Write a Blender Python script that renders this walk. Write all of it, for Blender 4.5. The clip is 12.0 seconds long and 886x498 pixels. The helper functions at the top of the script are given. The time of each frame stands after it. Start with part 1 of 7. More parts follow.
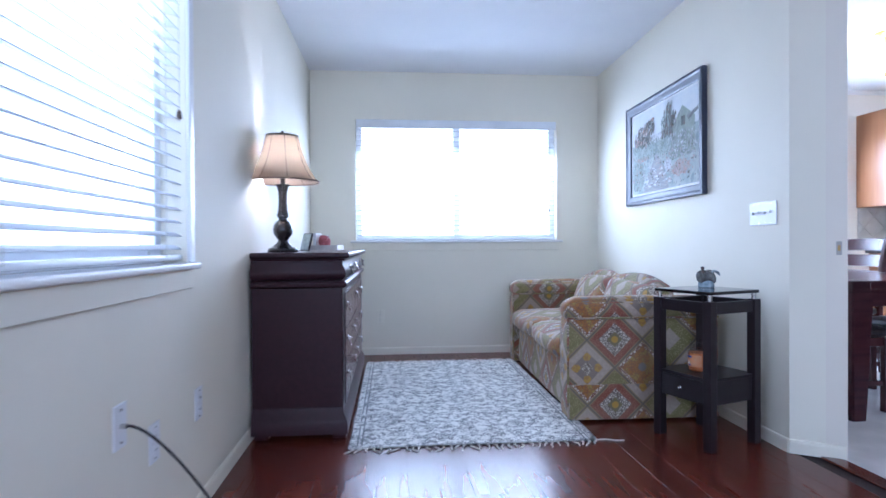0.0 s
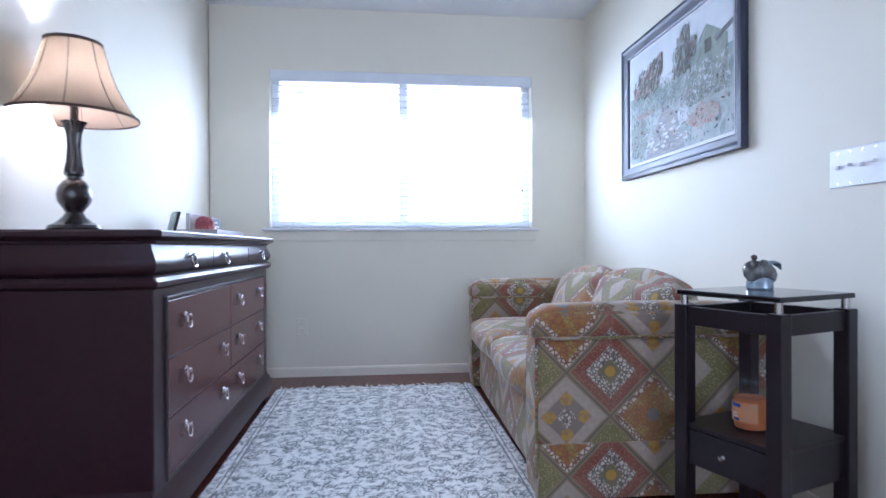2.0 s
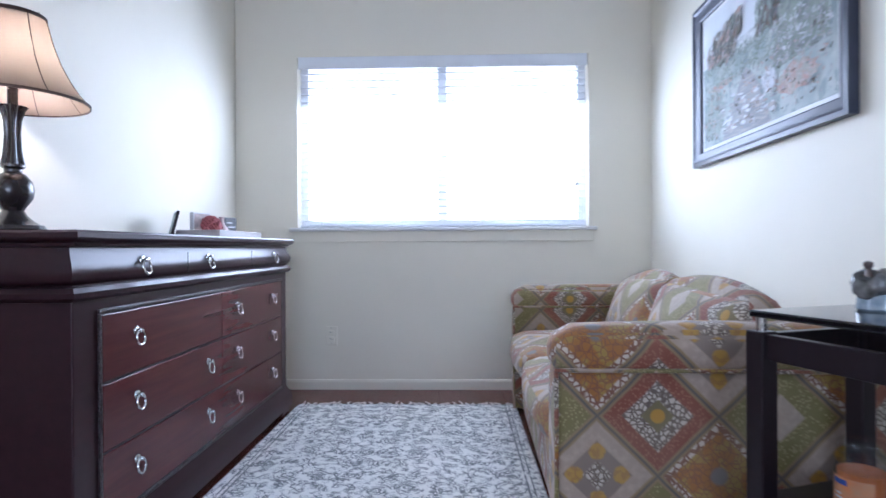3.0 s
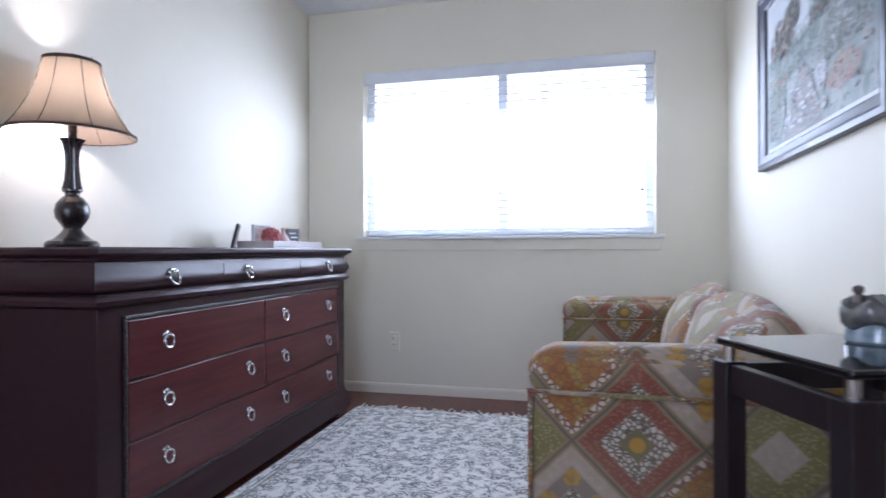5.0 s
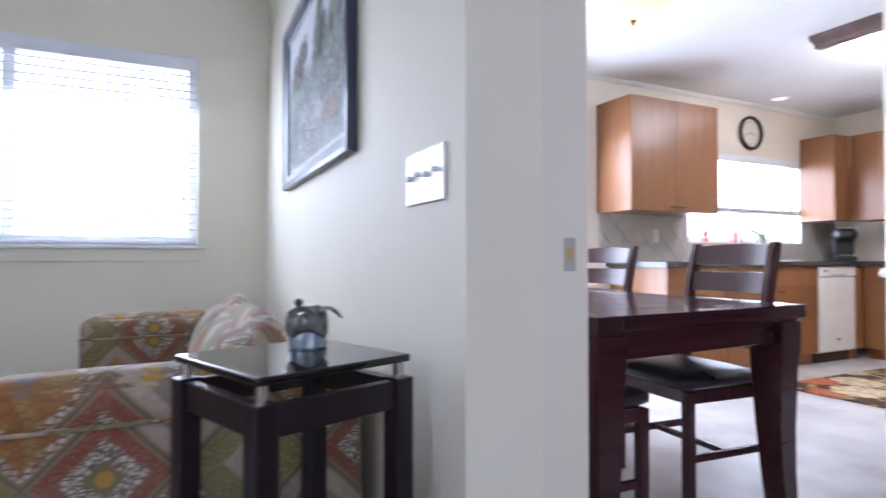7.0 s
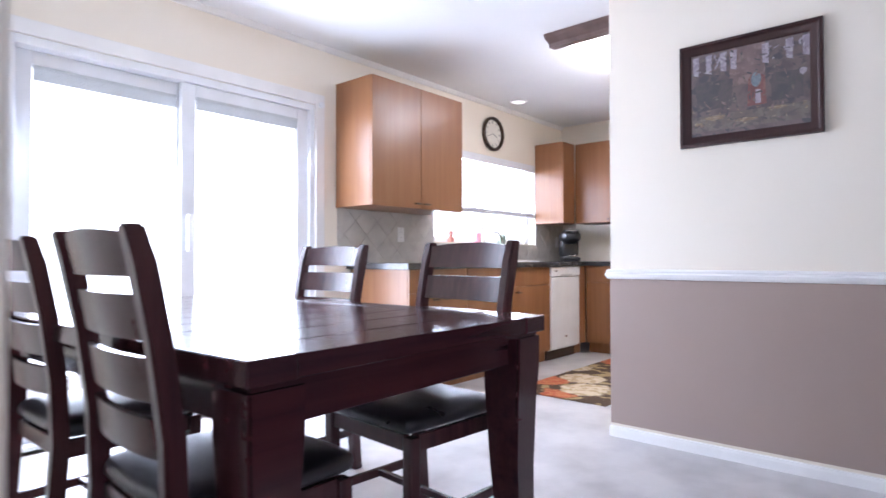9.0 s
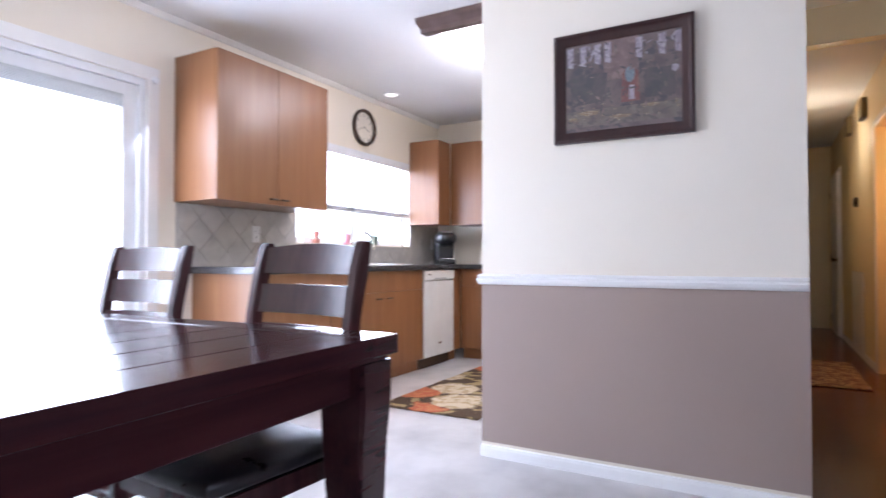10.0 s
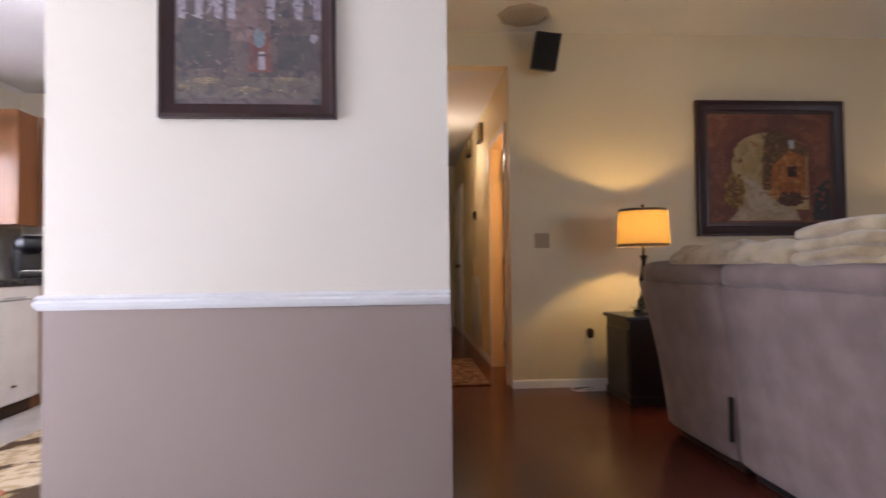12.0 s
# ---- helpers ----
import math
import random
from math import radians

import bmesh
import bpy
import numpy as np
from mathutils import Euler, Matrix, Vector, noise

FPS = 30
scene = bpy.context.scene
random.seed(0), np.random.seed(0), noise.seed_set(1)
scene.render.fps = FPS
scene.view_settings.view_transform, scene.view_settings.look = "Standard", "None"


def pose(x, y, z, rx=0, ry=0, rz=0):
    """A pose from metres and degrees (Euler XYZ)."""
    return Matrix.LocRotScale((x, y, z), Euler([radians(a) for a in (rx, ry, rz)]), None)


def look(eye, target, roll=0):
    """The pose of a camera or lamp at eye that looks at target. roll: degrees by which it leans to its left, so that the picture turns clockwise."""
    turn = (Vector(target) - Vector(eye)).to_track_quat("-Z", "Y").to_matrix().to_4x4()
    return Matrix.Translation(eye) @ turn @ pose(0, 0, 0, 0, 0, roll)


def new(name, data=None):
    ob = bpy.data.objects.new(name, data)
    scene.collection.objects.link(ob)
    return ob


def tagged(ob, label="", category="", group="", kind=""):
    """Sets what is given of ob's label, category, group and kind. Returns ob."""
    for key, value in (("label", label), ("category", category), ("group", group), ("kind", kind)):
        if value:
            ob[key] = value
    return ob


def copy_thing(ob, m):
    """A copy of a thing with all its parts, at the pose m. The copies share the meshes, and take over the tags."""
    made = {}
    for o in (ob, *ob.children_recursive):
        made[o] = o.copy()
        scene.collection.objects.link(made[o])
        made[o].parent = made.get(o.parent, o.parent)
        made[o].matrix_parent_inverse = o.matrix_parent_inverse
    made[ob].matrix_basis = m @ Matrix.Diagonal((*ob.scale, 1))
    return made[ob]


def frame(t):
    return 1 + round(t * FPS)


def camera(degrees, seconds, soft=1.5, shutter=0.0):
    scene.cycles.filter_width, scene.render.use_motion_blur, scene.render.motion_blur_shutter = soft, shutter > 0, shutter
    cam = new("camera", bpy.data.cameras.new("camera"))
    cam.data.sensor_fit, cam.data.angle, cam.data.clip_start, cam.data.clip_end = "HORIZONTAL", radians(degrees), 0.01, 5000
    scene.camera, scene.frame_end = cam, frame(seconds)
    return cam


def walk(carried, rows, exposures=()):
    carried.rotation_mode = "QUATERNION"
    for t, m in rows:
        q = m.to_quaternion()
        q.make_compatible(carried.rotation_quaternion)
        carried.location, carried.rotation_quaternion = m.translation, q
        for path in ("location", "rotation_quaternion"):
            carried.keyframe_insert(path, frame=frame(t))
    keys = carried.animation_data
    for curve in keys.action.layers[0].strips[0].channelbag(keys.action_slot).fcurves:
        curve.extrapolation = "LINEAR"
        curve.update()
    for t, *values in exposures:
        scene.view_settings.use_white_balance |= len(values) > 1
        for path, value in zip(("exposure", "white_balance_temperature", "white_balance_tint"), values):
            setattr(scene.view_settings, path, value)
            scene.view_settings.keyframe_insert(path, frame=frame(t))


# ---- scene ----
# ---- camera and walk ----
cam = camera(75.3, 12.0, shutter=0.5)
PATH = [
    (0, (-0.053, -0.245, 0.963), (0.126, 1.747, 0.949), -0.3),
    (0.5, (0.014, 0.082, 0.942), (0.242, 2.068, 0.928), -0.2),
    (1, (0.085, 0.386, 0.907), (0.334, 2.37, 0.894), -0.2),
    (1.5, (0.22, 0.647, 0.897), (0.464, 2.632, 0.883), -0.3),
    (2, (0.364, 0.879, 0.875), (0.586, 2.866, 0.867), -0.2),
    (2.5, (0.508, 1.111, 0.873), (0.629, 3.107, 0.871), -0.3),
    (3, (0.645, 1.285, 0.881), (0.587, 3.284, 0.875), -0.3),
    (3.2, (0.706, 1.336, 0.873), (0.534, 3.329, 0.874), -0.3),
    (4.8, (0.994, 1.358, 0.907), (0.487, 3.293, 0.913), -0.4),
    (5, (1.022, 1.32, 0.914), (0.551, 3.264, 0.92), -0.2),
    (5.5, (1.082, 1.26, 0.927), (0.883, 3.25, 0.945), -0.1),
    (6, (1.129, 1.215, 0.941), (1.329, 3.205, 0.962), -0.0),
    (6.5, (1.167, 1.221, 0.941), (1.751, 3.134, 0.969), 0.1),
    (7, (1.259, 1.298, 0.933), (2.138, 3.095, 0.965), 0.0),
    (7.5, (1.393, 1.394, 0.931), (2.527, 3.042, 0.962), 0.0),
    (7.7, (1.466, 1.437, 0.931), (2.682, 3.025, 0.962), 0.0),
    (9.5, (2.027, 1.772, 0.941), (3.642, 2.951, 0.977), -0.1),
    (10, (2.214, 1.825, 0.946), (3.959, 2.802, 0.985), 0.0),
    (10.5, (2.383, 1.868, 0.953), (4.245, 2.599, 0.993), 0.1),
    (11, (2.498, 1.897, 0.958), (4.449, 2.333, 1.0), -0.1),
    (11.5, (2.652, 1.861, 0.981), (4.646, 2.013, 1.015), -0.1),
    (12, (2.769, 1.843, 0.963), (4.764, 1.702, 1.02), -0.7),
]
EXPOSURES = [(0, 0.37, 5000, 17), (3, 0.33, 5360, 19), (6, 0.15, 5680, 20), (9.5, 0.1, 5800, 21), (10.5, 0.06, 5830, 22), (12, 0.03, 6180, 25)]
walk(cam, [(t, look(eye, target, roll)) for t, eye, target, roll in PATH], EXPOSURES)

# ---- world, sun and large lights ----
world = bpy.data.worlds.new("world")
world.use_nodes = True
scene.world = world
wn = world.node_tree.nodes
sky = wn.new("ShaderNodeTexSky")
sky.sky_type, sky.sun_disc = "NISHITA", False
sky.sun_elevation, sky.sun_rotation = radians(71.5), radians(10)
wn["Background"].inputs["Strength"].default_value = 0.12
world.node_tree.links.new(sky.outputs[0], wn["Background"].inputs[0])

sun = new("sun", bpy.data.lights.new("sun", "SUN"))
sun.data.energy, sun.data.angle, sun.data.color = 2.5, radians(0.5), (1.0, 0.95, 0.88)
sun.matrix_world = look((5.0, 7.6, 14), (4.2, 3, 0))


def window_light(name, place, aim, width, height, power, colour=(0.80, 0.90, 1.0)):
    """Sky light that enters through one window opening."""
    lamp = new(name, bpy.data.lights.new(name, "AREA"))
    lamp.data.shape, lamp.data.size, lamp.data.size_y = "RECTANGLE", width, height
    lamp.data.energy, lamp.data.color = power, colour
    lamp.matrix_world = look(place, aim)
    return lamp


window_light("sky_light_den", (0.54, 5.03, 1.54), (0.54, 2.9, 0.0), 1.75, 1.0, 52)
window_light("sky_light_side", (-0.95, 1.27, 1.5), (1.8, 1.6, 0.0), 1.0, 1.1, 10)
window_light("sky_light_patio", (3.42, 5.17, 1.05), (3.42, 1.2, 0.0), 1.7, 1.85, 115)
window_light("sky_light_sink", (6.36, 5.17, 1.5), (6.36, 0, 1.0), 1.6, 0.8, 56)

# Fill light for the den, through the added south window.
window_light("added_sky_light_south", (0.95, -3.5, 1.5), (0.7, 4, 1.0), 2.6, 1.2, 74)


def bulb(name, place, power, colour, radius=0.035):
    lamp = new(name, bpy.data.lights.new(name, "POINT"))
    lamp.data.energy, lamp.data.color, lamp.data.shadow_soft_size = power, colour, radius
    lamp.location = place
    return lamp


bulb("table_lamp_bulb", (-0.63, 2.89, 1.40), 10, (1.0, 0.93, 0.88))
bulb("living_lamp_bulb", (6.75, 0.13, 1.22), 17, (1.0, 0.70, 0.25), 0.022)
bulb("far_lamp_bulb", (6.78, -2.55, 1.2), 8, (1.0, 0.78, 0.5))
bulb("dining_dome_bulb", (3.44, 3.52, 2.31), 4.5, (1.0, 0.85, 0.62), 0.06)
bulb("kitchen_light_tube", (5.86, 3.44, 2.24), 13, (1.0, 0.97, 0.94), 0.12)
# Added to brighten the hall; no fixture belongs to it.
bulb("hall_fill_light", (8.9, 1.34, 2.1), 7, (1.0, 0.85, 0.6), 0.06)
bulb("bedroom_bulb", (7.8, 0.4, 1.7), 20, (1.0, 0.55, 0.2), 0.06)
# ---- materials ----
def material(name, colour, rough=0.5, metal=0.0, second=None, scale=6.0, detail=6.0, bump=0.0, bump_scale=80.0,
             stretch=(1, 1, 1), coat=0.0, sheen=0.0, spec=0.5, low=0.35, high=0.65, rough_vary=0.08):
    """A principled surface: two tones mixed by coarse noise, a fine grain in tone, relief and gloss."""
    m = bpy.data.materials.new(name)
    m.use_nodes = True
    n, l = m.node_tree.nodes, m.node_tree.links
    b = n["Principled BSDF"]
    tc = n.new("ShaderNodeTexCoord")
    mp = n.new("ShaderNodeMapping")
    mp.inputs["Scale"].default_value = stretch
    l.new(tc.outputs["Object"], mp.inputs[0])
    t1 = n.new("ShaderNodeTexNoise")
    t1.inputs["Scale"].default_value, t1.inputs["Detail"].default_value = scale, detail
    l.new(mp.outputs[0], t1.inputs[0])
    ramp = n.new("ShaderNodeValToRGB")
    ramp.color_ramp.elements[0].position, ramp.color_ramp.elements[1].position = low, high
    second = second or tuple(c * 0.93 for c in colour)
    ramp.color_ramp.elements[0].color, ramp.color_ramp.elements[1].color = (*second, 1), (*colour, 1)
    l.new(t1.outputs[0], ramp.inputs[0])
    l.new(ramp.outputs[0], b.inputs["Base Color"])
    t2 = n.new("ShaderNodeTexNoise")
    t2.inputs["Scale"].default_value, t2.inputs["Detail"].default_value = bump_scale, 4
    l.new(mp.outputs[0], t2.inputs[0])
    rr = n.new("ShaderNodeMapRange")
    rr.inputs[3].default_value, rr.inputs[4].default_value = max(0.02, rough - rough_vary), min(1, rough + rough_vary)
    l.new(t1.outputs[0], rr.inputs[0])
    l.new(rr.outputs[0], b.inputs["Roughness"])
    if bump:
        bp = n.new("ShaderNodeBump")
        bp.inputs["Strength"].default_value, bp.inputs["Distance"].default_value = bump, 0.004
        l.new(t2.outputs[0], bp.inputs["Height"])
        l.new(bp.outputs[0], b.inputs["Normal"])
    b.inputs["Metallic"].default_value = metal
    b.inputs["Coat Weight"].default_value = coat
    b.inputs["Coat Roughness"].default_value = 0.12
    b.inputs["Sheen Weight"].default_value = sheen
    b.inputs["Specular IOR Level"].default_value = spec
    return m


def glow(name, colour, strength):
    m = bpy.data.materials.new(name)
    m.use_nodes = True
    b = m.node_tree.nodes["Principled BSDF"]
    b.inputs["Base Color"].default_value = (*colour, 1)
    b.inputs["Emission Color"].default_value = (*colour, 1)
    b.inputs["Emission Strength"].default_value = strength
    return m


def glass_pane(name, tint=(1, 1, 1), rough=0.0, shine=0.04):
    m = bpy.data.materials.new(name)
    m.use_nodes = True
    n, l = m.node_tree.nodes, m.node_tree.links
    tr, gl, mix = n.new("ShaderNodeBsdfTransparent"), n.new("ShaderNodeBsdfGlossy"), n.new("ShaderNodeMixShader")
    mix.inputs[0].default_value = shine
    tr.inputs[0].default_value = (*tint, 1)
    gl.inputs["Roughness"].default_value = rough
    l.new(tr.outputs[0], mix.inputs[1]), l.new(gl.outputs[0], mix.inputs[2])
    l.new(mix.outputs[0], n["Material Output"].inputs[0])
    return m


M_WALL = material("cream_wall_paint", (0.82, 0.775, 0.655), 0.66, second=(0.79, 0.745, 0.625), scale=1.5, bump=0.12, bump_scale=160)
M_WALL_K = material("warm_white_wall_paint", (0.80, 0.735, 0.635), 0.5, second=(0.77, 0.705, 0.605), scale=1.2, bump=0.1, bump_scale=150)
M_WALL_L = material("yellow_cream_wall_paint", (0.74, 0.625, 0.41), 0.5, second=(0.71, 0.595, 0.38), scale=1.2, bump=0.1, bump_scale=150)
M_TAUPE = material("taupe_wall_paint", (0.35, 0.268, 0.235), 0.45, second=(0.33, 0.252, 0.222), scale=1.3, bump=0.1, bump_scale=150)
M_CEIL = material("white_ceiling_paint", (0.80, 0.80, 0.80), 0.7, second=(0.77, 0.77, 0.78), scale=2, bump=0.25, bump_scale=90)
M_TRIM = material("white_trim_paint", (0.82, 0.81, 0.80), 0.32, scale=4, bump=0.03)
M_WOODFLOOR = material("cherry_laminate", (0.155, 0.038, 0.018), 0.24, second=(0.07, 0.016, 0.009), scale=5, stretch=(9, 0.7, 1), bump=0.04, bump_scale=60, coat=0.25, low=0.3, high=0.7)
M_TILE = material("pale_vinyl_floor", (0.66, 0.64, 0.63), 0.34, second=(0.45, 0.435, 0.43), scale=3.4, detail=10, bump=0.08, bump_scale=40, low=0.3, high=0.62)
M_GROUND = material("pale_ground", (0.55, 0.53, 0.5), 0.9, scale=2)
M_GLASS = glass_pane("clear_glass")
M_OUT = glow("bright_day", (0.95, 0.98, 1.0), 2.6)
M_OUT_W = glow("bright_day_west", (0.86, 0.94, 1.0), 1.5)
# ---- patterned and special materials ----
class Nodes:
    """Short hand for building node formulas."""

    def __init__(self, name):
        self.m = bpy.data.materials.new(name)
        self.m.use_nodes = True
        self.n, self.l = self.m.node_tree.nodes, self.m.node_tree.links
        self.b = self.n["Principled BSDF"]

    def put(self, socket, value):
        if isinstance(value, bpy.types.NodeSocket):
            self.l.new(value, socket)
        elif isinstance(value, tuple) and len(value) == 3 and socket.type == "RGBA":
            socket.default_value = (*value, 1)
        else:
            socket.default_value = value

    def math(self, op, a, b=0.0, clamp=False):
        k = self.n.new("ShaderNodeMath")
        k.operation, k.use_clamp = op, clamp
        self.put(k.inputs[0], a), self.put(k.inputs[1], b)
        return k.outputs[0]

    def above(self, a, edge, soft=0.01):
        k = self.n.new("ShaderNodeMapRange")
        self.put(k.inputs[0], a)
        k.inputs[1].default_value, k.inputs[2].default_value = edge - soft, edge + soft
        return k.outputs[0]

    def mix(self, f, a, b):
        k = self.n.new("ShaderNodeMix")
        k.data_type = "RGBA"
        self.put(k.inputs[0], f), self.put(k.inputs[6], a), self.put(k.inputs[7], b)
        return k.outputs[2]

    def noise(self, vec, scale, detail=4.0, out=0):
        k = self.n.new("ShaderNodeTexNoise")
        k.inputs["Scale"].default_value, k.inputs["Detail"].default_value = scale, detail
        self.l.new(vec, k.inputs[0])
        return k.outputs[out]

    def cells(self, vec, scale, feature="F1", out=0, jitter=1.0):
        k = self.n.new("ShaderNodeTexVoronoi")
        k.feature = feature
        k.inputs["Scale"].default_value, k.inputs["Randomness"].default_value = scale, jitter
        self.l.new(vec, k.inputs[0])
        return k.outputs[out]

    def coords(self, kind="Object"):
        return self.n.new("ShaderNodeTexCoord").outputs[kind]

    def split(self, vec):
        k = self.n.new("ShaderNodeSeparateXYZ")
        self.l.new(vec, k.inputs[0])
        return k.outputs

    def join(self, x, y, z=0.0):
        k = self.n.new("ShaderNodeCombineXYZ")
        self.put(k.inputs[0], x), self.put(k.inputs[1], y), self.put(k.inputs[2], z)
        return k.outputs[0]

    def warp(self, vec, scale, amount):
        k, s = self.n.new("ShaderNodeVectorMath"), self.n.new("ShaderNodeVectorMath")
        s.operation, k.operation = "SCALE", "ADD"
        self.l.new(self.noise(vec, scale, 2, 1), s.inputs[0])
        s.inputs[3].default_value = amount
        self.l.new(vec, k.inputs[0]), self.l.new(s.outputs[0], k.inputs[1])
        return k.outputs[0]

    def finish(self, colour, rough=0.6, bump=None, strength=0.3, depth=0.003, **more):
        self.put(self.b.inputs["Base Color"], colour)
        self.put(self.b.inputs["Roughness"], rough)
        if bump is not None:
            k = self.n.new("ShaderNodeBump")
            k.inputs["Strength"].default_value, k.inputs["Distance"].default_value = strength, depth
            self.l.new(bump, k.inputs["Height"])
            self.l.new(k.outputs[0], self.b.inputs["Normal"])
        for key, value in more.items():
            self.put(self.b.inputs[key.replace("_", " ")], value)
        return self.m


def sofa_fabric():
    """Printed diamonds: rust with white pebbles, lilac with a flower, orange pebbles, olive dots."""
    g = Nodes("patchwork_diamond_fabric")
    uv = g.coords("UV")
    x, y, _ = g.split(g.warp(uv, 7, 0.012))
    size = 0.305
    a, b = g.math("DIVIDE", g.math("ADD", x, y), size), g.math("DIVIDE", g.math("SUBTRACT", x, y), size)
    fa, fb = g.math("FLOOR", a), g.math("FLOOR", b)
    ia, ib = g.math("FLOORED_MODULO", fa, 2.0), g.math("FLOORED_MODULO", fb, 2.0)
    p = g.math("ABSOLUTE", g.math("SUBTRACT", g.math("SUBTRACT", a, fa), 0.5))
    q = g.math("ABSOLUTE", g.math("SUBTRACT", g.math("SUBTRACT", b, fb), 0.5))
    d = g.math("MAXIMUM", p, q)
    round_d = g.math("SQRT", g.math("ADD", g.math("MULTIPLY", p, p), g.math("MULTIPLY", q, q)))
    pebble = g.above(g.cells(uv, 78, "DISTANCE_TO_EDGE"), 0.13, 0.06)
    big_pebble = g.above(g.cells(uv, 62, "DISTANCE_TO_EDGE"), 0.13, 0.06)
    dots = g.above(g.cells(uv, 120), 0.34, 0.08)
    grain = g.noise(uv, 55, 5)
    white, grey = (0.56, 0.49, 0.4), (0.13, 0.095, 0.075)
    rust = g.mix(dots, (0.29, 0.125, 0.07), (0.205, 0.06, 0.035))
    red = g.mix(g.above(d, 0.3), g.mix(pebble, grey, white), rust)
    red = g.mix(g.above(d, 0.14), g.mix(g.above(round_d, 0.085), (0.43, 0.235, 0.03), (0.17, 0.135, 0.06)), red)
    lilac = g.mix(g.above(grain, 0.55, 0.12), (0.36, 0.28, 0.22), (0.43, 0.335, 0.26))
    u, v = g.math("SUBTRACT", p, 0.2), g.math("SUBTRACT", q, 0.2)
    bloom = g.math("ADD", g.math("SQRT", g.math("ADD", g.math("MULTIPLY", u, u), g.math("MULTIPLY", v, v))), g.math("MULTIPLY", grain, 0.05))
    patch = g.mix(g.above(bloom, 0.125, 0.015), g.mix(g.above(grain, 0.52, 0.05), (0.42, 0.235, 0.03), (0.33, 0.17, 0.035)), (0.2, 0.155, 0.13))
    patch = g.mix(g.above(d, 0.12, 0.02), g.mix(pebble, grey, white), patch)
    lilac = g.mix(g.above(d, 0.29, 0.012), patch, lilac)
    orange = g.mix(g.above(g.noise(uv, 16, 2), 0.52, 0.03), (0.31, 0.125, 0.025), (0.31, 0.2, 0.04))
    orange = g.mix(g.above(g.cells(uv, 60, "DISTANCE_TO_EDGE"), 0.06, 0.05), (0.2, 0.08, 0.04), orange)
    orange = g.mix(g.above(round_d, 0.1, 0.02), (0.17, 0.155, 0.15), orange)
    orange = g.mix(g.above(d, 0.38), orange, g.mix(big_pebble, (0.18, 0.075, 0.045), white))
    green = g.mix(dots, (0.31, 0.26, 0.115), (0.18, 0.15, 0.048))
    green = g.mix(g.above(d, 0.2), g.mix(g.above(grain, 0.55, 0.12), (0.36, 0.28, 0.22), (0.43, 0.335, 0.26)), green)
    low, high = g.mix(ia, red, lilac), g.mix(ia, orange, green)
    col = g.mix(ib, low, high)
    col = g.mix(g.above(d, 0.455), col, g.mix(g.above(d, 0.485), (0.25, 0.17, 0.085), (0.1, 0.085, 0.075)))
    col = g.mix(g.math("MULTIPLY", g.above(g.noise(uv, 4, 3), 0.55, 0.2), 0.2), col, (0.5, 0.43, 0.3))
    return g.finish(col, 0.85, g.noise(uv, 420, 2), 0.35, 0.002, Sheen_Weight=0.2)


def rug_weave():
    """Cream ground with worn charcoal scrolls in two sizes."""
    g = Nodes("cream_scroll_rug")
    v = g.coords("Object")
    w = g.warp(v, 12, 0.03)
    x, y, _ = g.split(v)
    line = lambda k, t: g.math("SUBTRACT", 1.0, g.above(g.math("ABSOLUTE", g.math("SUBTRACT", g.noise(w, k, 1.0), 0.5)), t, t * 0.35))
    band = lambda d, at, t: g.math("SUBTRACT", 1.0, g.above(g.math("ABSOLUTE", g.math("SUBTRACT", d, at)), t, t * 0.4))
    curls = g.math("MAXIMUM", line(22, 0.02), line(44, 0.034))
    far = g.cells(w, 8.0, jitter=0.3)
    petals = g.math("SUBTRACT", 1.0, g.above(g.cells(w, 68, "DISTANCE_TO_EDGE"), 0.055, 0.03))
    rings = g.math("MAXIMUM", band(far, 0.16, 0.025), g.math("MAXIMUM", band(far, 0.3, 0.022), band(far, 0.44, 0.02)))
    florets = g.math("MULTIPLY", petals, g.math("SUBTRACT", 1.0, g.above(far, 0.3, 0.03)))
    ink = g.math("MAXIMUM", curls, g.math("MAXIMUM", rings, g.math("MAXIMUM", florets, g.math("MULTIPLY", petals, 0.35))))
    worn = g.math("MULTIPLY", ink, g.above(g.noise(v, 26, 3), 0.46, 0.07))
    edge = g.math("MAXIMUM", g.math("DIVIDE", g.math("ABSOLUTE", x), 0.605), g.math("DIVIDE", g.math("ABSOLUTE", y), 0.995))
    side = g.math("MULTIPLY", g.math("MAXIMUM", band(g.math("ABSOLUTE", x), 0.545, 0.004), band(g.math("ABSOLUTE", x), 0.565, 0.003)), g.above(g.noise(v, 18, 3), 0.38, 0.08))
    worn = g.math("MAXIMUM", worn, side)
    worn = g.math("MAXIMUM", worn, g.math("MULTIPLY", g.above(edge, 0.992, 0.004), 0.75))
    base = g.mix(g.above(g.noise(v, 2.2, 4), 0.5, 0.15), (0.86, 0.85, 0.81), (0.78, 0.77, 0.73))
    col = g.mix(g.math("MULTIPLY", worn, 0.84), base, (0.07, 0.08, 0.095))
    return g.finish(col, 0.95, g.noise(v, 260, 3), 0.5, 0.004)


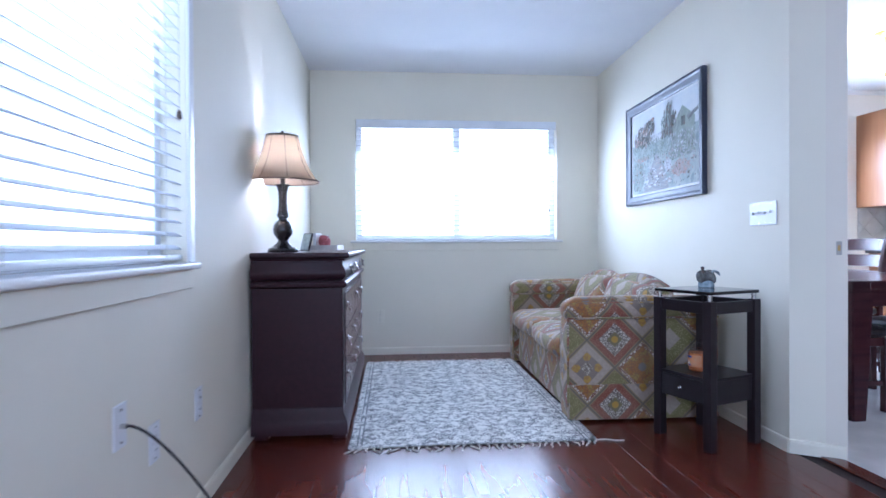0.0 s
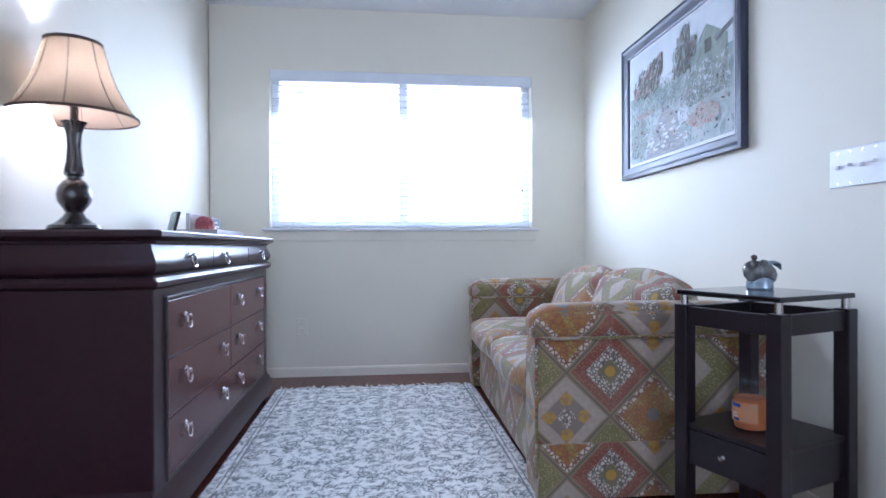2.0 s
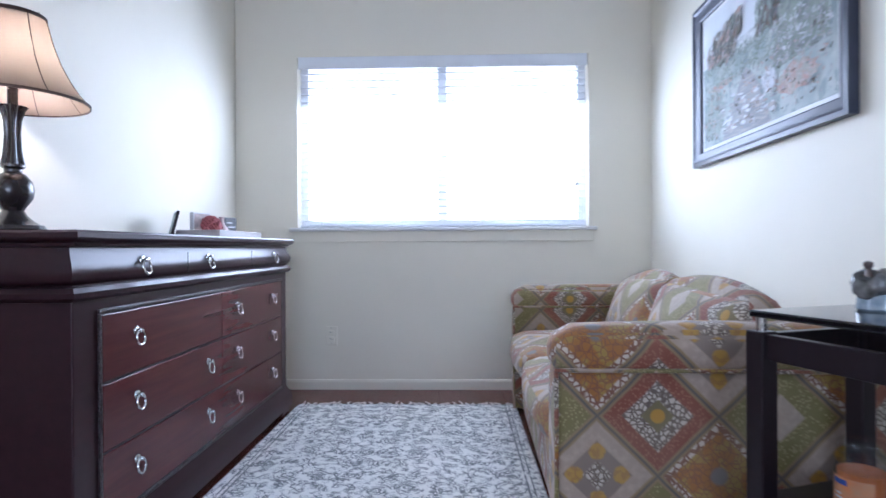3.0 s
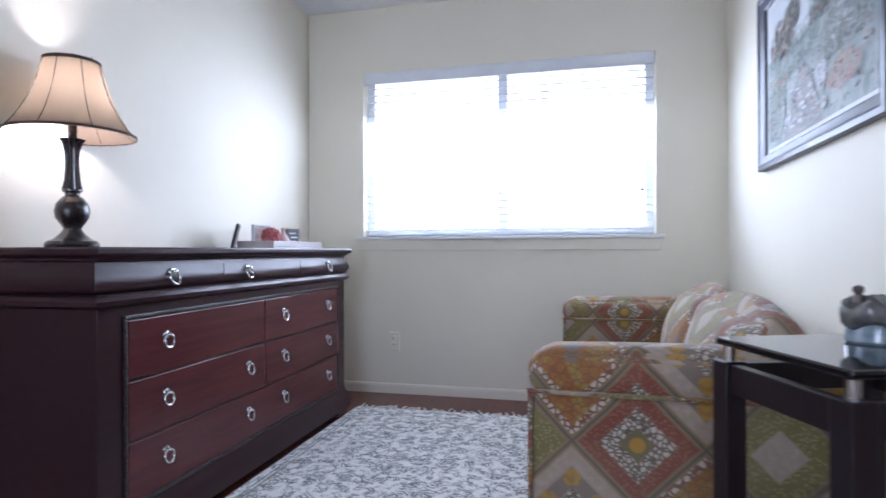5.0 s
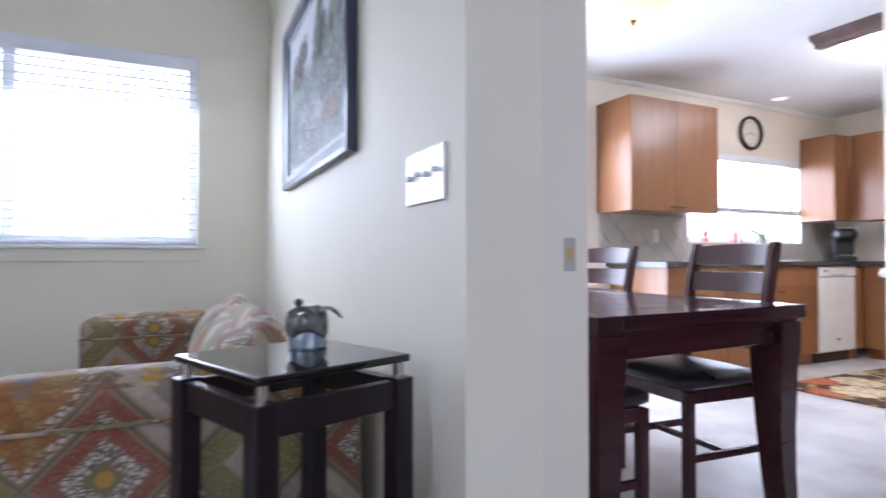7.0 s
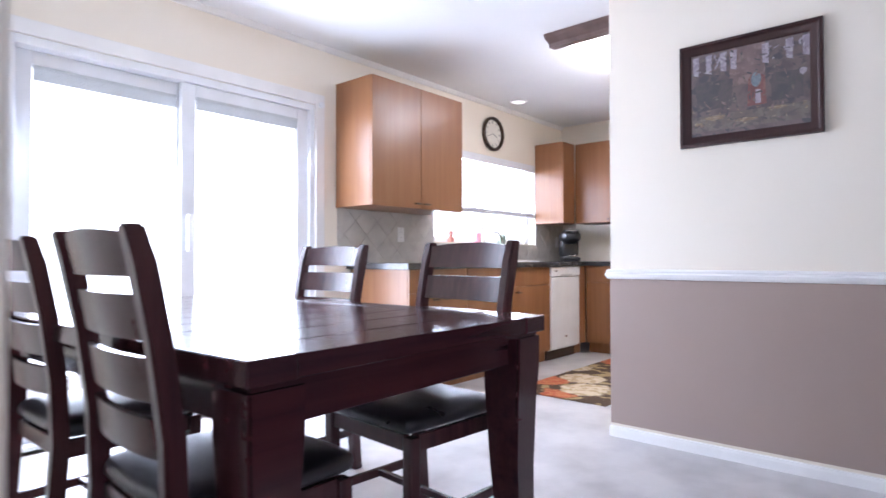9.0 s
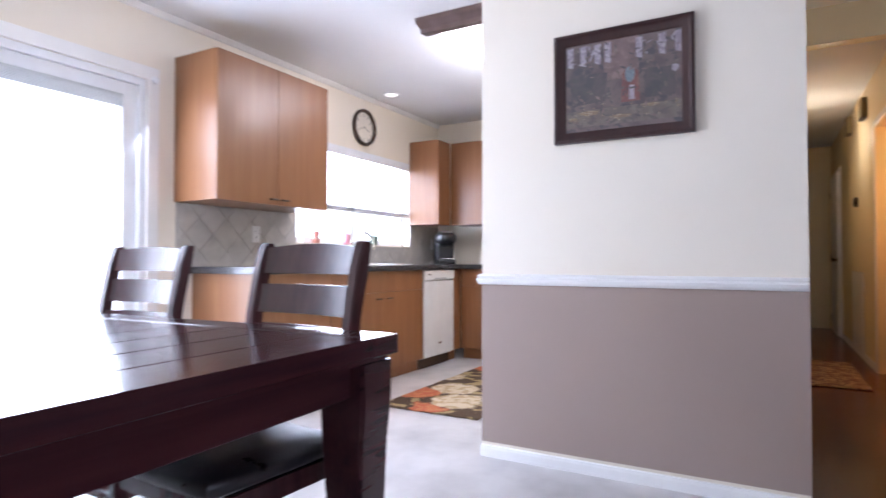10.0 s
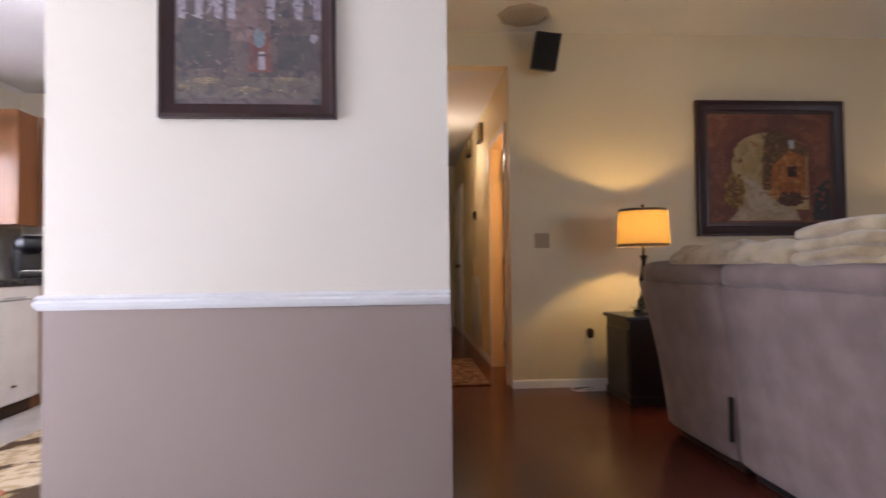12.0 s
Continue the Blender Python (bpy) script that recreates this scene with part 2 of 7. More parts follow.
def flower_rug():
    """Brown ground with big cream flowers and coral leaves."""
    g = Nodes("brown_floral_rug")
    v = g.coords("Object")
    w = g.warp(v, 3, 0.16)
    far = g.cells(w, 3.0)
    tone = g.split(g.cells(w, 3.0, out=1))
    edge = g.math("ADD", far, g.math("MULTIPLY", g.noise(v, 14, 2), 0.3))
    petal = g.mix(g.above(g.noise(w, 20, 2), 0.5, 0.05), (0.68, 0.58, 0.42), (0.5, 0.38, 0.22))
    bloom = g.mix(g.above(tone[0], 0.5), petal, g.mix(g.above(g.noise(w, 25, 2), 0.5, 0.05), (0.5, 0.12, 0.05), (0.55, 0.2, 0.08)))
    col = g.mix(g.above(edge, 0.66, 0.03), bloom, (0.085, 0.05, 0.026))
    leaf = g.math("MULTIPLY", g.above(g.noise(w, 9, 1), 0.58, 0.02), g.above(edge, 0.68, 0.02))
    col = g.mix(leaf, col, (0.4, 0.3, 0.14))
    col = g.mix(g.above(edge, 0.24, 0.03), (0.34, 0.2, 0.07), col)
    return g.finish(col, 0.95, g.noise(v, 220, 3), 0.4, 0.004)


def plank_wood():
    """Cherry laminate, a tone for each plank, streaked along it."""
    g = Nodes("cherry_plank")
    info = g.n.new("ShaderNodeObjectInfo")
    x, y, _ = g.split(g.coords("Object"))
    shift = g.math("MULTIPLY", info.outputs["Random"], 37.0)
    v = g.join(g.math("ADD", g.math("MULTIPLY", x, 11.0), shift), g.math("ADD", g.math("MULTIPLY", y, 1.1), shift))
    streak = g.noise(g.warp(v, 0.8, 0.35), 2.0, 4)
    col = g.mix(g.above(streak, 0.5, 0.28), (0.095, 0.02, 0.013), (0.155, 0.034, 0.019))
    col = g.mix(g.math("MULTIPLY", info.outputs["Random"], 0.6), col, (0.085, 0.022, 0.014))
    return g.finish(col, g.math("ADD", 0.17, g.math("MULTIPLY", streak, 0.12)), Specular_IOR_Level=0.5)


def stained_wood(name, dark, light, rough=0.25, coat=0.4, along="y", scale=3.0, spec=0.42):
    """Lacquered wood with fine grain along one axis."""
    g = Nodes(name)
    x, y, z = g.split(g.coords("Object"))
    s = {"x": (1, 14, 14), "y": (14, 1, 14), "z": (14, 14, 1)}[along]
    v = g.join(*[g.math("MULTIPLY", c, float(k)) for c, k in zip((x, y, z), s)])
    grain = g.noise(g.warp(v, 0.6, 0.6), scale, 8)
    col = g.mix(g.above(grain, 0.5, 0.2), dark, light)
    col = g.mix(g.math("MULTIPLY", g.above(g.noise(g.coords("Object"), 1.5, 2), 0.5, 0.3), 0.25), col, dark)
    return g.finish(col, rough, Coat_Weight=coat, Coat_Roughness=0.12, Specular_IOR_Level=spec)


def tile_stone():
    g = Nodes("grey_beige_stone_tile")
    info = g.n.new("ShaderNodeObjectInfo")
    v = g.coords("Object")
    t = g.mix(g.above(g.noise(v, 11, 7), 0.5, 0.2), (0.44, 0.415, 0.39), (0.58, 0.55, 0.52))
    col = g.mix(g.math("MULTIPLY", info.outputs["Random"], 0.5), t, (0.4, 0.38, 0.365))
    return g.finish(col, 0.4, g.noise(v, 60, 4), 0.15, 0.002)


def canvas(name, tones, scale=9, rough=0.7, streak=(1, 1, 1)):
    """Brushed paint in three tones."""
    g = Nodes(name)
    x, y, z = g.split(g.coords("Object"))
    v = g.join(*[g.math("MULTIPLY", c, float(k)) for c, k in zip((x, y, z), streak)])
    w = g.warp(v, 6, 0.15)
    col = g.mix(g.above(g.noise(w, scale, 5), 0.48, 0.08), tones[0], tones[1])
    col = g.mix(g.above(g.noise(w, scale * 1.9, 4), 0.57, 0.05), col, tones[2])
    return g.finish(col, rough, g.noise(v, 90, 4), 0.15, 0.002)


def shade_cloth(name, colour, emit, power, trans=0.55):
    """Lamp shade cloth that lets its bulb's light through."""
    m = bpy.data.materials.new(name)
    m.use_nodes = True
    n, l = m.node_tree.nodes, m.node_tree.links
    d, t, mix = n.new("ShaderNodeBsdfDiffuse"), n.new("ShaderNodeBsdfTranslucent"), n.new("ShaderNodeMixShader")
    wv = n.new("ShaderNodeTexNoise")
    wv.inputs["Scale"].default_value = 220
    tc = n.new("ShaderNodeTexCoord")
    l.new(tc.outputs["Object"], wv.inputs[0])
    bp = n.new("ShaderNodeBump")
    bp.inputs["Strength"].default_value, bp.inputs["Distance"].default_value = 0.3, 0.001
    l.new(wv.outputs[0], bp.inputs["Height"])
    l.new(bp.outputs[0], d.inputs["Normal"])
    d.inputs[0].default_value, t.inputs[0].default_value, mix.inputs[0].default_value = (*colour, 1), (*emit, 1), trans
    l.new(d.outputs[0], mix.inputs[1]), l.new(t.outputs[0], mix.inputs[2])
    l.new(mix.outputs[0], n["Material Output"].inputs[0])
    return m


M_SEAM = material("dark_floor_seam", (0.02, 0.008, 0.006), 0.7)
M_PLANK = plank_wood()
M_SOFA = sofa_fabric()
M_RUG = rug_weave()
M_FLORAL = flower_rug()
M_MAHOGANY = stained_wood("dark_mahogany", (0.027, 0.010, 0.014), (0.038, 0.013, 0.018), 0.32, 0.0, "y", spec=0.3)
M_DRAWER = stained_wood("red_mahogany", (0.08, 0.019, 0.023), (0.125, 0.031, 0.031), 0.25, 0.0, "y", spec=0.38)
M_ESPRESSO = stained_wood("espresso_wood", (0.012, 0.008, 0.011), (0.018, 0.011, 0.014), 0.34, 0.0, "z")
M_TABLE = stained_wood("dark_cherry_table", (0.034, 0.011, 0.016), (0.064, 0.019, 0.022), 0.17, 0.0, "x", 2.2)
M_CHAIR = stained_wood("dark_cherry_chair", (0.038, 0.013, 0.016), (0.066, 0.021, 0.023), 0.26, 0.0, "z")
M_MAPLE = stained_wood("honey_maple", (0.235, 0.1, 0.04), (0.29, 0.13, 0.055), 0.33, 0.1, "z", 1.6)
M_STONE = tile_stone()
M_GROUT = material("pale_grout", (0.5, 0.48, 0.455), 0.85, bump=0.2)
M_LEATHER = material("black_leather", (0.017, 0.014, 0.018), 0.3, bump=0.25, bump_scale=180, scale=8)
M_SUEDE = material("mauve_tan_suede", (0.31, 0.225, 0.21), 0.9, second=(0.22, 0.158, 0.148), scale=7, bump=0.2, bump_scale=140, sheen=0.35)
M_FLEECE = material("cream_fleece", (0.58, 0.47, 0.31), 0.95, second=(0.34, 0.24, 0.13), scale=9, bump=0.7, bump_scale=110, sheen=0.5)
M_CHROME = material("brushed_nickel", (0.62, 0.61, 0.6), 0.22, 1.0, scale=20)
M_PEWTER = material("dark_bronze", (0.10, 0.075, 0.06), 0.4, 1.0, scale=20)
M_BRASS = material("aged_brass", (0.42, 0.28, 0.1), 0.3, 1.0, scale=20)
M_BLACKGLASS = material("black_glass", (0.008, 0.008, 0.01), 0.06, scale=3, rough_vary=0.03, spec=0.6)
M_BLACK = material("black_plastic", (0.018, 0.018, 0.02), 0.35, bump=0.05)
M_WHITE = material("white_plastic", (0.78, 0.78, 0.79), 0.3)
M_APPL = material("white_enamel", (0.82, 0.83, 0.85), 0.22, coat=0.3)
M_BLIND = shade_cloth("white_blind_slat", (0.82, 0.84, 0.87), (0.8, 0.84, 0.9), 0, 0.14)
M_VINYL = material("white_vinyl_frame", (0.80, 0.82, 0.85), 0.35)
M_COUNTER = material("dark_speckled_counter", (0.06, 0.055, 0.055), 0.22, second=(0.025, 0.024, 0.026), scale=60, coat=0.3)
M_LAMPBASE = material("dark_bronze_resin", (0.018, 0.015, 0.018), 0.25, second=(0.03, 0.022, 0.02), coat=0.4)
M_FRINGE = material("cream_cotton_fringe", (0.68, 0.66, 0.6), 0.95, bump=0.5)
M_SHADE = shade_cloth("taupe_silk_shade", (0.25, 0.185, 0.14), (0.35, 0.265, 0.18), 0, 0.17)
M_SHADE_Y = shade_cloth("amber_linen_shade", (0.45, 0.31, 0.12), (0.46, 0.3, 0.1), 0, 0.15)
M_BRAID = material("brown_braid", (0.06, 0.035, 0.025), 0.8, bump=0.4)
M_FRAME_B = material("slate_blue_frame", (0.04, 0.047, 0.078), 0.38, second=(0.028, 0.032, 0.052), spec=0.45)
M_FRAME_R = stained_wood("dark_red_frame_wood", (0.026, 0.009, 0.009), (0.04, 0.013, 0.012), 0.36, 0.0, "z")
M_MATT = material("white_picture_mount", (0.72, 0.73, 0.74), 0.6)
M_TUBE = glow("lit_light_panel", (1.0, 0.98, 0.95), 10)
M_DOME = glow("lit_glass_dome", (1.0, 0.76, 0.42), 1.05)
M_WAX = material("orange_candle_wax", (0.75, 0.22, 0.06), 0.45)
M_CLEAR = glass_pane("jar_glass", (0.93, 0.95, 0.96), 0.02)
M_CERAMIC = material("grey_brown_glaze", (0.16, 0.16, 0.155), 0.22, second=(0.05, 0.045, 0.042), scale=24, coat=0.35)
M_PINK = material("pink_paper_petals", (0.5, 0.16, 0.17), 0.8, second=(0.36, 0.09, 0.1), scale=40, bump=0.8, bump_scale=90)
M_VASE = material("blush_ceramic", (0.62, 0.42, 0.42), 0.25, second=(0.7, 0.6, 0.58), scale=12)
M_DOOR_O = stained_wood("orange_oak_door", (0.42, 0.17, 0.05), (0.55, 0.25, 0.08), 0.35, 0.2, "z", 1.5)
# ---- mesh helpers ----
def mesh(name, bm, mat, smooth=False):
    bmesh.ops.recalc_face_normals(bm, faces=bm.faces[:])
    if smooth:
        area = {f: f.calc_area() for f in bm.faces}
        for f in bm.faces:
            f.smooth = True
        for e in bm.edges:      # broad flat faces stay flat beside their narrow rounded edges
            if len(e.link_faces) == 2:
                a, b = sorted(area[f] for f in e.link_faces)
                turn = e.calc_face_angle(0)
                e.smooth = turn < radians(35) and not (b > 6 * a and turn > radians(12))
    me = bpy.data.meshes.new(name)
    bm.to_mesh(me)
    bm.free()
    for m in mat if isinstance(mat, (list, tuple)) else [mat]:
        me.materials.append(m)
    return me


def part(name, bm, mat, parent=None, label="", smooth=True):
    """Links a bmesh as one mesh object under a thing or under a part."""
    ob = new(name, mesh(name, bm, mat, smooth))
    ob.parent = parent
    return tagged(ob, label)


def thing(name, label, category, m=None, group="", kind=""):
    ob = new(name)
    ob.empty_display_size = 0.1
    if m is not None:
        ob.matrix_world = m
    return tagged(ob, label, category, group, kind)


def box(bm, a, b, bevel=0.0, seg=2):
    """A box from corner a to corner b, with rounded edges."""
    size = [abs(q - p) for p, q in zip(a, b)]
    mid = [(p + q) / 2 for p, q in zip(a, b)]
    made = bmesh.ops.create_cube(bm, size=1.0, matrix=Matrix.LocRotScale(mid, None, size))
    if bevel:
        edges = {e for v in made["verts"] for e in v.link_edges}
        bmesh.ops.bevel(bm, geom=list(edges), offset=min(bevel, min(size) * 0.45), segments=seg, profile=0.5, affect="EDGES")
    return bm


def one_box(a, b, bevel=0.0, seg=2):
    return box(bmesh.new(), a, b, bevel, seg)


def prism(bm, outline, z0, z1):
    """A flat outline in x, y drawn up from z0 to z1."""
    low = [bm.verts.new((x, y, z0)) for x, y in outline]
    high = [bm.verts.new((x, y, z1)) for x, y in outline]
    bm.faces.new(low[::-1]), bm.faces.new(high)
    for i in range(len(outline)):
        j = (i + 1) % len(outline)
        bm.faces.new((low[i], low[j], high[j], high[i]))
    return bm


def lathe(bm, profile, seg=28, centre=(0, 0, 0), axis="z"):
    """Turns a profile of (radius, height) pairs round an axis."""
    rings = []
    for r, h in profile:
        ring = []
        for i in range(seg):
            a = 2 * math.pi * i / seg
            p = (r * math.cos(a), r * math.sin(a), h)
            if axis == "x":
                p = (h, p[0], p[1])
            elif axis == "y":
                p = (p[0], h, p[1])
            ring.append(bm.verts.new([c + q for c, q in zip(centre, p)]))
        rings.append(ring)
    for a, b in zip(rings, rings[1:]):
        for i in range(seg):
            j = (i + 1) % seg
            bm.faces.new((a[i], a[j], b[j], b[i]))
    (r0, h0), (r1, h1) = profile[0], profile[-1]
    if abs(r0 - r1) < 0.02 and abs(h0 - h1) < 1e-6 and r0 > 0.001 and len(profile) > 3:
        a, b = rings[-1], rings[0]          # a closed ring section: no lids
        if r0 != r1:
            for i in range(seg):
                bm.faces.new((a[i], a[(i + 1) % seg], b[(i + 1) % seg], b[i]))
        bmesh.ops.remove_doubles(bm, verts=bm.verts[:], dist=1e-5)
        return bm
    for ring in (rings[0], rings[-1]):
        if len(set((round(v.co.x, 5), round(v.co.y, 5), round(v.co.z, 5)) for v in ring)) > 2:
            bm.faces.new(ring)
    bmesh.ops.remove_doubles(bm, verts=bm.verts[:], dist=1e-5)
    return bm


def sweep(bm, outline, path, closed=False):
    """Carries a flat outline (side, up) along a path of points, upright and mitred."""
    pts = [Vector(p) for p in path]
    rings = []
    n = len(pts)
    for i, p in enumerate(pts):
        before = pts[i] - pts[i - 1] if (i or closed) else pts[1] - pts[0]
        after = pts[(i + 1) % n] - pts[i] if (i < n - 1 or closed) else pts[-1] - pts[-2]
        way = (before.normalized() + after.normalized()).normalized()
        flat = Vector((0, 0, 1)) if abs(way.z) < 0.95 else Vector((0, 1, 0))
        side = way.cross(flat).normalized()
        up = side.cross(way).normalized()
        stretch = 1 / max(0.3, way.dot(after.normalized()))
        rings.append([bm.verts.new(p + side * s * stretch + up * u) for s, u in outline])
    k = len(outline)
    for a, b in list(zip(rings, rings[1:])) + ([(rings[-1], rings[0])] if closed else []):
        for i in range(k):
            j = (i + 1) % k
            bm.faces.new((a[i], a[j], b[j], b[i]))
    if not closed:
        bm.faces.new(rings[0][::-1]), bm.faces.new(rings[-1])
    return bm


def circle(r, n=10):
    return [(r * math.cos(2 * math.pi * i / n), r * math.sin(2 * math.pi * i / n)) for i in range(n)]


def structure(name, bm, mat, label, category, parent=None, smooth=False):
    ob = new(name, mesh(name, bm, mat, smooth))
    ob.parent = parent
    return tagged(ob, label, category, "", "structure")


# ---- plan ----
LEFT, BACK, RIGHT, TOP, SKEW = -0.757, 4.84, 1.766, 2.49, 0.06
END_Y = 2.238              # where the den's wall ends
DINE_X, KITCHEN_BACK = 1.95, 5.0
PART_X, PART_S, PART_N = 4.76, 1.68, 3.03
LIV_X, LIV_TOP, SOUTH = 7.21, 2.80, -3.4
KIT_E, K_TOP = 7.76, 2.445


def wall_with_holes(name, axis, place, thick, a0, a1, z0, z1, holes, mat, label):
    """A wall across an axis at a place, with openings (a0, a1, z0, z1) cut right through."""
    bm = bmesh.new()
    cuts = sorted({a0, a1, *[h[0] for h in holes], *[h[1] for h in holes]})
    for p, q in zip(cuts, cuts[1:]):
        mid = (p + q) / 2
        inside = sorted([(h[2], h[3]) for h in holes if h[0] < mid < h[1]])
        z = z0
        for lo, hi in inside + [(z1, z1)]:
            if lo - z > 1e-4:
                if axis == "y":
                    box(bm, (p, place, z), (q, place + thick, lo))
                else:
                    box(bm, (place, p, z), (place + thick, q, lo))
            z = hi
    bmesh.ops.remove_doubles(bm, verts=bm.verts[:], dist=1e-5)
    return structure(name, bm, mat, label, "wall")


WIN_B = (-0.363, 1.44, 1.006, 2.07)       # window in the den's back wall
WIN_L = (-4.12, -3.03, 0.907, 2.07)       # window in the long side wall, from the den's corner
SLIDE = (2.54, 4.30, 0.02, 2.015)          # patio door
WIN_K = (5.54, 7.175, 1.085, 1.93)        # window over the sink

wall_with_holes("wall_north", "y", BACK, 0.16, LEFT + 0.006, RIGHT + SKEW, -0.1, TOP, [WIN_B], M_WALL, "cream painted den wall with a wide window")
WEST = pose(LEFT, BACK, 0)      # the long side wall; its own y starts at the den's corner
west = wall_with_holes("wall_west", "x", -0.16, 0.16, SOUTH - BACK, 0.16, -0.1, 2.75, [WIN_L], M_WALL, "cream painted side wall with a blind-covered window")
west.matrix_world = WEST
bm = bmesh.new()
prism(bm, [(RIGHT + SKEW, BACK + 0.16), (RIGHT, END_Y), (DINE_X, 2.125), (DINE_X, BACK + 0.16)], 0, TOP)
structure("wall_den_east", bm, M_WALL, "cream painted wall with an angled end beside the opening", "wall")
wall_with_holes("wall_kitchen_north", "y", KITCHEN_BACK, 0.16, DINE_X, KIT_E + 0.16, 0, TOP, [SLIDE, WIN_K], M_WALL_K, "warm white kitchen wall with patio door and sink window")
wall_with_holes("wall_kitchen_east", "x", KIT_E, 0.16, PART_S - 0.12, KITCHEN_BACK, 0, TOP, [], M_WALL_K, "warm white kitchen end wall")
structure("wall_partition", one_box((PART_X, PART_S, 0), (PART_X + 0.13, PART_N, TOP)), M_WALL_K, "warm white partition wall above a chair rail", "wall")
structure("wall_partition_low", one_box((PART_X - 0.003, PART_S - 0.002, 0.07), (PART_X + 0.002, PART_N + 0.002, 0.84)), M_TAUPE, "taupe painted lower half of the partition wall", "wall")
structure("wall_hall_north", one_box((PART_X + 0.13, PART_S, 0), (11.8, PART_S + 0.06, LIV_TOP)), M_WALL_L, "cream painted wall between kitchen and hall", "wall")
HALL_Y = 1.0
wall_with_holes("wall_hall_south", "y", HALL_Y - 0.12, 0.12, LIV_X, 11.8, 0, 2.53, [(7.40, 8.18, 0, 2.06)], M_WALL_L, "cream painted hall wall with an open doorway")
structure("wall_hall_end", one_box((11.8, HALL_Y - 0.12, 0), (11.92, PART_S + 0.06, LIV_TOP)), M_WALL_L, "cream painted end wall of the hall", "wall")
structure("wall_living_east", one_box((LIV_X, SOUTH, 0), (LIV_X + 0.12, HALL_Y - 0.12, LIV_TOP)), M_WALL_L, "yellow cream living room wall lit by a lamp", "wall")
structure("wall_hall_header", one_box((LIV_X, HALL_Y - 0.12, 2.53), (LIV_X + 0.12, PART_S, LIV_TOP)), M_WALL_L, "lowered header over the hall entrance", "wall")
WIN_S = (-0.4, 2.3, 0.9, 2.15)            # unseen opening, added to let fill light in from the south
wall_with_holes("wall_south", "y", SOUTH - 0.16, 0.16, LEFT - 0.6, LIV_X + 0.12, 0, 2.75, [WIN_S], M_WALL, "plain cream living room wall with an added unseen window")
structure("wall_bedroom", one_box((7.33, -1.1, 0), (9.0, -1.0, 2.53)), M_WALL_L, "cream bedroom wall behind the open doorway", "wall")
structure("wall_bedroom_east", one_box((9.0, -1.1, 0), (9.1, HALL_Y - 0.12, 2.53)), M_WALL_L, "cream bedroom side wall", "wall")

structure("ceiling", prism(bmesh.new(), [(LEFT - 0.6, SOUTH), (PART_X, SOUTH), (PART_X, PART_S), (KIT_E + 0.16, PART_S), (KIT_E + 0.16, KITCHEN_BACK + 0.16), (LEFT - 0.6, KITCHEN_BACK + 0.16)], TOP, TOP + 0.2), M_CEIL, "white painted textured ceiling", "ceiling")
structure("ceiling_kitchen", one_box((DINE_X + 0.002, PART_S + 0.062, K_TOP), (KIT_E - 0.002, KITCHEN_BACK - 0.002, TOP - 0.004)), M_CEIL, "white textured kitchen ceiling, slightly lower", "ceiling")
structure("ceiling_living", one_box((PART_X, SOUTH, LIV_TOP), (11.92, PART_S, LIV_TOP + 0.1)), M_CEIL, "higher white living room ceiling", "ceiling")
structure("ceiling_hall", one_box((LIV_X + 0.12, -1.1, 2.53), (11.8, PART_S, 2.63)), M_CEIL, "low white hall ceiling", "ceiling")

structure("floor_vinyl", prism(bmesh.new(), [(1.90, PART_S), (KIT_E, PART_S), (KIT_E, KITCHEN_BACK), (1.90, KITCHEN_BACK)], -0.1, 0.0), M_TILE, "pale mottled vinyl kitchen floor", "floor")
floor = structure("floor", prism(bmesh.new(), [(LEFT - 0.4, SOUTH), (11.8, SOUTH), (11.8, PART_S), (1.90, PART_S), (1.90, BACK), (LEFT - 0.4, BACK)], -0.1, -0.008), M_SEAM, "dark cherry laminate plank floor", "floor")
structure("ground", prism(bmesh.new(), [(-400, -400), (400, -400), (400, 400), (-400, 400)], -0.4, -0.12), M_GROUND, "pale ground outside the house", "ground")
structure("backdrop_garden", one_box((-3.975, 7.6, -0.1), (17.5, 7.62, 4.2)), M_OUT, "overexposed bright garden beyond the windows", "backdrop")
structure("backdrop_side", one_box((-4.0, -3.5, -0.1), (-3.98, 7.62, 4.2)), M_OUT_W, "overexposed bright daylight beyond the side window", "backdrop")
# ---- windows, blinds, trim ----
def at(m, *children):
    """Carries finished top-level objects to a pose."""
    for c in children:
        c.matrix_world = m @ c.matrix_world


def slat_mesh(width, tilt):
    """One blind slat, slightly crowned, leaning by tilt degrees."""
    bm = bmesh.new()
    turn = Matrix.Rotation(radians(tilt), 3, "X")
    rows = []
    for y, z in ((-0.024, -0.002), (-0.012, 0.0015), (0.0, 0.0025), (0.012, 0.0015), (0.024, -0.002), (0.024, -0.0045), (0.0, 0.0), (-0.024, -0.0045)):
        rows.append([bm.verts.new(turn @ Vector((x, y, z))) for x in (-width / 2, width / 2)])
    n = len(rows)
    for i in range(n):
        a, b = rows[i], rows[(i + 1) % n]
        bm.faces.new((a[0], a[1], b[1], b[0]))
    bm.faces.new([r[0] for r in rows]), bm.faces.new([r[1] for r in rows][::-1])
    return mesh("slat", bm, M_BLIND, True)


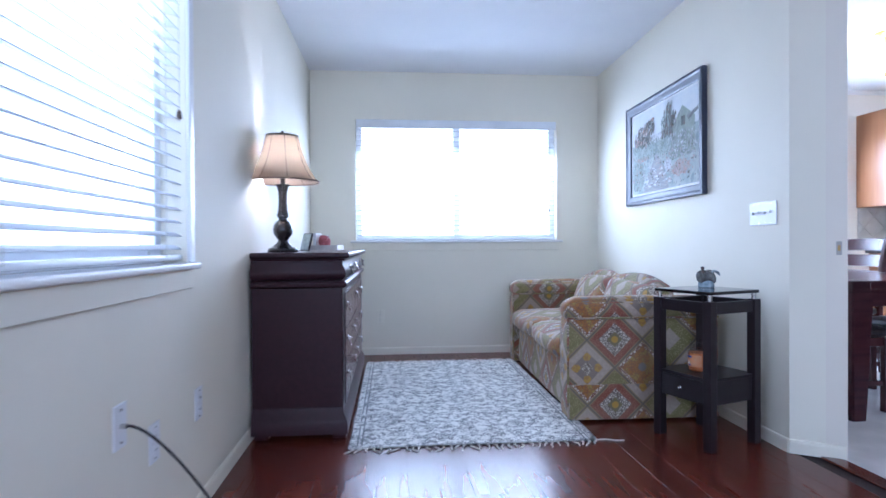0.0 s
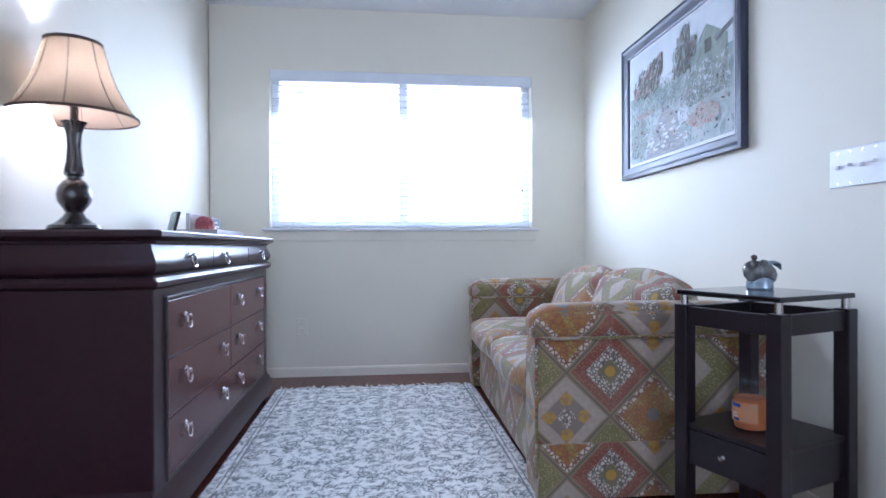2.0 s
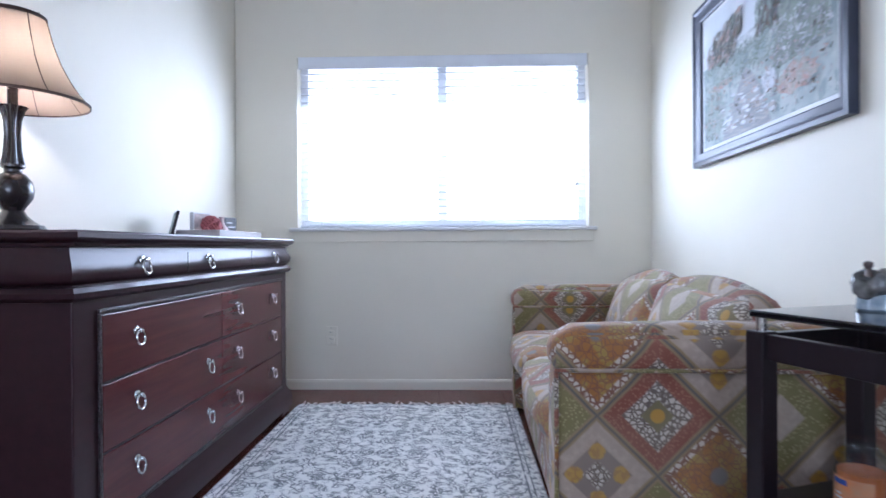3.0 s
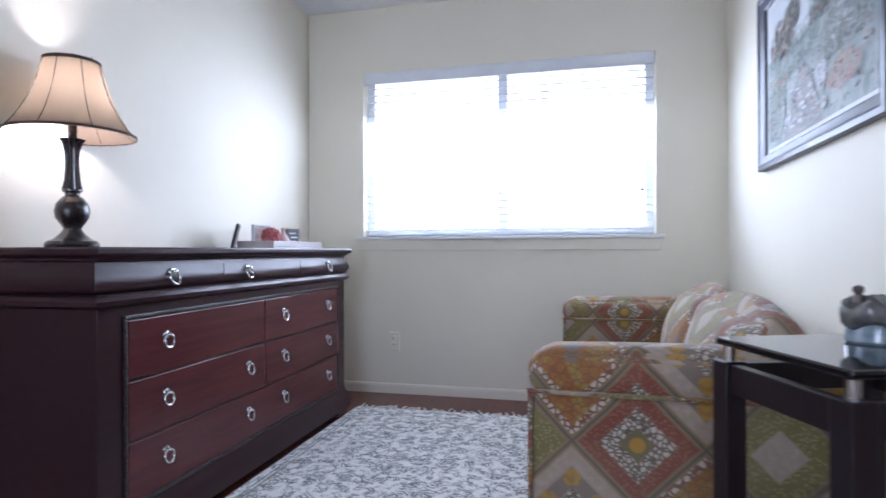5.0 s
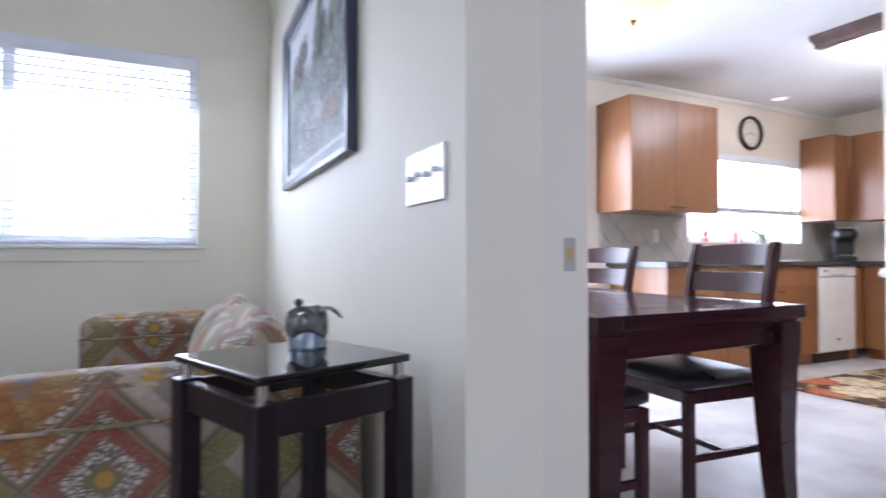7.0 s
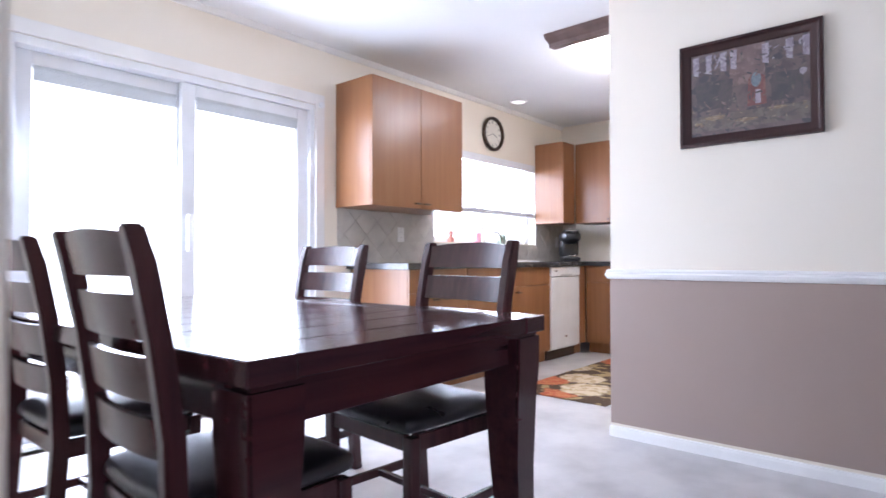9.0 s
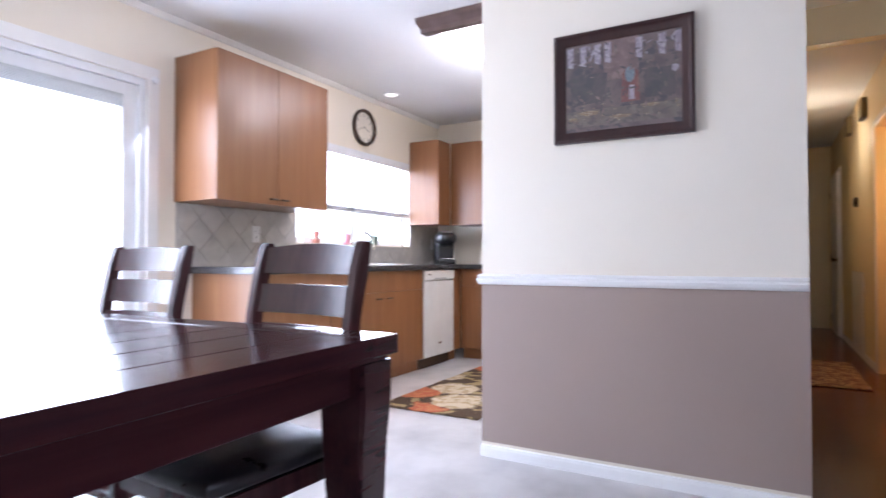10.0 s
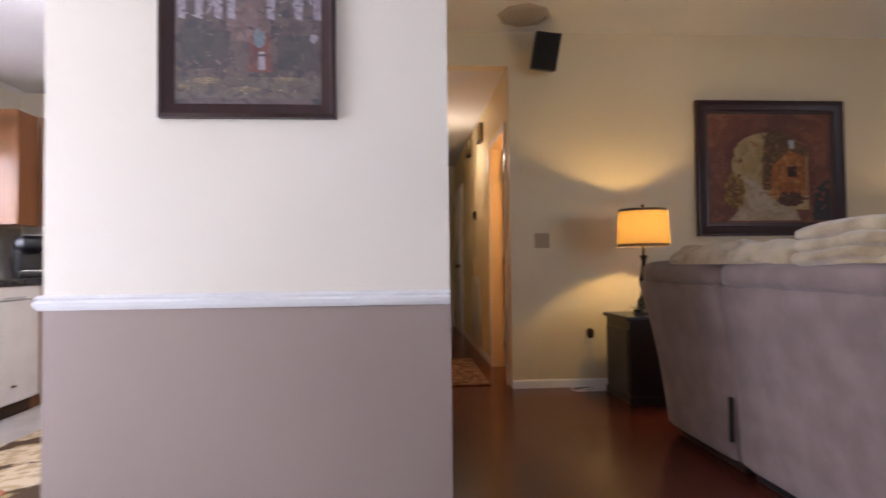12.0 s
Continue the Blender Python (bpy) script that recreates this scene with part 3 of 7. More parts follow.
def blind(m, width, top, bottom, tilt, label, wand=0.1, pitch=0.044, stacked=0):
    """A slatted blind; local x along the window, y towards the room is negative, z up."""
    b = thing("window_blind", label, "blind", m)
    part("valance", one_box((-width / 2, -0.036, top - 0.075), (width / 2, -0.026, top), 0.004), M_VINYL, b)
    part("headrail", one_box((-width / 2 + 0.01, -0.024, top - 0.05), (width / 2 - 0.01, 0.024, top - 0.006), 0.003), M_VINYL, b)
    me = slat_mesh(width - 0.012, tilt)
    z = top - 0.095
    heights = []
    while z > bottom + 0.03 + stacked * 0.004:
        heights.append(z)
        z -= pitch
    heights += [bottom + 0.024 + 0.005 * i for i in range(stacked)]
    for h in heights:
        s = new("slat", me)
        s.parent, s.location = b, (0, 0, h)
    part("bottom_rail", one_box((-width / 2 + 0.006, -0.025, bottom), (width / 2 - 0.006, 0.025, bottom + 0.018), 0.005), M_VINYL, b)
    for x in (-width * 0.42, -width * 0.14, width * 0.14, width * 0.42) if width > 1.2 else (-width * 0.36, width * 0.36):
        for y in (-0.027, 0.027):
            part("ladder_cord", one_box((x - 0.0012, y - 0.001, bottom + 0.01), (x + 0.0012, y + 0.001, top - 0.05)), M_FRINGE, b, smooth=False)
    if wand:
        part("pull_cord", lathe(bmesh.new(), [(0.0015, bottom + wand), (0.0015, top - 0.06)], 6, (width / 2 - 0.07, -0.04, 0)), M_FRINGE, b)
        part("cord_tassel", lathe(bmesh.new(), [(0.002, 0.03), (0.007, 0.02), (0.009, 0), (0.0, -0.001)], 10, (width / 2 - 0.07, -0.04, bottom + wand - 0.03)), M_PEWTER, b, "small grey cord tassel")
    return b


def window_unit(name, m, width, z0, z1, label, casing=False, sill=True, mullion=True):
    """A vinyl window set in its opening; local x along the wall, y = 0 the wall's room face, +y outwards."""
    w = thing(name, label, "window", m, kind="structure")
    h = width / 2
    bm = bmesh.new()
    f = 0.05
    for a, b in (((-h, 0.085, z0), (h, 0.14, z0 + f)), ((-h, 0.085, z1 - f), (h, 0.14, z1)), ((-h, 0.085, z0 + f), (-h + f, 0.14, z1 - f)), ((h - f, 0.085, z0 + f), (h, 0.14, z1 - f))):
        box(bm, a, b, 0.004)
    part("window_frame", bm, M_VINYL, w)
    if mullion:
        part("meeting_stile", one_box((-0.03, 0.088, z0 + f), (0.03, 0.136, z1 - f), 0.004), M_VINYL, w)
    for x0, x1 in (((-h + f, -0.03), (0.03, h - f)) if mullion else ((-h + f, h - f),)):
        p = part("pane", one_box((x0, 0.11, z0 + f), (x1, 0.114, z1 - f)), M_GLASS, w, smooth=False)
        p.visible_shadow = False
    if sill:
        part("window_sill", one_box((-h - 0.045, -0.035, z0 - 0.022), (h + 0.045, 0.085, z0), 0.006, 3), M_TRIM, w)
        part("apron", one_box((-h - 0.025, -0.014, z0 - 0.09), (h + 0.025, 0.0, z0 - 0.022), 0.004), M_WALL, w)
    if casing:
        bm = bmesh.new()
        for a, b in (((-h - 0.045, -0.014, z0), (-h, 0.0, z1 + 0.045)), ((h, -0.014, z0), (h + 0.045, 0.0, z1 + 0.045)), ((-h, -0.014, z1), (h, 0.0, z1 + 0.045))):
            box(bm, a, b, 0.004)
        part("casing", bm, M_TRIM, w)
    return w


def span(win):
    return (win[0] + win[1]) / 2, win[1] - win[0]


cx, cw = span(WIN_B)
window_unit("window_1", pose(cx, BACK, 0), cw, WIN_B[2], WIN_B[3], "white two-pane sliding window with a painted sill")
blind(pose(cx, BACK + 0.035, 0), cw - 0.012, WIN_B[3], WIN_B[2] + 0.002, 8, "white faux-wood blind with open slats in the den window", 0.28)
cx, cw = span(WIN_L)
window_unit("window_2", WEST @ pose(0, cx, 0, 0, 0, 90), cw, WIN_L[2], WIN_L[3], "white side window with a deep painted sill and apron", casing=True, mullion=False)
blind(WEST @ pose(-0.035, cx, 0, 0, 0, 90), cw - 0.012, WIN_L[3], WIN_L[2] + 0.01, 17, "white faux-wood blind with open slats in the side window", 0.5)
cx, cw = span(WIN_S)
window_unit("added_window_4", pose(cx, SOUTH, 0, 0, 0, 180), cw, WIN_S[2], WIN_S[3], "unseen white window added in the south wall for fill light")
cx, cw = span(WIN_K)
window_unit("window_3", pose(cx, KITCHEN_BACK, 0), cw, WIN_K[2], WIN_K[3], "white kitchen window over the sink", sill=False)
blind(pose(cx, KITCHEN_BACK + 0.03, 0), cw - 0.012, WIN_K[3], 1.367, 12, "white faux-wood blind half raised over the sink", 0, stacked=6)


def patio_door():
    x0, x1, z0, z1 = SLIDE
    d = thing("door_1", "white sliding glass patio door with raised blinds", "door", pose(0, KITCHEN_BACK, 0), kind="structure")
    bm = bmesh.new()
    for a, b in (((x0 - 0.075, -0.018, 0), (x0, 0.0, z1 + 0.075)), ((x1, -0.018, 0), (x1 + 0.075, 0.0, z1 + 0.075)), ((x0, -0.018, z1), (x1, 0.0, z1 + 0.075))):
        box(bm, a, b, 0.005)
    part("casing", bm, M_TRIM, d)
    bm = bmesh.new()
    for a, b in (((x0, 0.0, z0), (x0 + 0.04, 0.14, z1)), ((x1 - 0.04, 0.0, z0), (x1, 0.14, z1)), ((x0 + 0.04, 0.0, z1 - 0.045), (x1 - 0.04, 0.14, z1)), ((x0 + 0.04, 0.0, z0 - 0.02), (x1 - 0.04, 0.14, z0 + 0.02))):
        box(bm, a, b, 0.003)
    part("door_frame", bm, M_VINYL, d)
    mid = (x0 + x1) / 2
    for a, b, y in ((x0 + 0.04, mid + 0.04, 0.075), (mid - 0.04, x1 - 0.04, 0.025)):
        bm = bmesh.new()
        zz0, zz1 = z0 + 0.02, z1 - 0.045
        for p, q in (((a, y, zz0), (a + 0.085, y + 0.04, zz1)), ((b - 0.085, y, zz0), (b, y + 0.04, zz1)), ((a + 0.085, y, zz1 - 0.07), (b - 0.085, y + 0.04, zz1)), ((a + 0.085, y, zz0), (b - 0.085, y + 0.04, zz0 + 0.11))):
            box(bm, p, q, 0.004)
        leaf = part("door_leaf", bm, M_VINYL, d)
        g = part("pane", one_box((a + 0.085, y + 0.018, zz0 + 0.11), (b - 0.085, y + 0.022, zz1 - 0.07)), M_GLASS, leaf, smooth=False)
        g.visible_shadow = False
        bm = bmesh.new()
        for i in range(9):
            box(bm, (a + 0.09, y - 0.004, zz1 - 0.085 - i * 0.0075), (b - 0.09, y + 0.012, zz1 - 0.081 - i * 0.0075))
        box(bm, (a + 0.088, y - 0.008, zz1 - 0.088), (b - 0.088, y + 0.014, zz1 - 0.072), 0.002)
        part("raised_blind", bm, material("grey_blind_stack", (0.55, 0.58, 0.6), 0.4), leaf, "grey raised blind stack")
    part("handle", one_box((mid - 0.012, -0.01, 0.98), (mid + 0.012, 0.024, 1.2), 0.01, 3), M_WHITE, d, "white pull handle")
    part("curtain_hook", lathe(bmesh.new(), [(0.006, -0.045), (0.02, -0.04), (0.02, -0.02), (0.008, -0.018), (0.008, 0)], 12, (x1 + 0.04, 0, z1 + 0.0), "y"), M_VINYL, d)
    return d


patio_door()

BASE = [(0, 0), (0.012, 0), (0.012, 0.048), (0.008, 0.06), (0, 0.063)]
CROWN = [(0, 0), (0.0, -0.035), (0.012, -0.03), (0.03, -0.008), (0.03, 0)]


def strip(name, a, b, outline, label, mat=None):
    """Trim along a wall from a to b, its outline drawn to the right of the way walked."""
    return structure(name, sweep(bmesh.new(), outline, [a, b]), mat or M_TRIM, label, "trim")


strip("baseboard_north", (LEFT + 0.01, BACK, 0), (RIGHT + SKEW - 0.005, BACK, 0), BASE, "cream painted den baseboard", M_WALL)
wl = [WEST @ Vector((0, y, 0)) for y in (SOUTH - BACK, 0)]
strip("baseboard_west", wl[0], wl[1], BASE, "cream painted baseboard on the side wall", M_WALL)
strip("baseboard_east", (RIGHT + SKEW, BACK, 0), (RIGHT, END_Y, 0), BASE, "cream painted baseboard behind the sofa", M_WALL)
strip("baseboard_end", (RIGHT, END_Y, 0), (DINE_X, 2.125, 0), BASE, "cream painted baseboard on the angled wall end", M_WALL)
LOW = [(0, 0), (0.012, 0), (0.012, 0.04), (0.008, 0.052), (0, 0.055)]
strip("baseboard_partition", (PART_X, PART_N, 0), (PART_X, PART_S, 0), LOW, "white painted baseboard of the partition")
strip("baseboard_partition_end", (PART_X + 0.13, PART_N, 0), (PART_X, PART_N, 0), LOW, "white painted baseboard on the partition's end")
strip("baseboard_living", (LIV_X, HALL_Y, 0), (LIV_X, SOUTH, 0), BASE, "cream painted living room baseboard")
strip("baseboard_hall", (10.6, HALL_Y, 0), (8.26, HALL_Y, 0), BASE, "white painted hall baseboard")
strip("trim_crown", (DINE_X, KITCHEN_BACK, K_TOP), (KIT_E, KITCHEN_BACK, K_TOP), CROWN, "narrow white crown moulding along the kitchen ceiling")
RAIL = [(0, 0), (0.012, 0.002), (0.02, 0.014), (0.024, 0.026), (0.016, 0.034), (0.02, 0.042), (0.012, 0.05), (0, 0.052)]
structure("trim_chair_rail", sweep(bmesh.new(), RAIL, [(PART_X + 0.13, PART_N, 0.828), (PART_X, PART_N, 0.828), (PART_X, PART_S, 0.828)]), M_TRIM, "white moulded chair rail", "trim")
structure("trim_jamb", prism(bmesh.new(), [(1.889, 2.168), (1.886, 2.164), (1.951, 2.117), (1.955, 2.121)], 0, TOP), M_WALL_K, "cream painted jamb strip on the wall end", "trim")
strike = thing("strike_plate", "small nickel strike plate on the jamb", "strike plate", pose(1.926, 2.136, 0.94, 0, 0, -36) @ Matrix.Scale(0.75, 4))
part("plate", one_box((-0.014, -0.003, -0.04), (0.014, 0.0, 0.04), 0.0025, 3), material("dull_painted_nickel", (0.4, 0.37, 0.34), 0.45, 0.5), strike)
part("latch_hole", one_box((-0.006, -0.0034, -0.016), (0.006, -0.0028, 0.016), 0.002), M_BRASS, strike, "worn latch hole")
structure("trim_threshold", one_box((1.86, PART_S, -0.004), (1.94, 2.165, 0.006), 0.004), M_WOODFLOOR, "dark wooden threshold strip", "trim")


def plate(m, gangs, label, mat=None, kind="switch"):
    """A wall plate; local y = 0 lies on the wall, -y towards the room."""
    w = 0.072 + 0.046 * (gangs - 1)
    p = thing("light_switch" if kind == "switch" else "wall_outlet", label, "light switch" if kind == "switch" else "outlet", m)
    part("cover_plate", one_box((-w / 2, -0.006, -0.058), (w / 2, 0, 0.058), 0.003), mat or M_WHITE, p)
    for i in range(gangs):
        x = (i - (gangs - 1) / 2) * 0.046
        if kind == "switch":
            bm = bmesh.new()
            box(bm, (x - 0.005, -0.019, -0.004 + 0.006 * (i % 2)), (x + 0.005, -0.005, 0.008 + 0.004 * (i % 2)), 0.002)
            part("toggle", bm, mat or M_WHITE, p)
        else:
            for z in (-0.02, 0.02):
                bm = one_box((x - 0.017, -0.009, z - 0.014), (x + 0.017, -0.005, z + 0.014), 0.005)
                soc = part("socket", bm, mat or M_WHITE, p)
                for dx in (-0.006, 0.006):
                    part("slot", one_box((x + dx - 0.001, -0.0095, z - 0.004), (x + dx + 0.001, -0.0085, z + 0.005)), M_BLACK, soc, smooth=False)
        for z in (-0.046, 0.046):
            part("screw", lathe(bmesh.new(), [(0.003, -0.0075), (0.003, -0.005)], 8, (x, 0, z), "y"), M_CHROME, p)
    return p


def on_east(y, z, d=0.0):
    x = RIGHT + SKEW * (y - END_Y) / (BACK - END_Y) - d
    return pose(x, y, z, 0, 0, -90 - 1.32)


plate(on_east(2.425, 1.109, 0.001), 4, "white four-gang light switch plate with toggles")
plate(pose(-0.154, BACK - 0.001, 0.335), 1, "cream electrical outlet under the den window", M_WALL, "outlet")
plate(pose(5.13, KITCHEN_BACK - 0.013, 1.13), 1, "white outlet on the tiled backsplash", kind="outlet")
plate(pose(7.62, KITCHEN_BACK - 0.013, 1.12), 1, "white switch on the tiled backsplash")
plate(pose(LIV_X - 0.001, 0.75, 1.147, 0, 0, -90), 2, "tan two-gang switch plate on the living room wall", material("tan_switch_plate", (0.36, 0.28, 0.16), 0.45))
for y, z, k in ((-3.54, 0.5, "switch"), (-3.325, 0.385, "outlet"), (-2.935, 0.394, "outlet")):
    if k == "switch":
        p = thing("cable_plate", "white cable plate with a black lead plugged in", "wall plate", WEST @ pose(0.001, y, z, 0, 0, 90))
        part("cover_plate", one_box((-0.036, -0.006, -0.058), (0.036, 0, 0.058), 0.003), M_WHITE, p)
        part("connector", lathe(bmesh.new(), [(0.007, -0.02), (0.007, -0.005), (0.01, -0.005)], 10, (0, 0, 0), "y"), M_CHROME, p)
        for zz in (-0.042, 0.042):
            part("screw", lathe(bmesh.new(), [(0.004, -0.008), (0.004, -0.005)], 8, (0, 0, zz), "y"), M_PEWTER, p)
        lead = part("cable", sweep(bmesh.new(), circle(0.004, 8), [(0.3 * s, -0.018 - 0.22 * s ** 1.3, -0.494 * s ** 1.6) for s in [i / 16 for i in range(17)]]), M_BLACK, p, "black round cable drooping to the floor")
    else:
        plate(WEST @ pose(0.001, y, z, 0, 0, 90), 1, "white electrical outlet on the side wall", kind="outlet")
# ---- den: dresser, lamp, sofa, tables, rug ----
def box_uv(ob, scale=1.0, shift=(0, 0)):
    """Lays cloth on a mesh from the side that each face looks to."""
    me = ob.data
    uv = me.uv_layers.new(name="cloth")
    for poly in me.polygons:
        n = poly.normal
        k = max(range(3), key=lambda i: abs(n[i]))
        for li in poly.loop_indices:
            c = me.vertices[me.loops[li].vertex_index].co
            u = {0: (c.y, c.z), 1: (c.x, c.z), 2: (c.x, c.y)}[k]
            uv.data[li].uv = ((u[0] + shift[0]) * scale, (u[1] + shift[1]) * scale)
    return ob


def ring_pull(parent):
    """A nickel rosette with a hanging ring; local +x out of the drawer."""
    post = part("ring_pull", lathe(bmesh.new(), [(0.0, 0.021), (0.005, 0.02), (0.007, 0.015), (0.005, 0.01), (0.006, 0.006), (0.012, 0.004), (0.0135, 0.0)], 14, (0, 0, 0.014), "x"), M_CHROME, parent, "nickel ring pull")
    bm = bmesh.new()
    n, k, big, thin = 22, 8, 0.021, 0.0036
    r = []
    for i in range(n):
        a = 2 * math.pi * i / n
        out = [(big + thin * math.cos(b), thin * math.sin(b)) for b in [2 * math.pi * j / k for j in range(k)]]
        r.append([bm.verts.new((0.013 + e - 0.12 * q * math.sin(a), q * math.cos(a), -0.006 + q * math.sin(a))) for q, e in out])
    for i in range(n):
        for j in range(k):
            bm.faces.new((r[i][j], r[i][(j + 1) % k], r[(i + 1) % n][(j + 1) % k], r[(i + 1) % n][j]))
    part("ring", bm, M_CHROME, post)
    return post


def dresser():
    d = thing("dresser", "dark mahogany dresser with ring pulls against the wall", "dresser", pose(-0.502, 3.51, 0))
    w, x0, x1 = 0.887, -0.24, 0.24
    part("body", one_box((x0, -w + 0.03, 0.1), (x1 - 0.035, w - 0.03, 0.80), 0.004), M_MAHOGANY, d)
    top = [(0.0, 0.0), (0.012, 0.0), (0.014, 0.008), (0.03, 0.014), (0.036, 0.022), (0.036, 0.034), (0.03, 0.04), (0.0, 0.04)]
    bm = sweep(bmesh.new(), top, [(x0, w - 0.035, 0.888), (x1 - 0.035, w - 0.035, 0.888), (x1 - 0.035, -w + 0.035, 0.888), (x0, -w + 0.035, 0.888)][::-1])
    box(bm, (x0, -w + 0.035, 0.89), (x1 - 0.035, w - 0.035, 0.9275))
    part("top", bm, M_MAHOGANY, d)
    bulge = [(0.0, 0.0), (0.012, 0.004), (0.026, 0.02), (0.03, 0.036), (0.024, 0.056), (0.012, 0.078), (0.01, 0.095), (0.0, 0.1)]
    part("frieze", sweep(bmesh.new(), bulge, [(x0, -w + 0.032, 0.79), (x1 - 0.045, -w + 0.032, 0.79), (x1 - 0.045, w - 0.032, 0.79), (x0, w - 0.032, 0.79)]), M_MAHOGANY, d)
    bead = [(0.0, 0.0), (0.014, 0.002), (0.026, 0.012), (0.028, 0.024), (0.018, 0.036), (0.0, 0.04)]
    part("moulding", sweep(bmesh.new(), bead, [(x0, -w + 0.032, 0.75), (x1 - 0.04, -w + 0.032, 0.75), (x1 - 0.04, w - 0.032, 0.75), (x0, w - 0.032, 0.75)]), M_MAHOGANY, d)
    foot = [(0.0, 0.0), (0.034, 0.0), (0.034, 0.05), (0.026, 0.075), (0.012, 0.1), (0.006, 0.125), (0.0, 0.13)]
    part("plinth", sweep(bmesh.new(), foot, [(x0, -w + 0.032, 0.03), (x1 - 0.045, -w + 0.032, 0.03), (x1 - 0.045, w - 0.032, 0.03), (x0, w - 0.032, 0.03)]), M_MAHOGANY, d)
    for y in (-w + 0.03, w - 0.15):
        for x in (x1 - 0.09, x0 + 0.01):
            part("foot", one_box((x, y, 0), (x + 0.07, y + 0.12, 0.036), 0.008), M_MAHOGANY, d)
    f = x1 - 0.035
    bm = bmesh.new()
    y0, y1, z0, z1 = -w + 0.13, w - 0.125, 0.15, 0.718
    for a, b in (((y0, z0), (y1, z0)), ((y0, z1), (y1, z1))):
        box(bm, (f, a[0] - 0.006, a[1] - 0.006), (f + 0.008, b[0] + 0.006, b[1] + 0.006), 0.003)
    for y in (y0, y1):
        box(bm, (f, y - 0.006, z0 + 0.006), (f + 0.008, y + 0.006, z1 - 0.006), 0.003)
    part("rope_moulding", bm, material("rubbed_rope_bead", (0.07, 0.05, 0.05), 0.35, second=(0.02, 0.01, 0.01), scale=160, low=0.45, high=0.55, bump=0.8, bump_scale=160), d, "thin beaded border round the drawers")
    split = 0.01
    knobs = {"left": (-0.59, -0.116), "right": (0.165, 0.618)}
    zs = ((0.528, 0.711), (0.342, 0.525), (0.157, 0.339))
    for row, (za, zb) in enumerate(zs):
        for side, (ya, yb) in (("left", (y0 + 0.008, split - 0.002)), ("right", (split + 0.002, y1 - 0.008))) if row < 2 else (("all", (y0 + 0.008, y1 - 0.008)),):
            dr = part("drawer", one_box((f - 0.002, ya, za + 0.002), (f + 0.006, yb, zb - 0.002), 0.003), M_DRAWER, d, "red-brown drawer front")
            for y in {"left": knobs["left"][:1] if row == 0 else knobs["left"], "right": knobs["right"], "all": knobs["left"] + knobs["right"]}[side]:
                p = ring_pull(dr)
                p.location = (f + 0.006, y, (za + zb) / 2 + 0.012)
    for i, y in enumerate((-0.575, -0.14, 0.605)):
        p = ring_pull(d)
        p.location = (x1 - 0.018, y, 0.834)
        p.rotation_euler = (0, radians(-6), 0)
    for y in (-0.3, 0.3):
        part("drawer_joint", one_box((x1 - 0.0165, y - 0.001, 0.80), (x1 - 0.0145, y + 0.001, 0.87)), M_BLACK, d, smooth=False)
    return d


dresser()


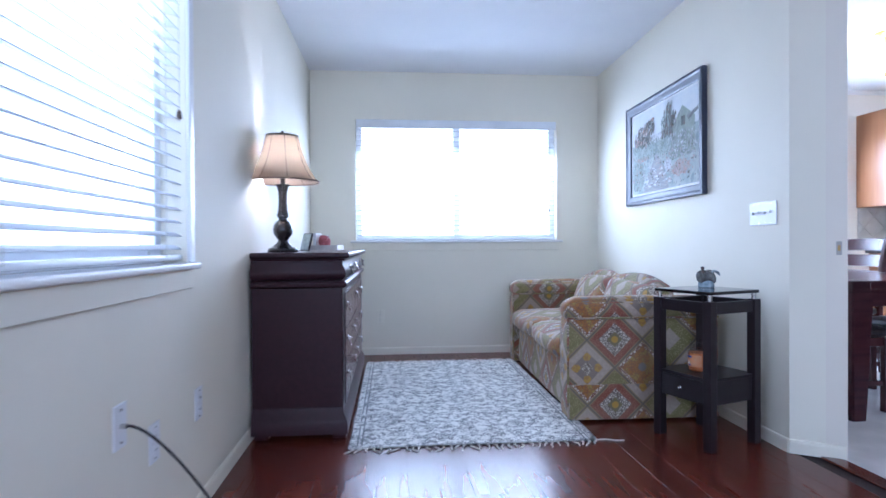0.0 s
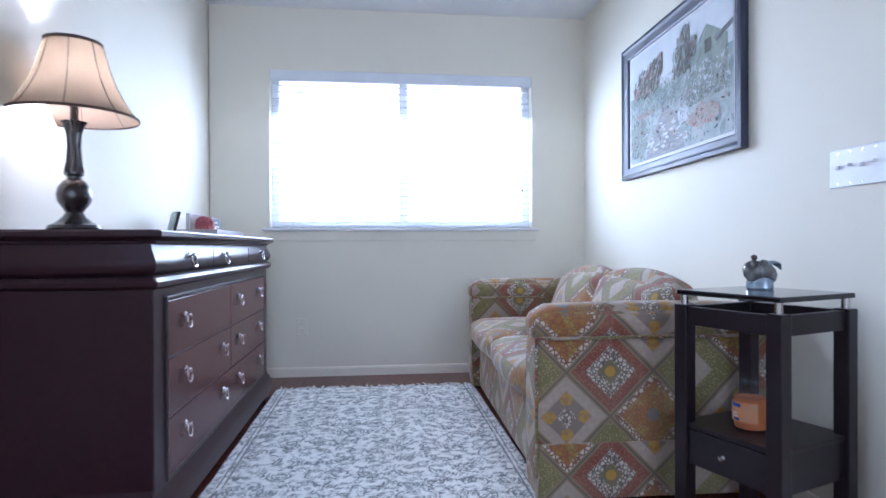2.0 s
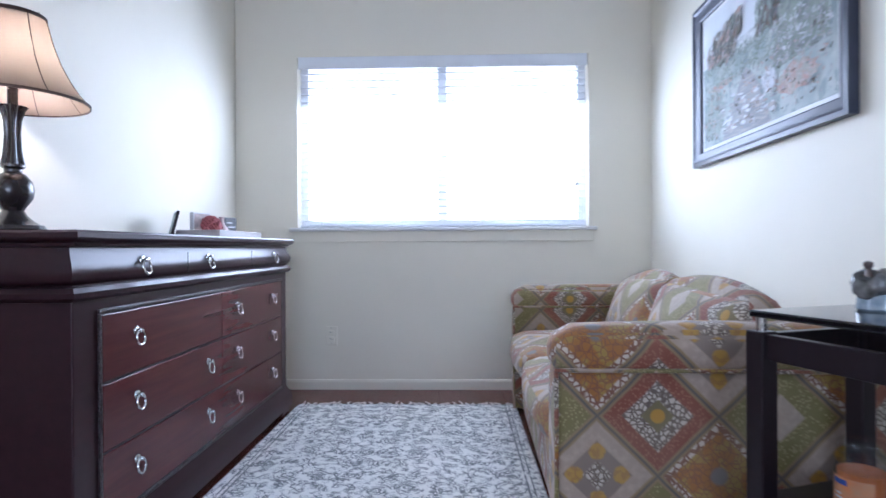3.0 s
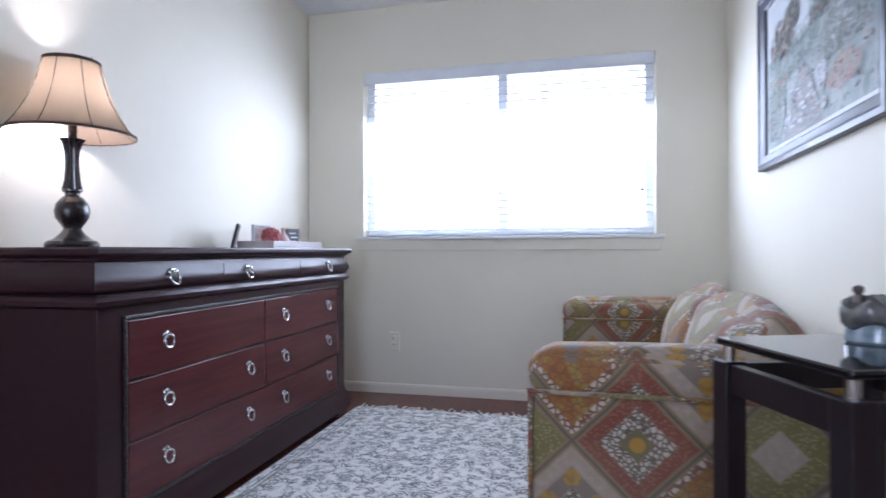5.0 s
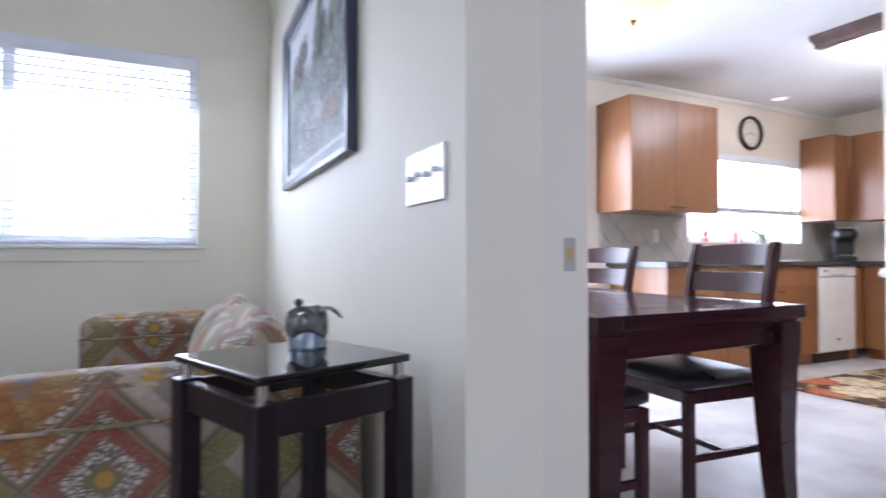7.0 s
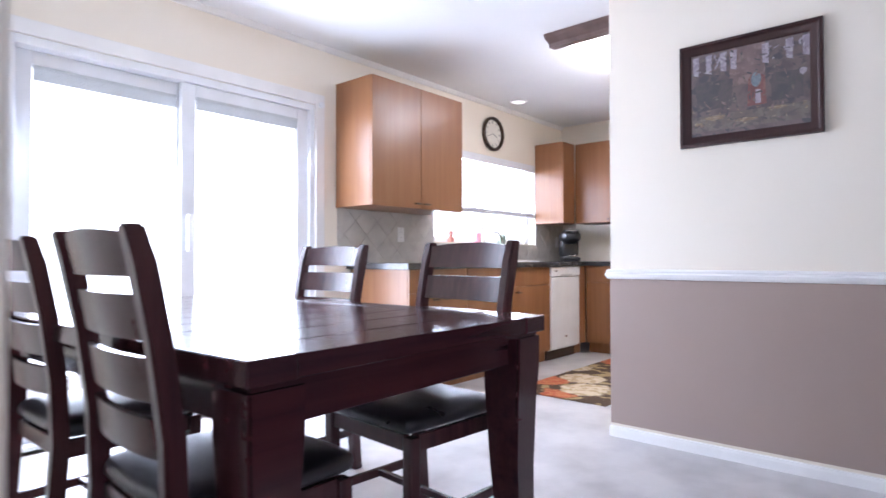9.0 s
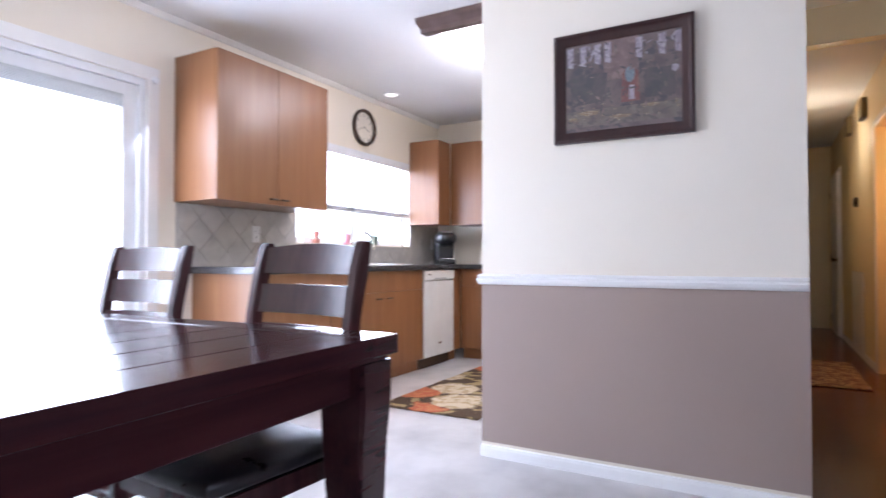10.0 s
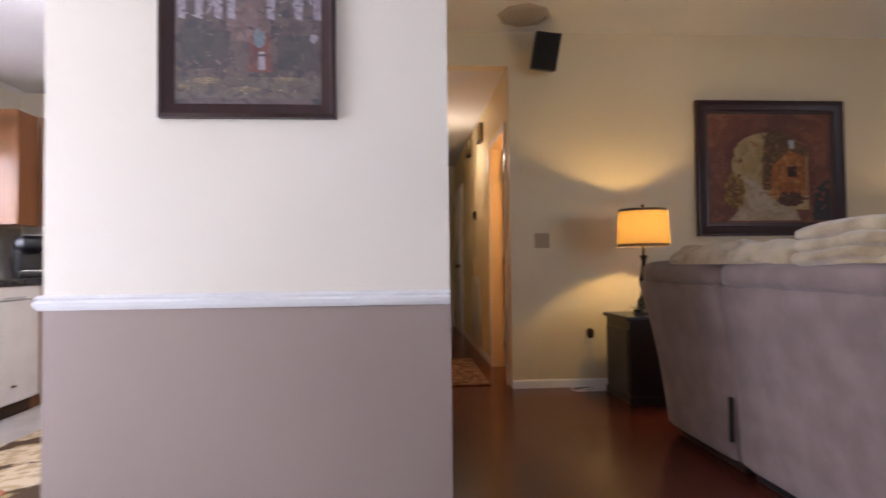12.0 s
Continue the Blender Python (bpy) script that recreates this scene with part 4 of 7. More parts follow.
def bell_lamp():
    """Turned dark base under a bell shade with ribs."""
    l = thing("table_lamp", "lit table lamp with taupe bell shade and dark turned base", "lamp", pose(-0.63, 2.89, 0.9275))
    part("base", lathe(bmesh.new(), [(0.0, 0), (0.078, 0), (0.08, 0.012), (0.074, 0.022), (0.062, 0.026), (0.05, 0.034), (0.034, 0.05), (0.026, 0.064), (0.032, 0.074)], 32), M_LAMPBASE, l)
    part("ball", lathe(bmesh.new(), [(0.024, 0.066), (0.036, 0.08), (0.049, 0.1), (0.052, 0.122), (0.047, 0.146), (0.033, 0.166), (0.022, 0.174), (0.022, 0.182), (0.03, 0.188), (0.03, 0.195)], 32), M_LAMPBASE, l)
    bm = bmesh.new()
    rings = []
    for r, h in ((0.028, 0.195), (0.022, 0.23), (0.019, 0.28), (0.021, 0.32), (0.028, 0.35), (0.036, 0.362)):
        rings.append([bm.verts.new((r * (1 + (0.08 if i % 2 else -0.04)) * math.cos(2 * math.pi * i / 32), r * (1 + (0.08 if i % 2 else -0.04)) * math.sin(2 * math.pi * i / 32), h)) for i in range(32)])
    for a, b in zip(rings, rings[1:]):
        for i in range(32):
            bm.faces.new((a[i], a[(i + 1) % 32], b[(i + 1) % 32], b[i]))
    bm.faces.new(rings[-1]), bm.faces.new(rings[0][::-1])
    part("column", bm, M_LAMPBASE, l, "fluted dark column")
    part("socket", lathe(bmesh.new(), [(0.014, 0.362), (0.014, 0.42), (0.02, 0.425), (0.02, 0.46)], 16), M_LAMPBASE, l)
    part("harp", sweep(bmesh.new(), circle(0.0025, 6), [(0, 0.055 * math.sin(a), 0.515 - 0.11 * math.cos(a)) for a in [math.pi * 2 * i / 24 for i in range(24)]], True), M_CHROME, l)
    part("finial", lathe(bmesh.new(), [(0.004, 0.625), (0.004, 0.634), (0.009, 0.638), (0.008, 0.646), (0.0, 0.652)], 12), M_LAMPBASE, l)
    prof = [(0.190, 0.378), (0.168, 0.405), (0.146, 0.44), (0.121, 0.49), (0.101, 0.55), (0.083, 0.622)]
    bm = bmesh.new()
    ns = 48
    rows = [[bm.verts.new((r * math.cos(2 * math.pi * i / ns), r * math.sin(2 * math.pi * i / ns), h)) for i in range(ns)] for r, h in prof]
    for a, b in zip(rows, rows[1:]):
        for i in range(ns):
            bm.faces.new((a[i], a[(i + 1) % ns], b[(i + 1) % ns], b[i]))
    shade = part("shade", bm, M_SHADE, l, "taupe bell shade glowing from its bulb")
    for r, h, k in ((0.191, 0.378, 0.004), (0.083, 0.618, 0.0055)):
        part("trim_band", lathe(bmesh.new(), [(r - 0.001, h - k), (r + 0.0025, h - k), (r + 0.0025, h + k), (r - 0.001, h + k), (r - 0.001, h - k)], 48), M_BRAID, shade, "brown braided trim")
    for i in range(8):
        a = 2 * math.pi * (i + 0.4) / 8
        part("rib", sweep(bmesh.new(), circle(0.0017, 5), [(1.004 * r * math.cos(a), 1.004 * r * math.sin(a), h) for r, h in prof]), M_BRAID, shade)
    part("spider", one_box((-0.08, -0.002, 0.626), (0.08, 0.002, 0.63)), M_CHROME, l)
    return l


bell_lamp()


def pillow_box(bm, a, b, crown=0.03, n=8, round_=0.04):
    """A soft box with crowned faces and round corners."""
    c, h = [(p + q) / 2 for p, q in zip(a, b)], [abs(q - p) / 2 for p, q in zip(a, b)]
    made = bmesh.ops.create_cube(bm, size=2.0)
    vs = made["verts"]
    es = list({e for v in vs for e in v.link_edges})
    bmesh.ops.subdivide_edges(bm, edges=es, cuts=n, use_grid_fill=True)
    for v in bm.verts:
        p = v.co.copy()
        inner = Vector([max(-(h[i] - round_), min(h[i] - round_, p[i] * h[i])) for i in range(3)])
        out = Vector([p[i] * h[i] for i in range(3)]) - inner
        if out.length > 1e-6:
            out = out.normalized() * round_
        q = inner + out
        for i in range(3):
            if abs(p[i]) > 0.999:
                o = [j for j in range(3) if j != i]
                q[i] += math.copysign(crown * (1 - p[o[0]] ** 2) * (1 - p[o[1]] ** 2), p[i])
        v.co = q + Vector(c)
    return bm


def sofa():
    """A low loveseat in printed cloth; local x from its front (0) to its back, y along it."""
    s = thing("sofa", "vintage loveseat in patchwork diamond fabric on the wood floor", "sofa", pose(0.893, 2.775, 0, 0, 0, -1.4))
    L, D = 1.75, 0.875

    def cloth(name, bm, label="", shift=(0.0, 0.0)):
        return box_uv(part(name, bm, M_SOFA, s, label), 1.0, shift)
    near_print, far_print = (-0.262 + 0.1525, -0.452), (-0.302 + 0.1525, -0.549)
    cloth("frame", pillow_box(bmesh.new(), (0.04, 0.16, 0.015), (D - 0.02, L - 0.16, 0.30), 0.0, 6, 0.02), "", (0.1, -0.1))
    for y, shift in ((0.0, near_print), (L - 0.17, far_print)):
        arm = cloth("arm", pillow_box(bmesh.new(), (0.0, y, 0.012), (D - 0.03, y + 0.17, 0.565), 0.004, 10, 0.022), "boxy upholstered arm", shift)
        roll = part("arm_top", pillow_box(bmesh.new(), (-0.002, y - 0.002, 0.53), (D - 0.035, y + 0.172, 0.668), 0.01, 14, 0.06), M_SOFA, arm)
        box_uv(roll, 1.0, (shift[0], shift[1] - 0.06))
        welt = part("welt", sweep(bmesh.new(), circle(0.006, 8), [(-0.006, y - 0.006, 0.563), (D - 0.04, y - 0.006, 0.563)]), M_SOFA, arm)
        box_uv(welt, 1.0, (0.2, 0.1))
        welt = part("welt", sweep(bmesh.new(), circle(0.006, 8), [(0.0, y + 0.002, 0.02), (0.0, y + 0.002, 0.56)]), M_SOFA, arm)
        box_uv(welt, 1.0, (0.2, 0.1))
    skirt = part("skirt", pillow_box(bmesh.new(), (0.006, -0.009, 0.014), (D - 0.035, 0.02, 0.205), 0.001, 8, 0.008), M_SOFA, s, "stitched skirt panel below the arm")
    box_uv(skirt, 1.0, (near_print[0], -0.1))
    cloth("backrest", pillow_box(bmesh.new(), (D - 0.26, 0.165, 0.3), (D - 0.02, L - 0.165, 0.64), 0.01, 8, 0.05), "", (0.05, 0.0))
    half = (L - 0.34) / 2
    for i in range(2):
        y = 0.17 + i * half
        cloth("seat_cushion", pillow_box(bmesh.new(), (-0.01, y + 0.003, 0.30), (D - 0.25, y + half - 0.003, 0.44), 0.03, 10, 0.045), "plump faded seat cushion", (0.07 + 0.2 * i, 0.12))
        c = cloth("back_cushion", pillow_box(bmesh.new(), (-0.075, -half / 2 + 0.004, -0.17), (0.075, half / 2 - 0.004, 0.17), 0.05, 12, 0.06), "slumped back cushion", (0.11 + 0.15 * i, 0.2))
        c.location, c.rotation_euler = (D - 0.30, y + half / 2, 0.565), (radians(2 - 5 * i), radians(17 + 4 * i), radians(3 - 5 * i))
    for x in (0.07, D - 0.1):
        for y in (0.07, L - 0.07):
            part("foot", lathe(bmesh.new(), [(0.02, 0), (0.026, 0.014)], 12, (x, y, 0)), M_BLACK, s)
    return s


sofa()


def side_table():
    """Square black-glass stand on chrome studs, with a low drawer shelf."""
    t = thing("end_table", "espresso wooden end table with raised black glass top", "side table", pose(1.497, 2.472, 0, 0, 0, 20))
    h = 0.15
    for sx in (-1, 1):
        for sy in (-1, 1):
            part("leg", one_box((sx * h - 0.022, sy * h - 0.022, 0), (sx * h + 0.022, sy * h + 0.022, 0.695), 0.003), M_ESPRESSO, t)
            part("stud", lathe(bmesh.new(), [(0.011, 0.695), (0.011, 0.725)], 16, (sx * h, sy * h, 0)), M_CHROME, t, "short chrome stud")
    for a in range(4):
        bm = one_box((-h + 0.022, -h - 0.012, 0.635), (h - 0.022, -h + 0.012, 0.69), 0.002)
        bm.transform(Matrix.Rotation(a * math.pi / 2, 4, "Z"))
        part("apron", bm, M_ESPRESSO, t)
    part("glass_top", one_box((-0.168, -0.168, 0.725), (0.168, 0.168, 0.74), 0.004, 3), M_BLACKGLASS, t, "black glass top")
    part("shelf", one_box((-h - 0.01, -h - 0.01, 0.32), (h + 0.01, h + 0.01, 0.335), 0.002), M_ESPRESSO, t)
    dr = part("drawer", one_box((-h + 0.022, -h - 0.006, 0.21), (h - 0.022, h + 0.006, 0.319), 0.003), M_ESPRESSO, t)
    dr2 = part("drawer_front", one_box((-h - 0.012, -h + 0.024, 0.212), (-h, h - 0.024, 0.317), 0.003), M_ESPRESSO, dr)
    part("knob", lathe(bmesh.new(), [(0.0, -0.024), (0.008, -0.022), (0.011, -0.016), (0.008, -0.01), (0.005, -0.006), (0.006, 0)], 14, (-h - 0.012, 0, 0.27), "x"), M_CHROME, dr, "small chrome knob")
    return t


side_table()

jar = thing("candle_jar", "orange scented candle in a lidded glass jar on the shelf", "candle", pose(1.452, 2.462, 0.335) @ Matrix.Scale(0.88, 4))
part("wax", lathe(bmesh.new(), [(0.0, 0.006), (0.046, 0.006), (0.049, 0.014), (0.049, 0.105), (0.0, 0.107)], 28), M_WAX, jar, "orange wax")
part("glass", lathe(bmesh.new(), [(0.0, 0.0), (0.05, 0.0), (0.054, 0.008), (0.054, 0.118), (0.044, 0.132), (0.044, 0.144), (0.041, 0.144), (0.041, 0.13), (0.051, 0.116), (0.051, 0.01), (0.0, 0.005)], 28), M_CLEAR, jar)
part("lid", lathe(bmesh.new(), [(0.0, 0.144), (0.048, 0.144), (0.05, 0.15), (0.05, 0.165), (0.046, 0.172), (0.0, 0.172)], 28), M_CLEAR, jar, "clear glass lid")
bm = bmesh.new()
for z0, z1, r in ((0.03, 0.095, 0.0548),):
    n = 12
    rows = [[bm.verts.new((r * math.cos(radians(150 + 110 * i / n)), r * math.sin(radians(150 + 110 * i / n)), z)) for i in range(n + 1)] for z in (z0, z1)]
    for i in range(n):
        bm.faces.new((rows[0][i], rows[0][i + 1], rows[1][i + 1], rows[1][i]))
lab = part("paper_label", bm, material("orange_paper_label", (0.72, 0.28, 0.1), 0.5, second=(0.6, 0.35, 0.2), scale=30), jar, "orange paper label")
for a0, a1, z0, z1, m in ((165, 205, 0.078, 0.09, material("blue_print", (0.03, 0.08, 0.35), 0.5)), (170, 195, 0.045, 0.05, M_MATT), (172, 190, 0.055, 0.06, M_MATT), (178, 200, 0.034, 0.042, material("blue_print_small", (0.03, 0.08, 0.35), 0.5))):
    bm = bmesh.new()
    rows = [[bm.verts.new((0.0553 * math.cos(radians(a0 + (a1 - a0) * i / 5)), 0.0553 * math.sin(radians(a0 + (a1 - a0) * i / 5)), z)) for i in range(6)] for z in (z0, z1)]
    for i in range(5):
        bm.faces.new((rows[0][i], rows[0][i + 1], rows[1][i + 1], rows[1][i]))
    part("print_bar", bm, m, lab)

pot = thing("ornament", "small glazed grey ceramic jar with a leaf-shaped ear", "ornament", pose(1.543, 2.547, 0.74, 0, 0, 10) @ Matrix.Scale(0.73, 4))
bm = lathe(bmesh.new(), [(0.0, 0), (0.05, 0), (0.056, 0.006), (0.054, 0.03), (0.05, 0.05), (0.0, 0.052)], 24)
for v in bm.verts:
    k = 1 + 0.05 * math.cos(4 * math.atan2(v.co.y, v.co.x))
    v.co.x, v.co.y = v.co.x * k, v.co.y * k
part("glass_foot", bm, material("blue_glass_foot", (0.14, 0.2, 0.25), 0.08, second=(0.3, 0.36, 0.4), scale=30, coat=0.5), pot, "blue-grey squarish glass foot")
bm = lathe(bmesh.new(), [(0.05, 0.04), (0.062, 0.05), (0.064, 0.075), (0.056, 0.098), (0.034, 0.112), (0.0, 0.108)], 32)
for v in bm.verts:
    a = math.atan2(v.co.y, v.co.x)
    k = 1 + 0.1 * math.sin(5 * a + 0.6) * (v.co.z - 0.03) / 0.08 + 0.05 * noise.noise(v.co * 40)
    v.co = Vector((v.co.x * k, v.co.y * k, v.co.z + 0.012 * math.sin(3 * a + 1.2) + 0.006 * noise.noise(v.co * 55)))
part("draped_petals", bm, M_CERAMIC, pot, "grey-brown glazed petals")
part("stopper", lathe(bmesh.new(), [(0.012, 0.1), (0.008, 0.122), (0.013, 0.132), (0.012, 0.142), (0.0, 0.148)], 14, (-0.026, 0.004, 0)), material("brown_glaze", (0.12, 0.085, 0.07), 0.25, second=(0.07, 0.05, 0.05), scale=40), pot, "small brown knob")
bm = bmesh.new()
rows = []
for i in range(9):
    s = i / 8
    wd = 0.026 * math.sin(math.pi * min(1, 0.12 + s * 0.88)) + 0.002
    c = Vector((0.03 + 0.078 * s, -0.008, 0.106 + 0.014 * math.sin(s * 3) - 0.026 * s * s))
    rows.append([bm.verts.new(c + Vector((0, y * wd, 0.006 * (1 - y * y) + k))) for k in (0, -0.004) for y in ((-1, -0.5, 0, 0.5, 1) if k == 0 else (1, 0.5, 0, -0.5, -1))])
for a, b in zip(rows, rows[1:]):
    for i in range(10):
        bm.faces.new((a[i], a[(i + 1) % 10], b[(i + 1) % 10], b[i]))
bm.faces.new(rows[0][::-1]), bm.faces.new(rows[-1])
part("leaf", bm, material("pale_glass_leaf", (0.32, 0.36, 0.38), 0.15, second=(0.2, 0.23, 0.25), scale=30), pot, "pale grey leaf")


def fringed_rug(name, m, w, l, mat, label, fringe=True):
    """A woven rug; local x across, y along."""
    r = thing(name, label, "rug", m)
    bm = bmesh.new()
    nx, ny = 14, 22
    g = [[(x / nx - 0.5, y / ny - 0.5) for x in range(nx + 1)] for y in range(ny + 1)]
    for z, flip in ((0.0085, False), (0.001, True)):
        vs = [[bm.verts.new((p * w + 0.006 * noise.noise((q * 9, 3, z)), q * l + 0.006 * noise.noise((p * 7, 8, z)), z + (0.0015 * noise.noise((p * 9, q * 9, 1)) if z > 0.005 else 0))) for p, q in row] for row in g]
        for a, b in zip(vs, vs[1:]):
            for i in range(nx):
                f = (a[i], a[i + 1], b[i + 1], b[i])
                bm.faces.new(f[::-1] if flip else f)
    bmesh.ops.holes_fill(bm, edges=[e for e in bm.edges if e.is_boundary])
    tops = [e for e in bm.edges if e.is_boundary]
    if tops:
        bmesh.ops.bridge_loops(bm, edges=tops)
    part("weave", bm, mat, r)
    if fringe:
        rnd = random.Random(4)
        for end in (-1, 1):
            for i in range(34):
                x = (i + 0.5) / 34 * w - w / 2
                y = end * l / 2
                ln, sway = rnd.uniform(0.05, 0.085), rnd.uniform(-0.03, 0.03)
                pts = [(x + sway * s * s + 0.008 * math.sin(5 * s + i), y + end * ln * s * (0.8 if i % 5 else 1.0), 0.006 - 0.002 * s) for s in (0, 0.3, 0.6, 1.0)]
                bm = sweep(bmesh.new(), circle(0.0042, 5), pts)
                bmesh.ops.create_icosphere(bm, subdivisions=1, radius=0.0065, matrix=Matrix.Translation(pts[1]))
                part("tassel", bm, M_FRINGE, r)
    return r


fringed_rug("rug", pose(0.345, 3.475, 0), 1.21, 1.99, M_RUG, "cream and charcoal scroll-patterned rug with knotted fringe")
corner = thing("rug_corner_tassel", "long loose cream tassel at the rug's corner", "tassel", pose(0.945, 2.485, 0))
part("cord", sweep(bmesh.new(), circle(0.004, 6), [(0, 0, 0.005), (0.05, 0.004, 0.004), (0.09, -0.02, 0.004), (0.13, -0.02, 0.004)]), M_FRINGE, corner)

# things on the dresser
card = thing("picture_card", "pale photo card leaning on the dresser top", "photo frame", pose(-0.655, 3.83, 0.9275, 0, 0, -60))
bm = one_box((-0.075, -0.006, 0), (0.075, 0.006, 0.125), 0.003)
bm.transform(Matrix.Rotation(radians(-14), 4, "X"))
part("backing", bm, M_ESPRESSO, card)
bm = one_box((-0.068, -0.009, 0.006), (0.068, -0.0065, 0.119))
bm.transform(Matrix.Rotation(radians(-14), 4, "X"))
part("photo", bm, canvas("pale_photo_print", ((0.42, 0.47, 0.47), (0.55, 0.6, 0.58), (0.3, 0.35, 0.36)), 18), card, "pale grey-green print")
bm = one_box((-0.01, 0.002, 0), (0.01, 0.05, 0.006))
part("prop", bm, M_ESPRESSO, card)

tray = thing("tray", "pale grey tray of decorations on the dresser", "tray", pose(-0.53, 4.1, 0.9275))
bm = one_box((-0.10, -0.27, 0), (0.10, 0.27, 0.008), 0.002)
for a, b in (((-0.10, -0.27, 0.008), (-0.092, 0.27, 0.038)), ((0.092, -0.27, 0.008), (0.10, 0.27, 0.038)), ((-0.092, -0.27, 0.008), (0.092, -0.262, 0.038)), ((-0.092, 0.262, 0.008), (0.092, 0.27, 0.038))):
    box(bm, a, b, 0.002)
part("pan", bm, material("whitewashed_tray_wood", (0.52, 0.49, 0.48), 0.5, second=(0.4, 0.36, 0.35), scale=14, stretch=(1, 0.2, 1)), tray)
ball = thing("paper_flower", "round pink paper flower ball in the tray", "flower", pose(-0.545, 4.0, 0.9355))
bm = bmesh.new()
bmesh.ops.create_icosphere(bm, subdivisions=4, radius=0.05, matrix=Matrix.Translation((0, 0, 0.05)))
for v in bm.verts:
    d = v.co - Vector((0, 0, 0.05))
    v.co = Vector((0, 0, 0.05)) + d * (1 + 0.14 * math.sin(d.x * 330) * math.sin(d.y * 330 + d.z * 200))
    v.co.z = max(v.co.z, 0.0)
part("petals", bm, M_PINK, ball)
vase = thing("bud_vase", "small blush ceramic bud vase in the tray", "vase", pose(-0.55, 4.14, 0.9355))
part("vessel", lathe(bmesh.new(), [(0.0, 0), (0.026, 0), (0.034, 0.02), (0.033, 0.04), (0.02, 0.06), (0.011, 0.075), (0.011, 0.095), (0.016, 0.104), (0.012, 0.104), (0.008, 0.09), (0.0, 0.08)], 24), M_VASE, vase)
for x, y, w, h, m, nm, lb in ((-0.585, 3.975, 0.115, 0.115, canvas("pink_grey_print", ((0.5, 0.42, 0.4), (0.4, 0.34, 0.33), (0.6, 0.5, 0.48)), 20), "art_block", "small pink-grey art block standing in the tray"), (-0.56, 4.25, 0.1, 0.105, M_BLACK, "chalk_sign", "small black sign with pale lettering in the tray")):
    t = thing(nm, lb, "sign", pose(x, y, 0.9355, 0, 0, 75))
    part("block", one_box((-w / 2, -0.01, 0), (w / 2, 0.01, h), 0.002), M_ESPRESSO if nm == "chalk_sign" else M_MATT, t)
    f = part("face", one_box((-w / 2 + 0.006, -0.012, 0.006), (w / 2 - 0.006, -0.0102, h - 0.006)), m, t)
    if nm == "chalk_sign":
        for i, (a, b) in enumerate(((-0.03, 0.012), (-0.02, 0.03), (-0.028, 0.02))):
            part("letter_bar", one_box((a, -0.0132, 0.075 - i * 0.022), (b, -0.0122, 0.081 - i * 0.022)), M_MATT, f)


def picture_frame(name, m, w, h, border, depth, mat, label, art):
    """A moulded frame; local x across, z up, -y to the viewer. art adds the picture."""
    p = thing(name, label, "picture", m)
    prof = [(0.0, 0.0), (0.0, depth), (-border * 0.25, depth * 1.1), (-border * 0.5, depth * 0.8), (-border * 0.85, depth * 0.65), (-border, depth * 0.35), (-border, 0.0)]
    cs = [(-w / 2, -h / 2), (w / 2, -h / 2), (w / 2, h / 2), (-w / 2, h / 2)]
    bm = bmesh.new()
    rings = []
    for x, z in cs:
        sx, sz = math.copysign(1, x), math.copysign(1, z)
        rings.append([bm.verts.new((x + sx * o, -d, z + sz * o)) for o, d in prof])
    n = len(prof)
    for i in range(4):
        a, b = rings[i], rings[(i + 1) % 4]
        for j in range(n):
            bm.faces.new((a[j], a[(j + 1) % n], b[(j + 1) % n], b[j]))
    part("frame", bm, mat, p)
    art(p, w - 2 * border, h - 2 * border)
    return p


def flat(outline, y, thick=0.0008):
    """A flat painted shape from an outline in x, z."""
    bm = prism(bmesh.new(), [(x, z) for x, z in outline], 0, thick)
    bm.transform(Matrix.Translation((0, y, 0)) @ Matrix.Rotation(radians(90), 4, "X"))
    return bm


def ragged(cx, cz, rx, rz, seed, n=40, rough=0.3):
    rnd = random.Random(seed)
    return [(cx + rx * math.cos(2 * math.pi * i / n) * (1 - rough * rnd.random()), cz + rz * math.sin(2 * math.pi * i / n) * (1 - rough * rnd.random())) for i in range(n)]


def dabs(parent, w, h, y, regions, count, mats, seed, size=1.0, lean=(0, 3.14)):
    """Small brush strokes strewn over parts of a picture; each tone is one layer of paint."""
    rnd = random.Random(seed)
    layers = [bmesh.new() for _ in mats]
    for i in range(count * len(regions)):
        u0, u1, v0, v1 = regions[i % len(regions)]
        cx, cz = (rnd.uniform(u0, u1) - 0.5) * w * 0.96, (rnd.uniform(v0, v1) - 0.5) * h * 0.96
        a, ln, wd = rnd.uniform(*lean), rnd.uniform(0.008, 0.03) * size, rnd.uniform(0.003, 0.009) * size
        bm = layers[i % len(layers)]
        c, s = math.cos(a), math.sin(a)
        vs = []
        for dx, dz in ((-ln, 0), (-ln * 0.3, -wd), (ln * 0.6, -wd * 0.7), (ln, 0.1 * wd), (ln * 0.3, wd), (-ln * 0.6, wd * 0.8)):
            px, pz = cx + dx * c - dz * s, cz + dx * s + dz * c
            vs.append(bm.verts.new((max(-w / 2, min(w / 2, px)), y - 0.00002 * (i % 40), max(-h / 2, min(h / 2, pz)))))
        bm.faces.new(vs)
    for bm, m in zip(layers, mats):
        tagged(part("paint_layer", bm, m, parent, smooth=False), kind="stuff")


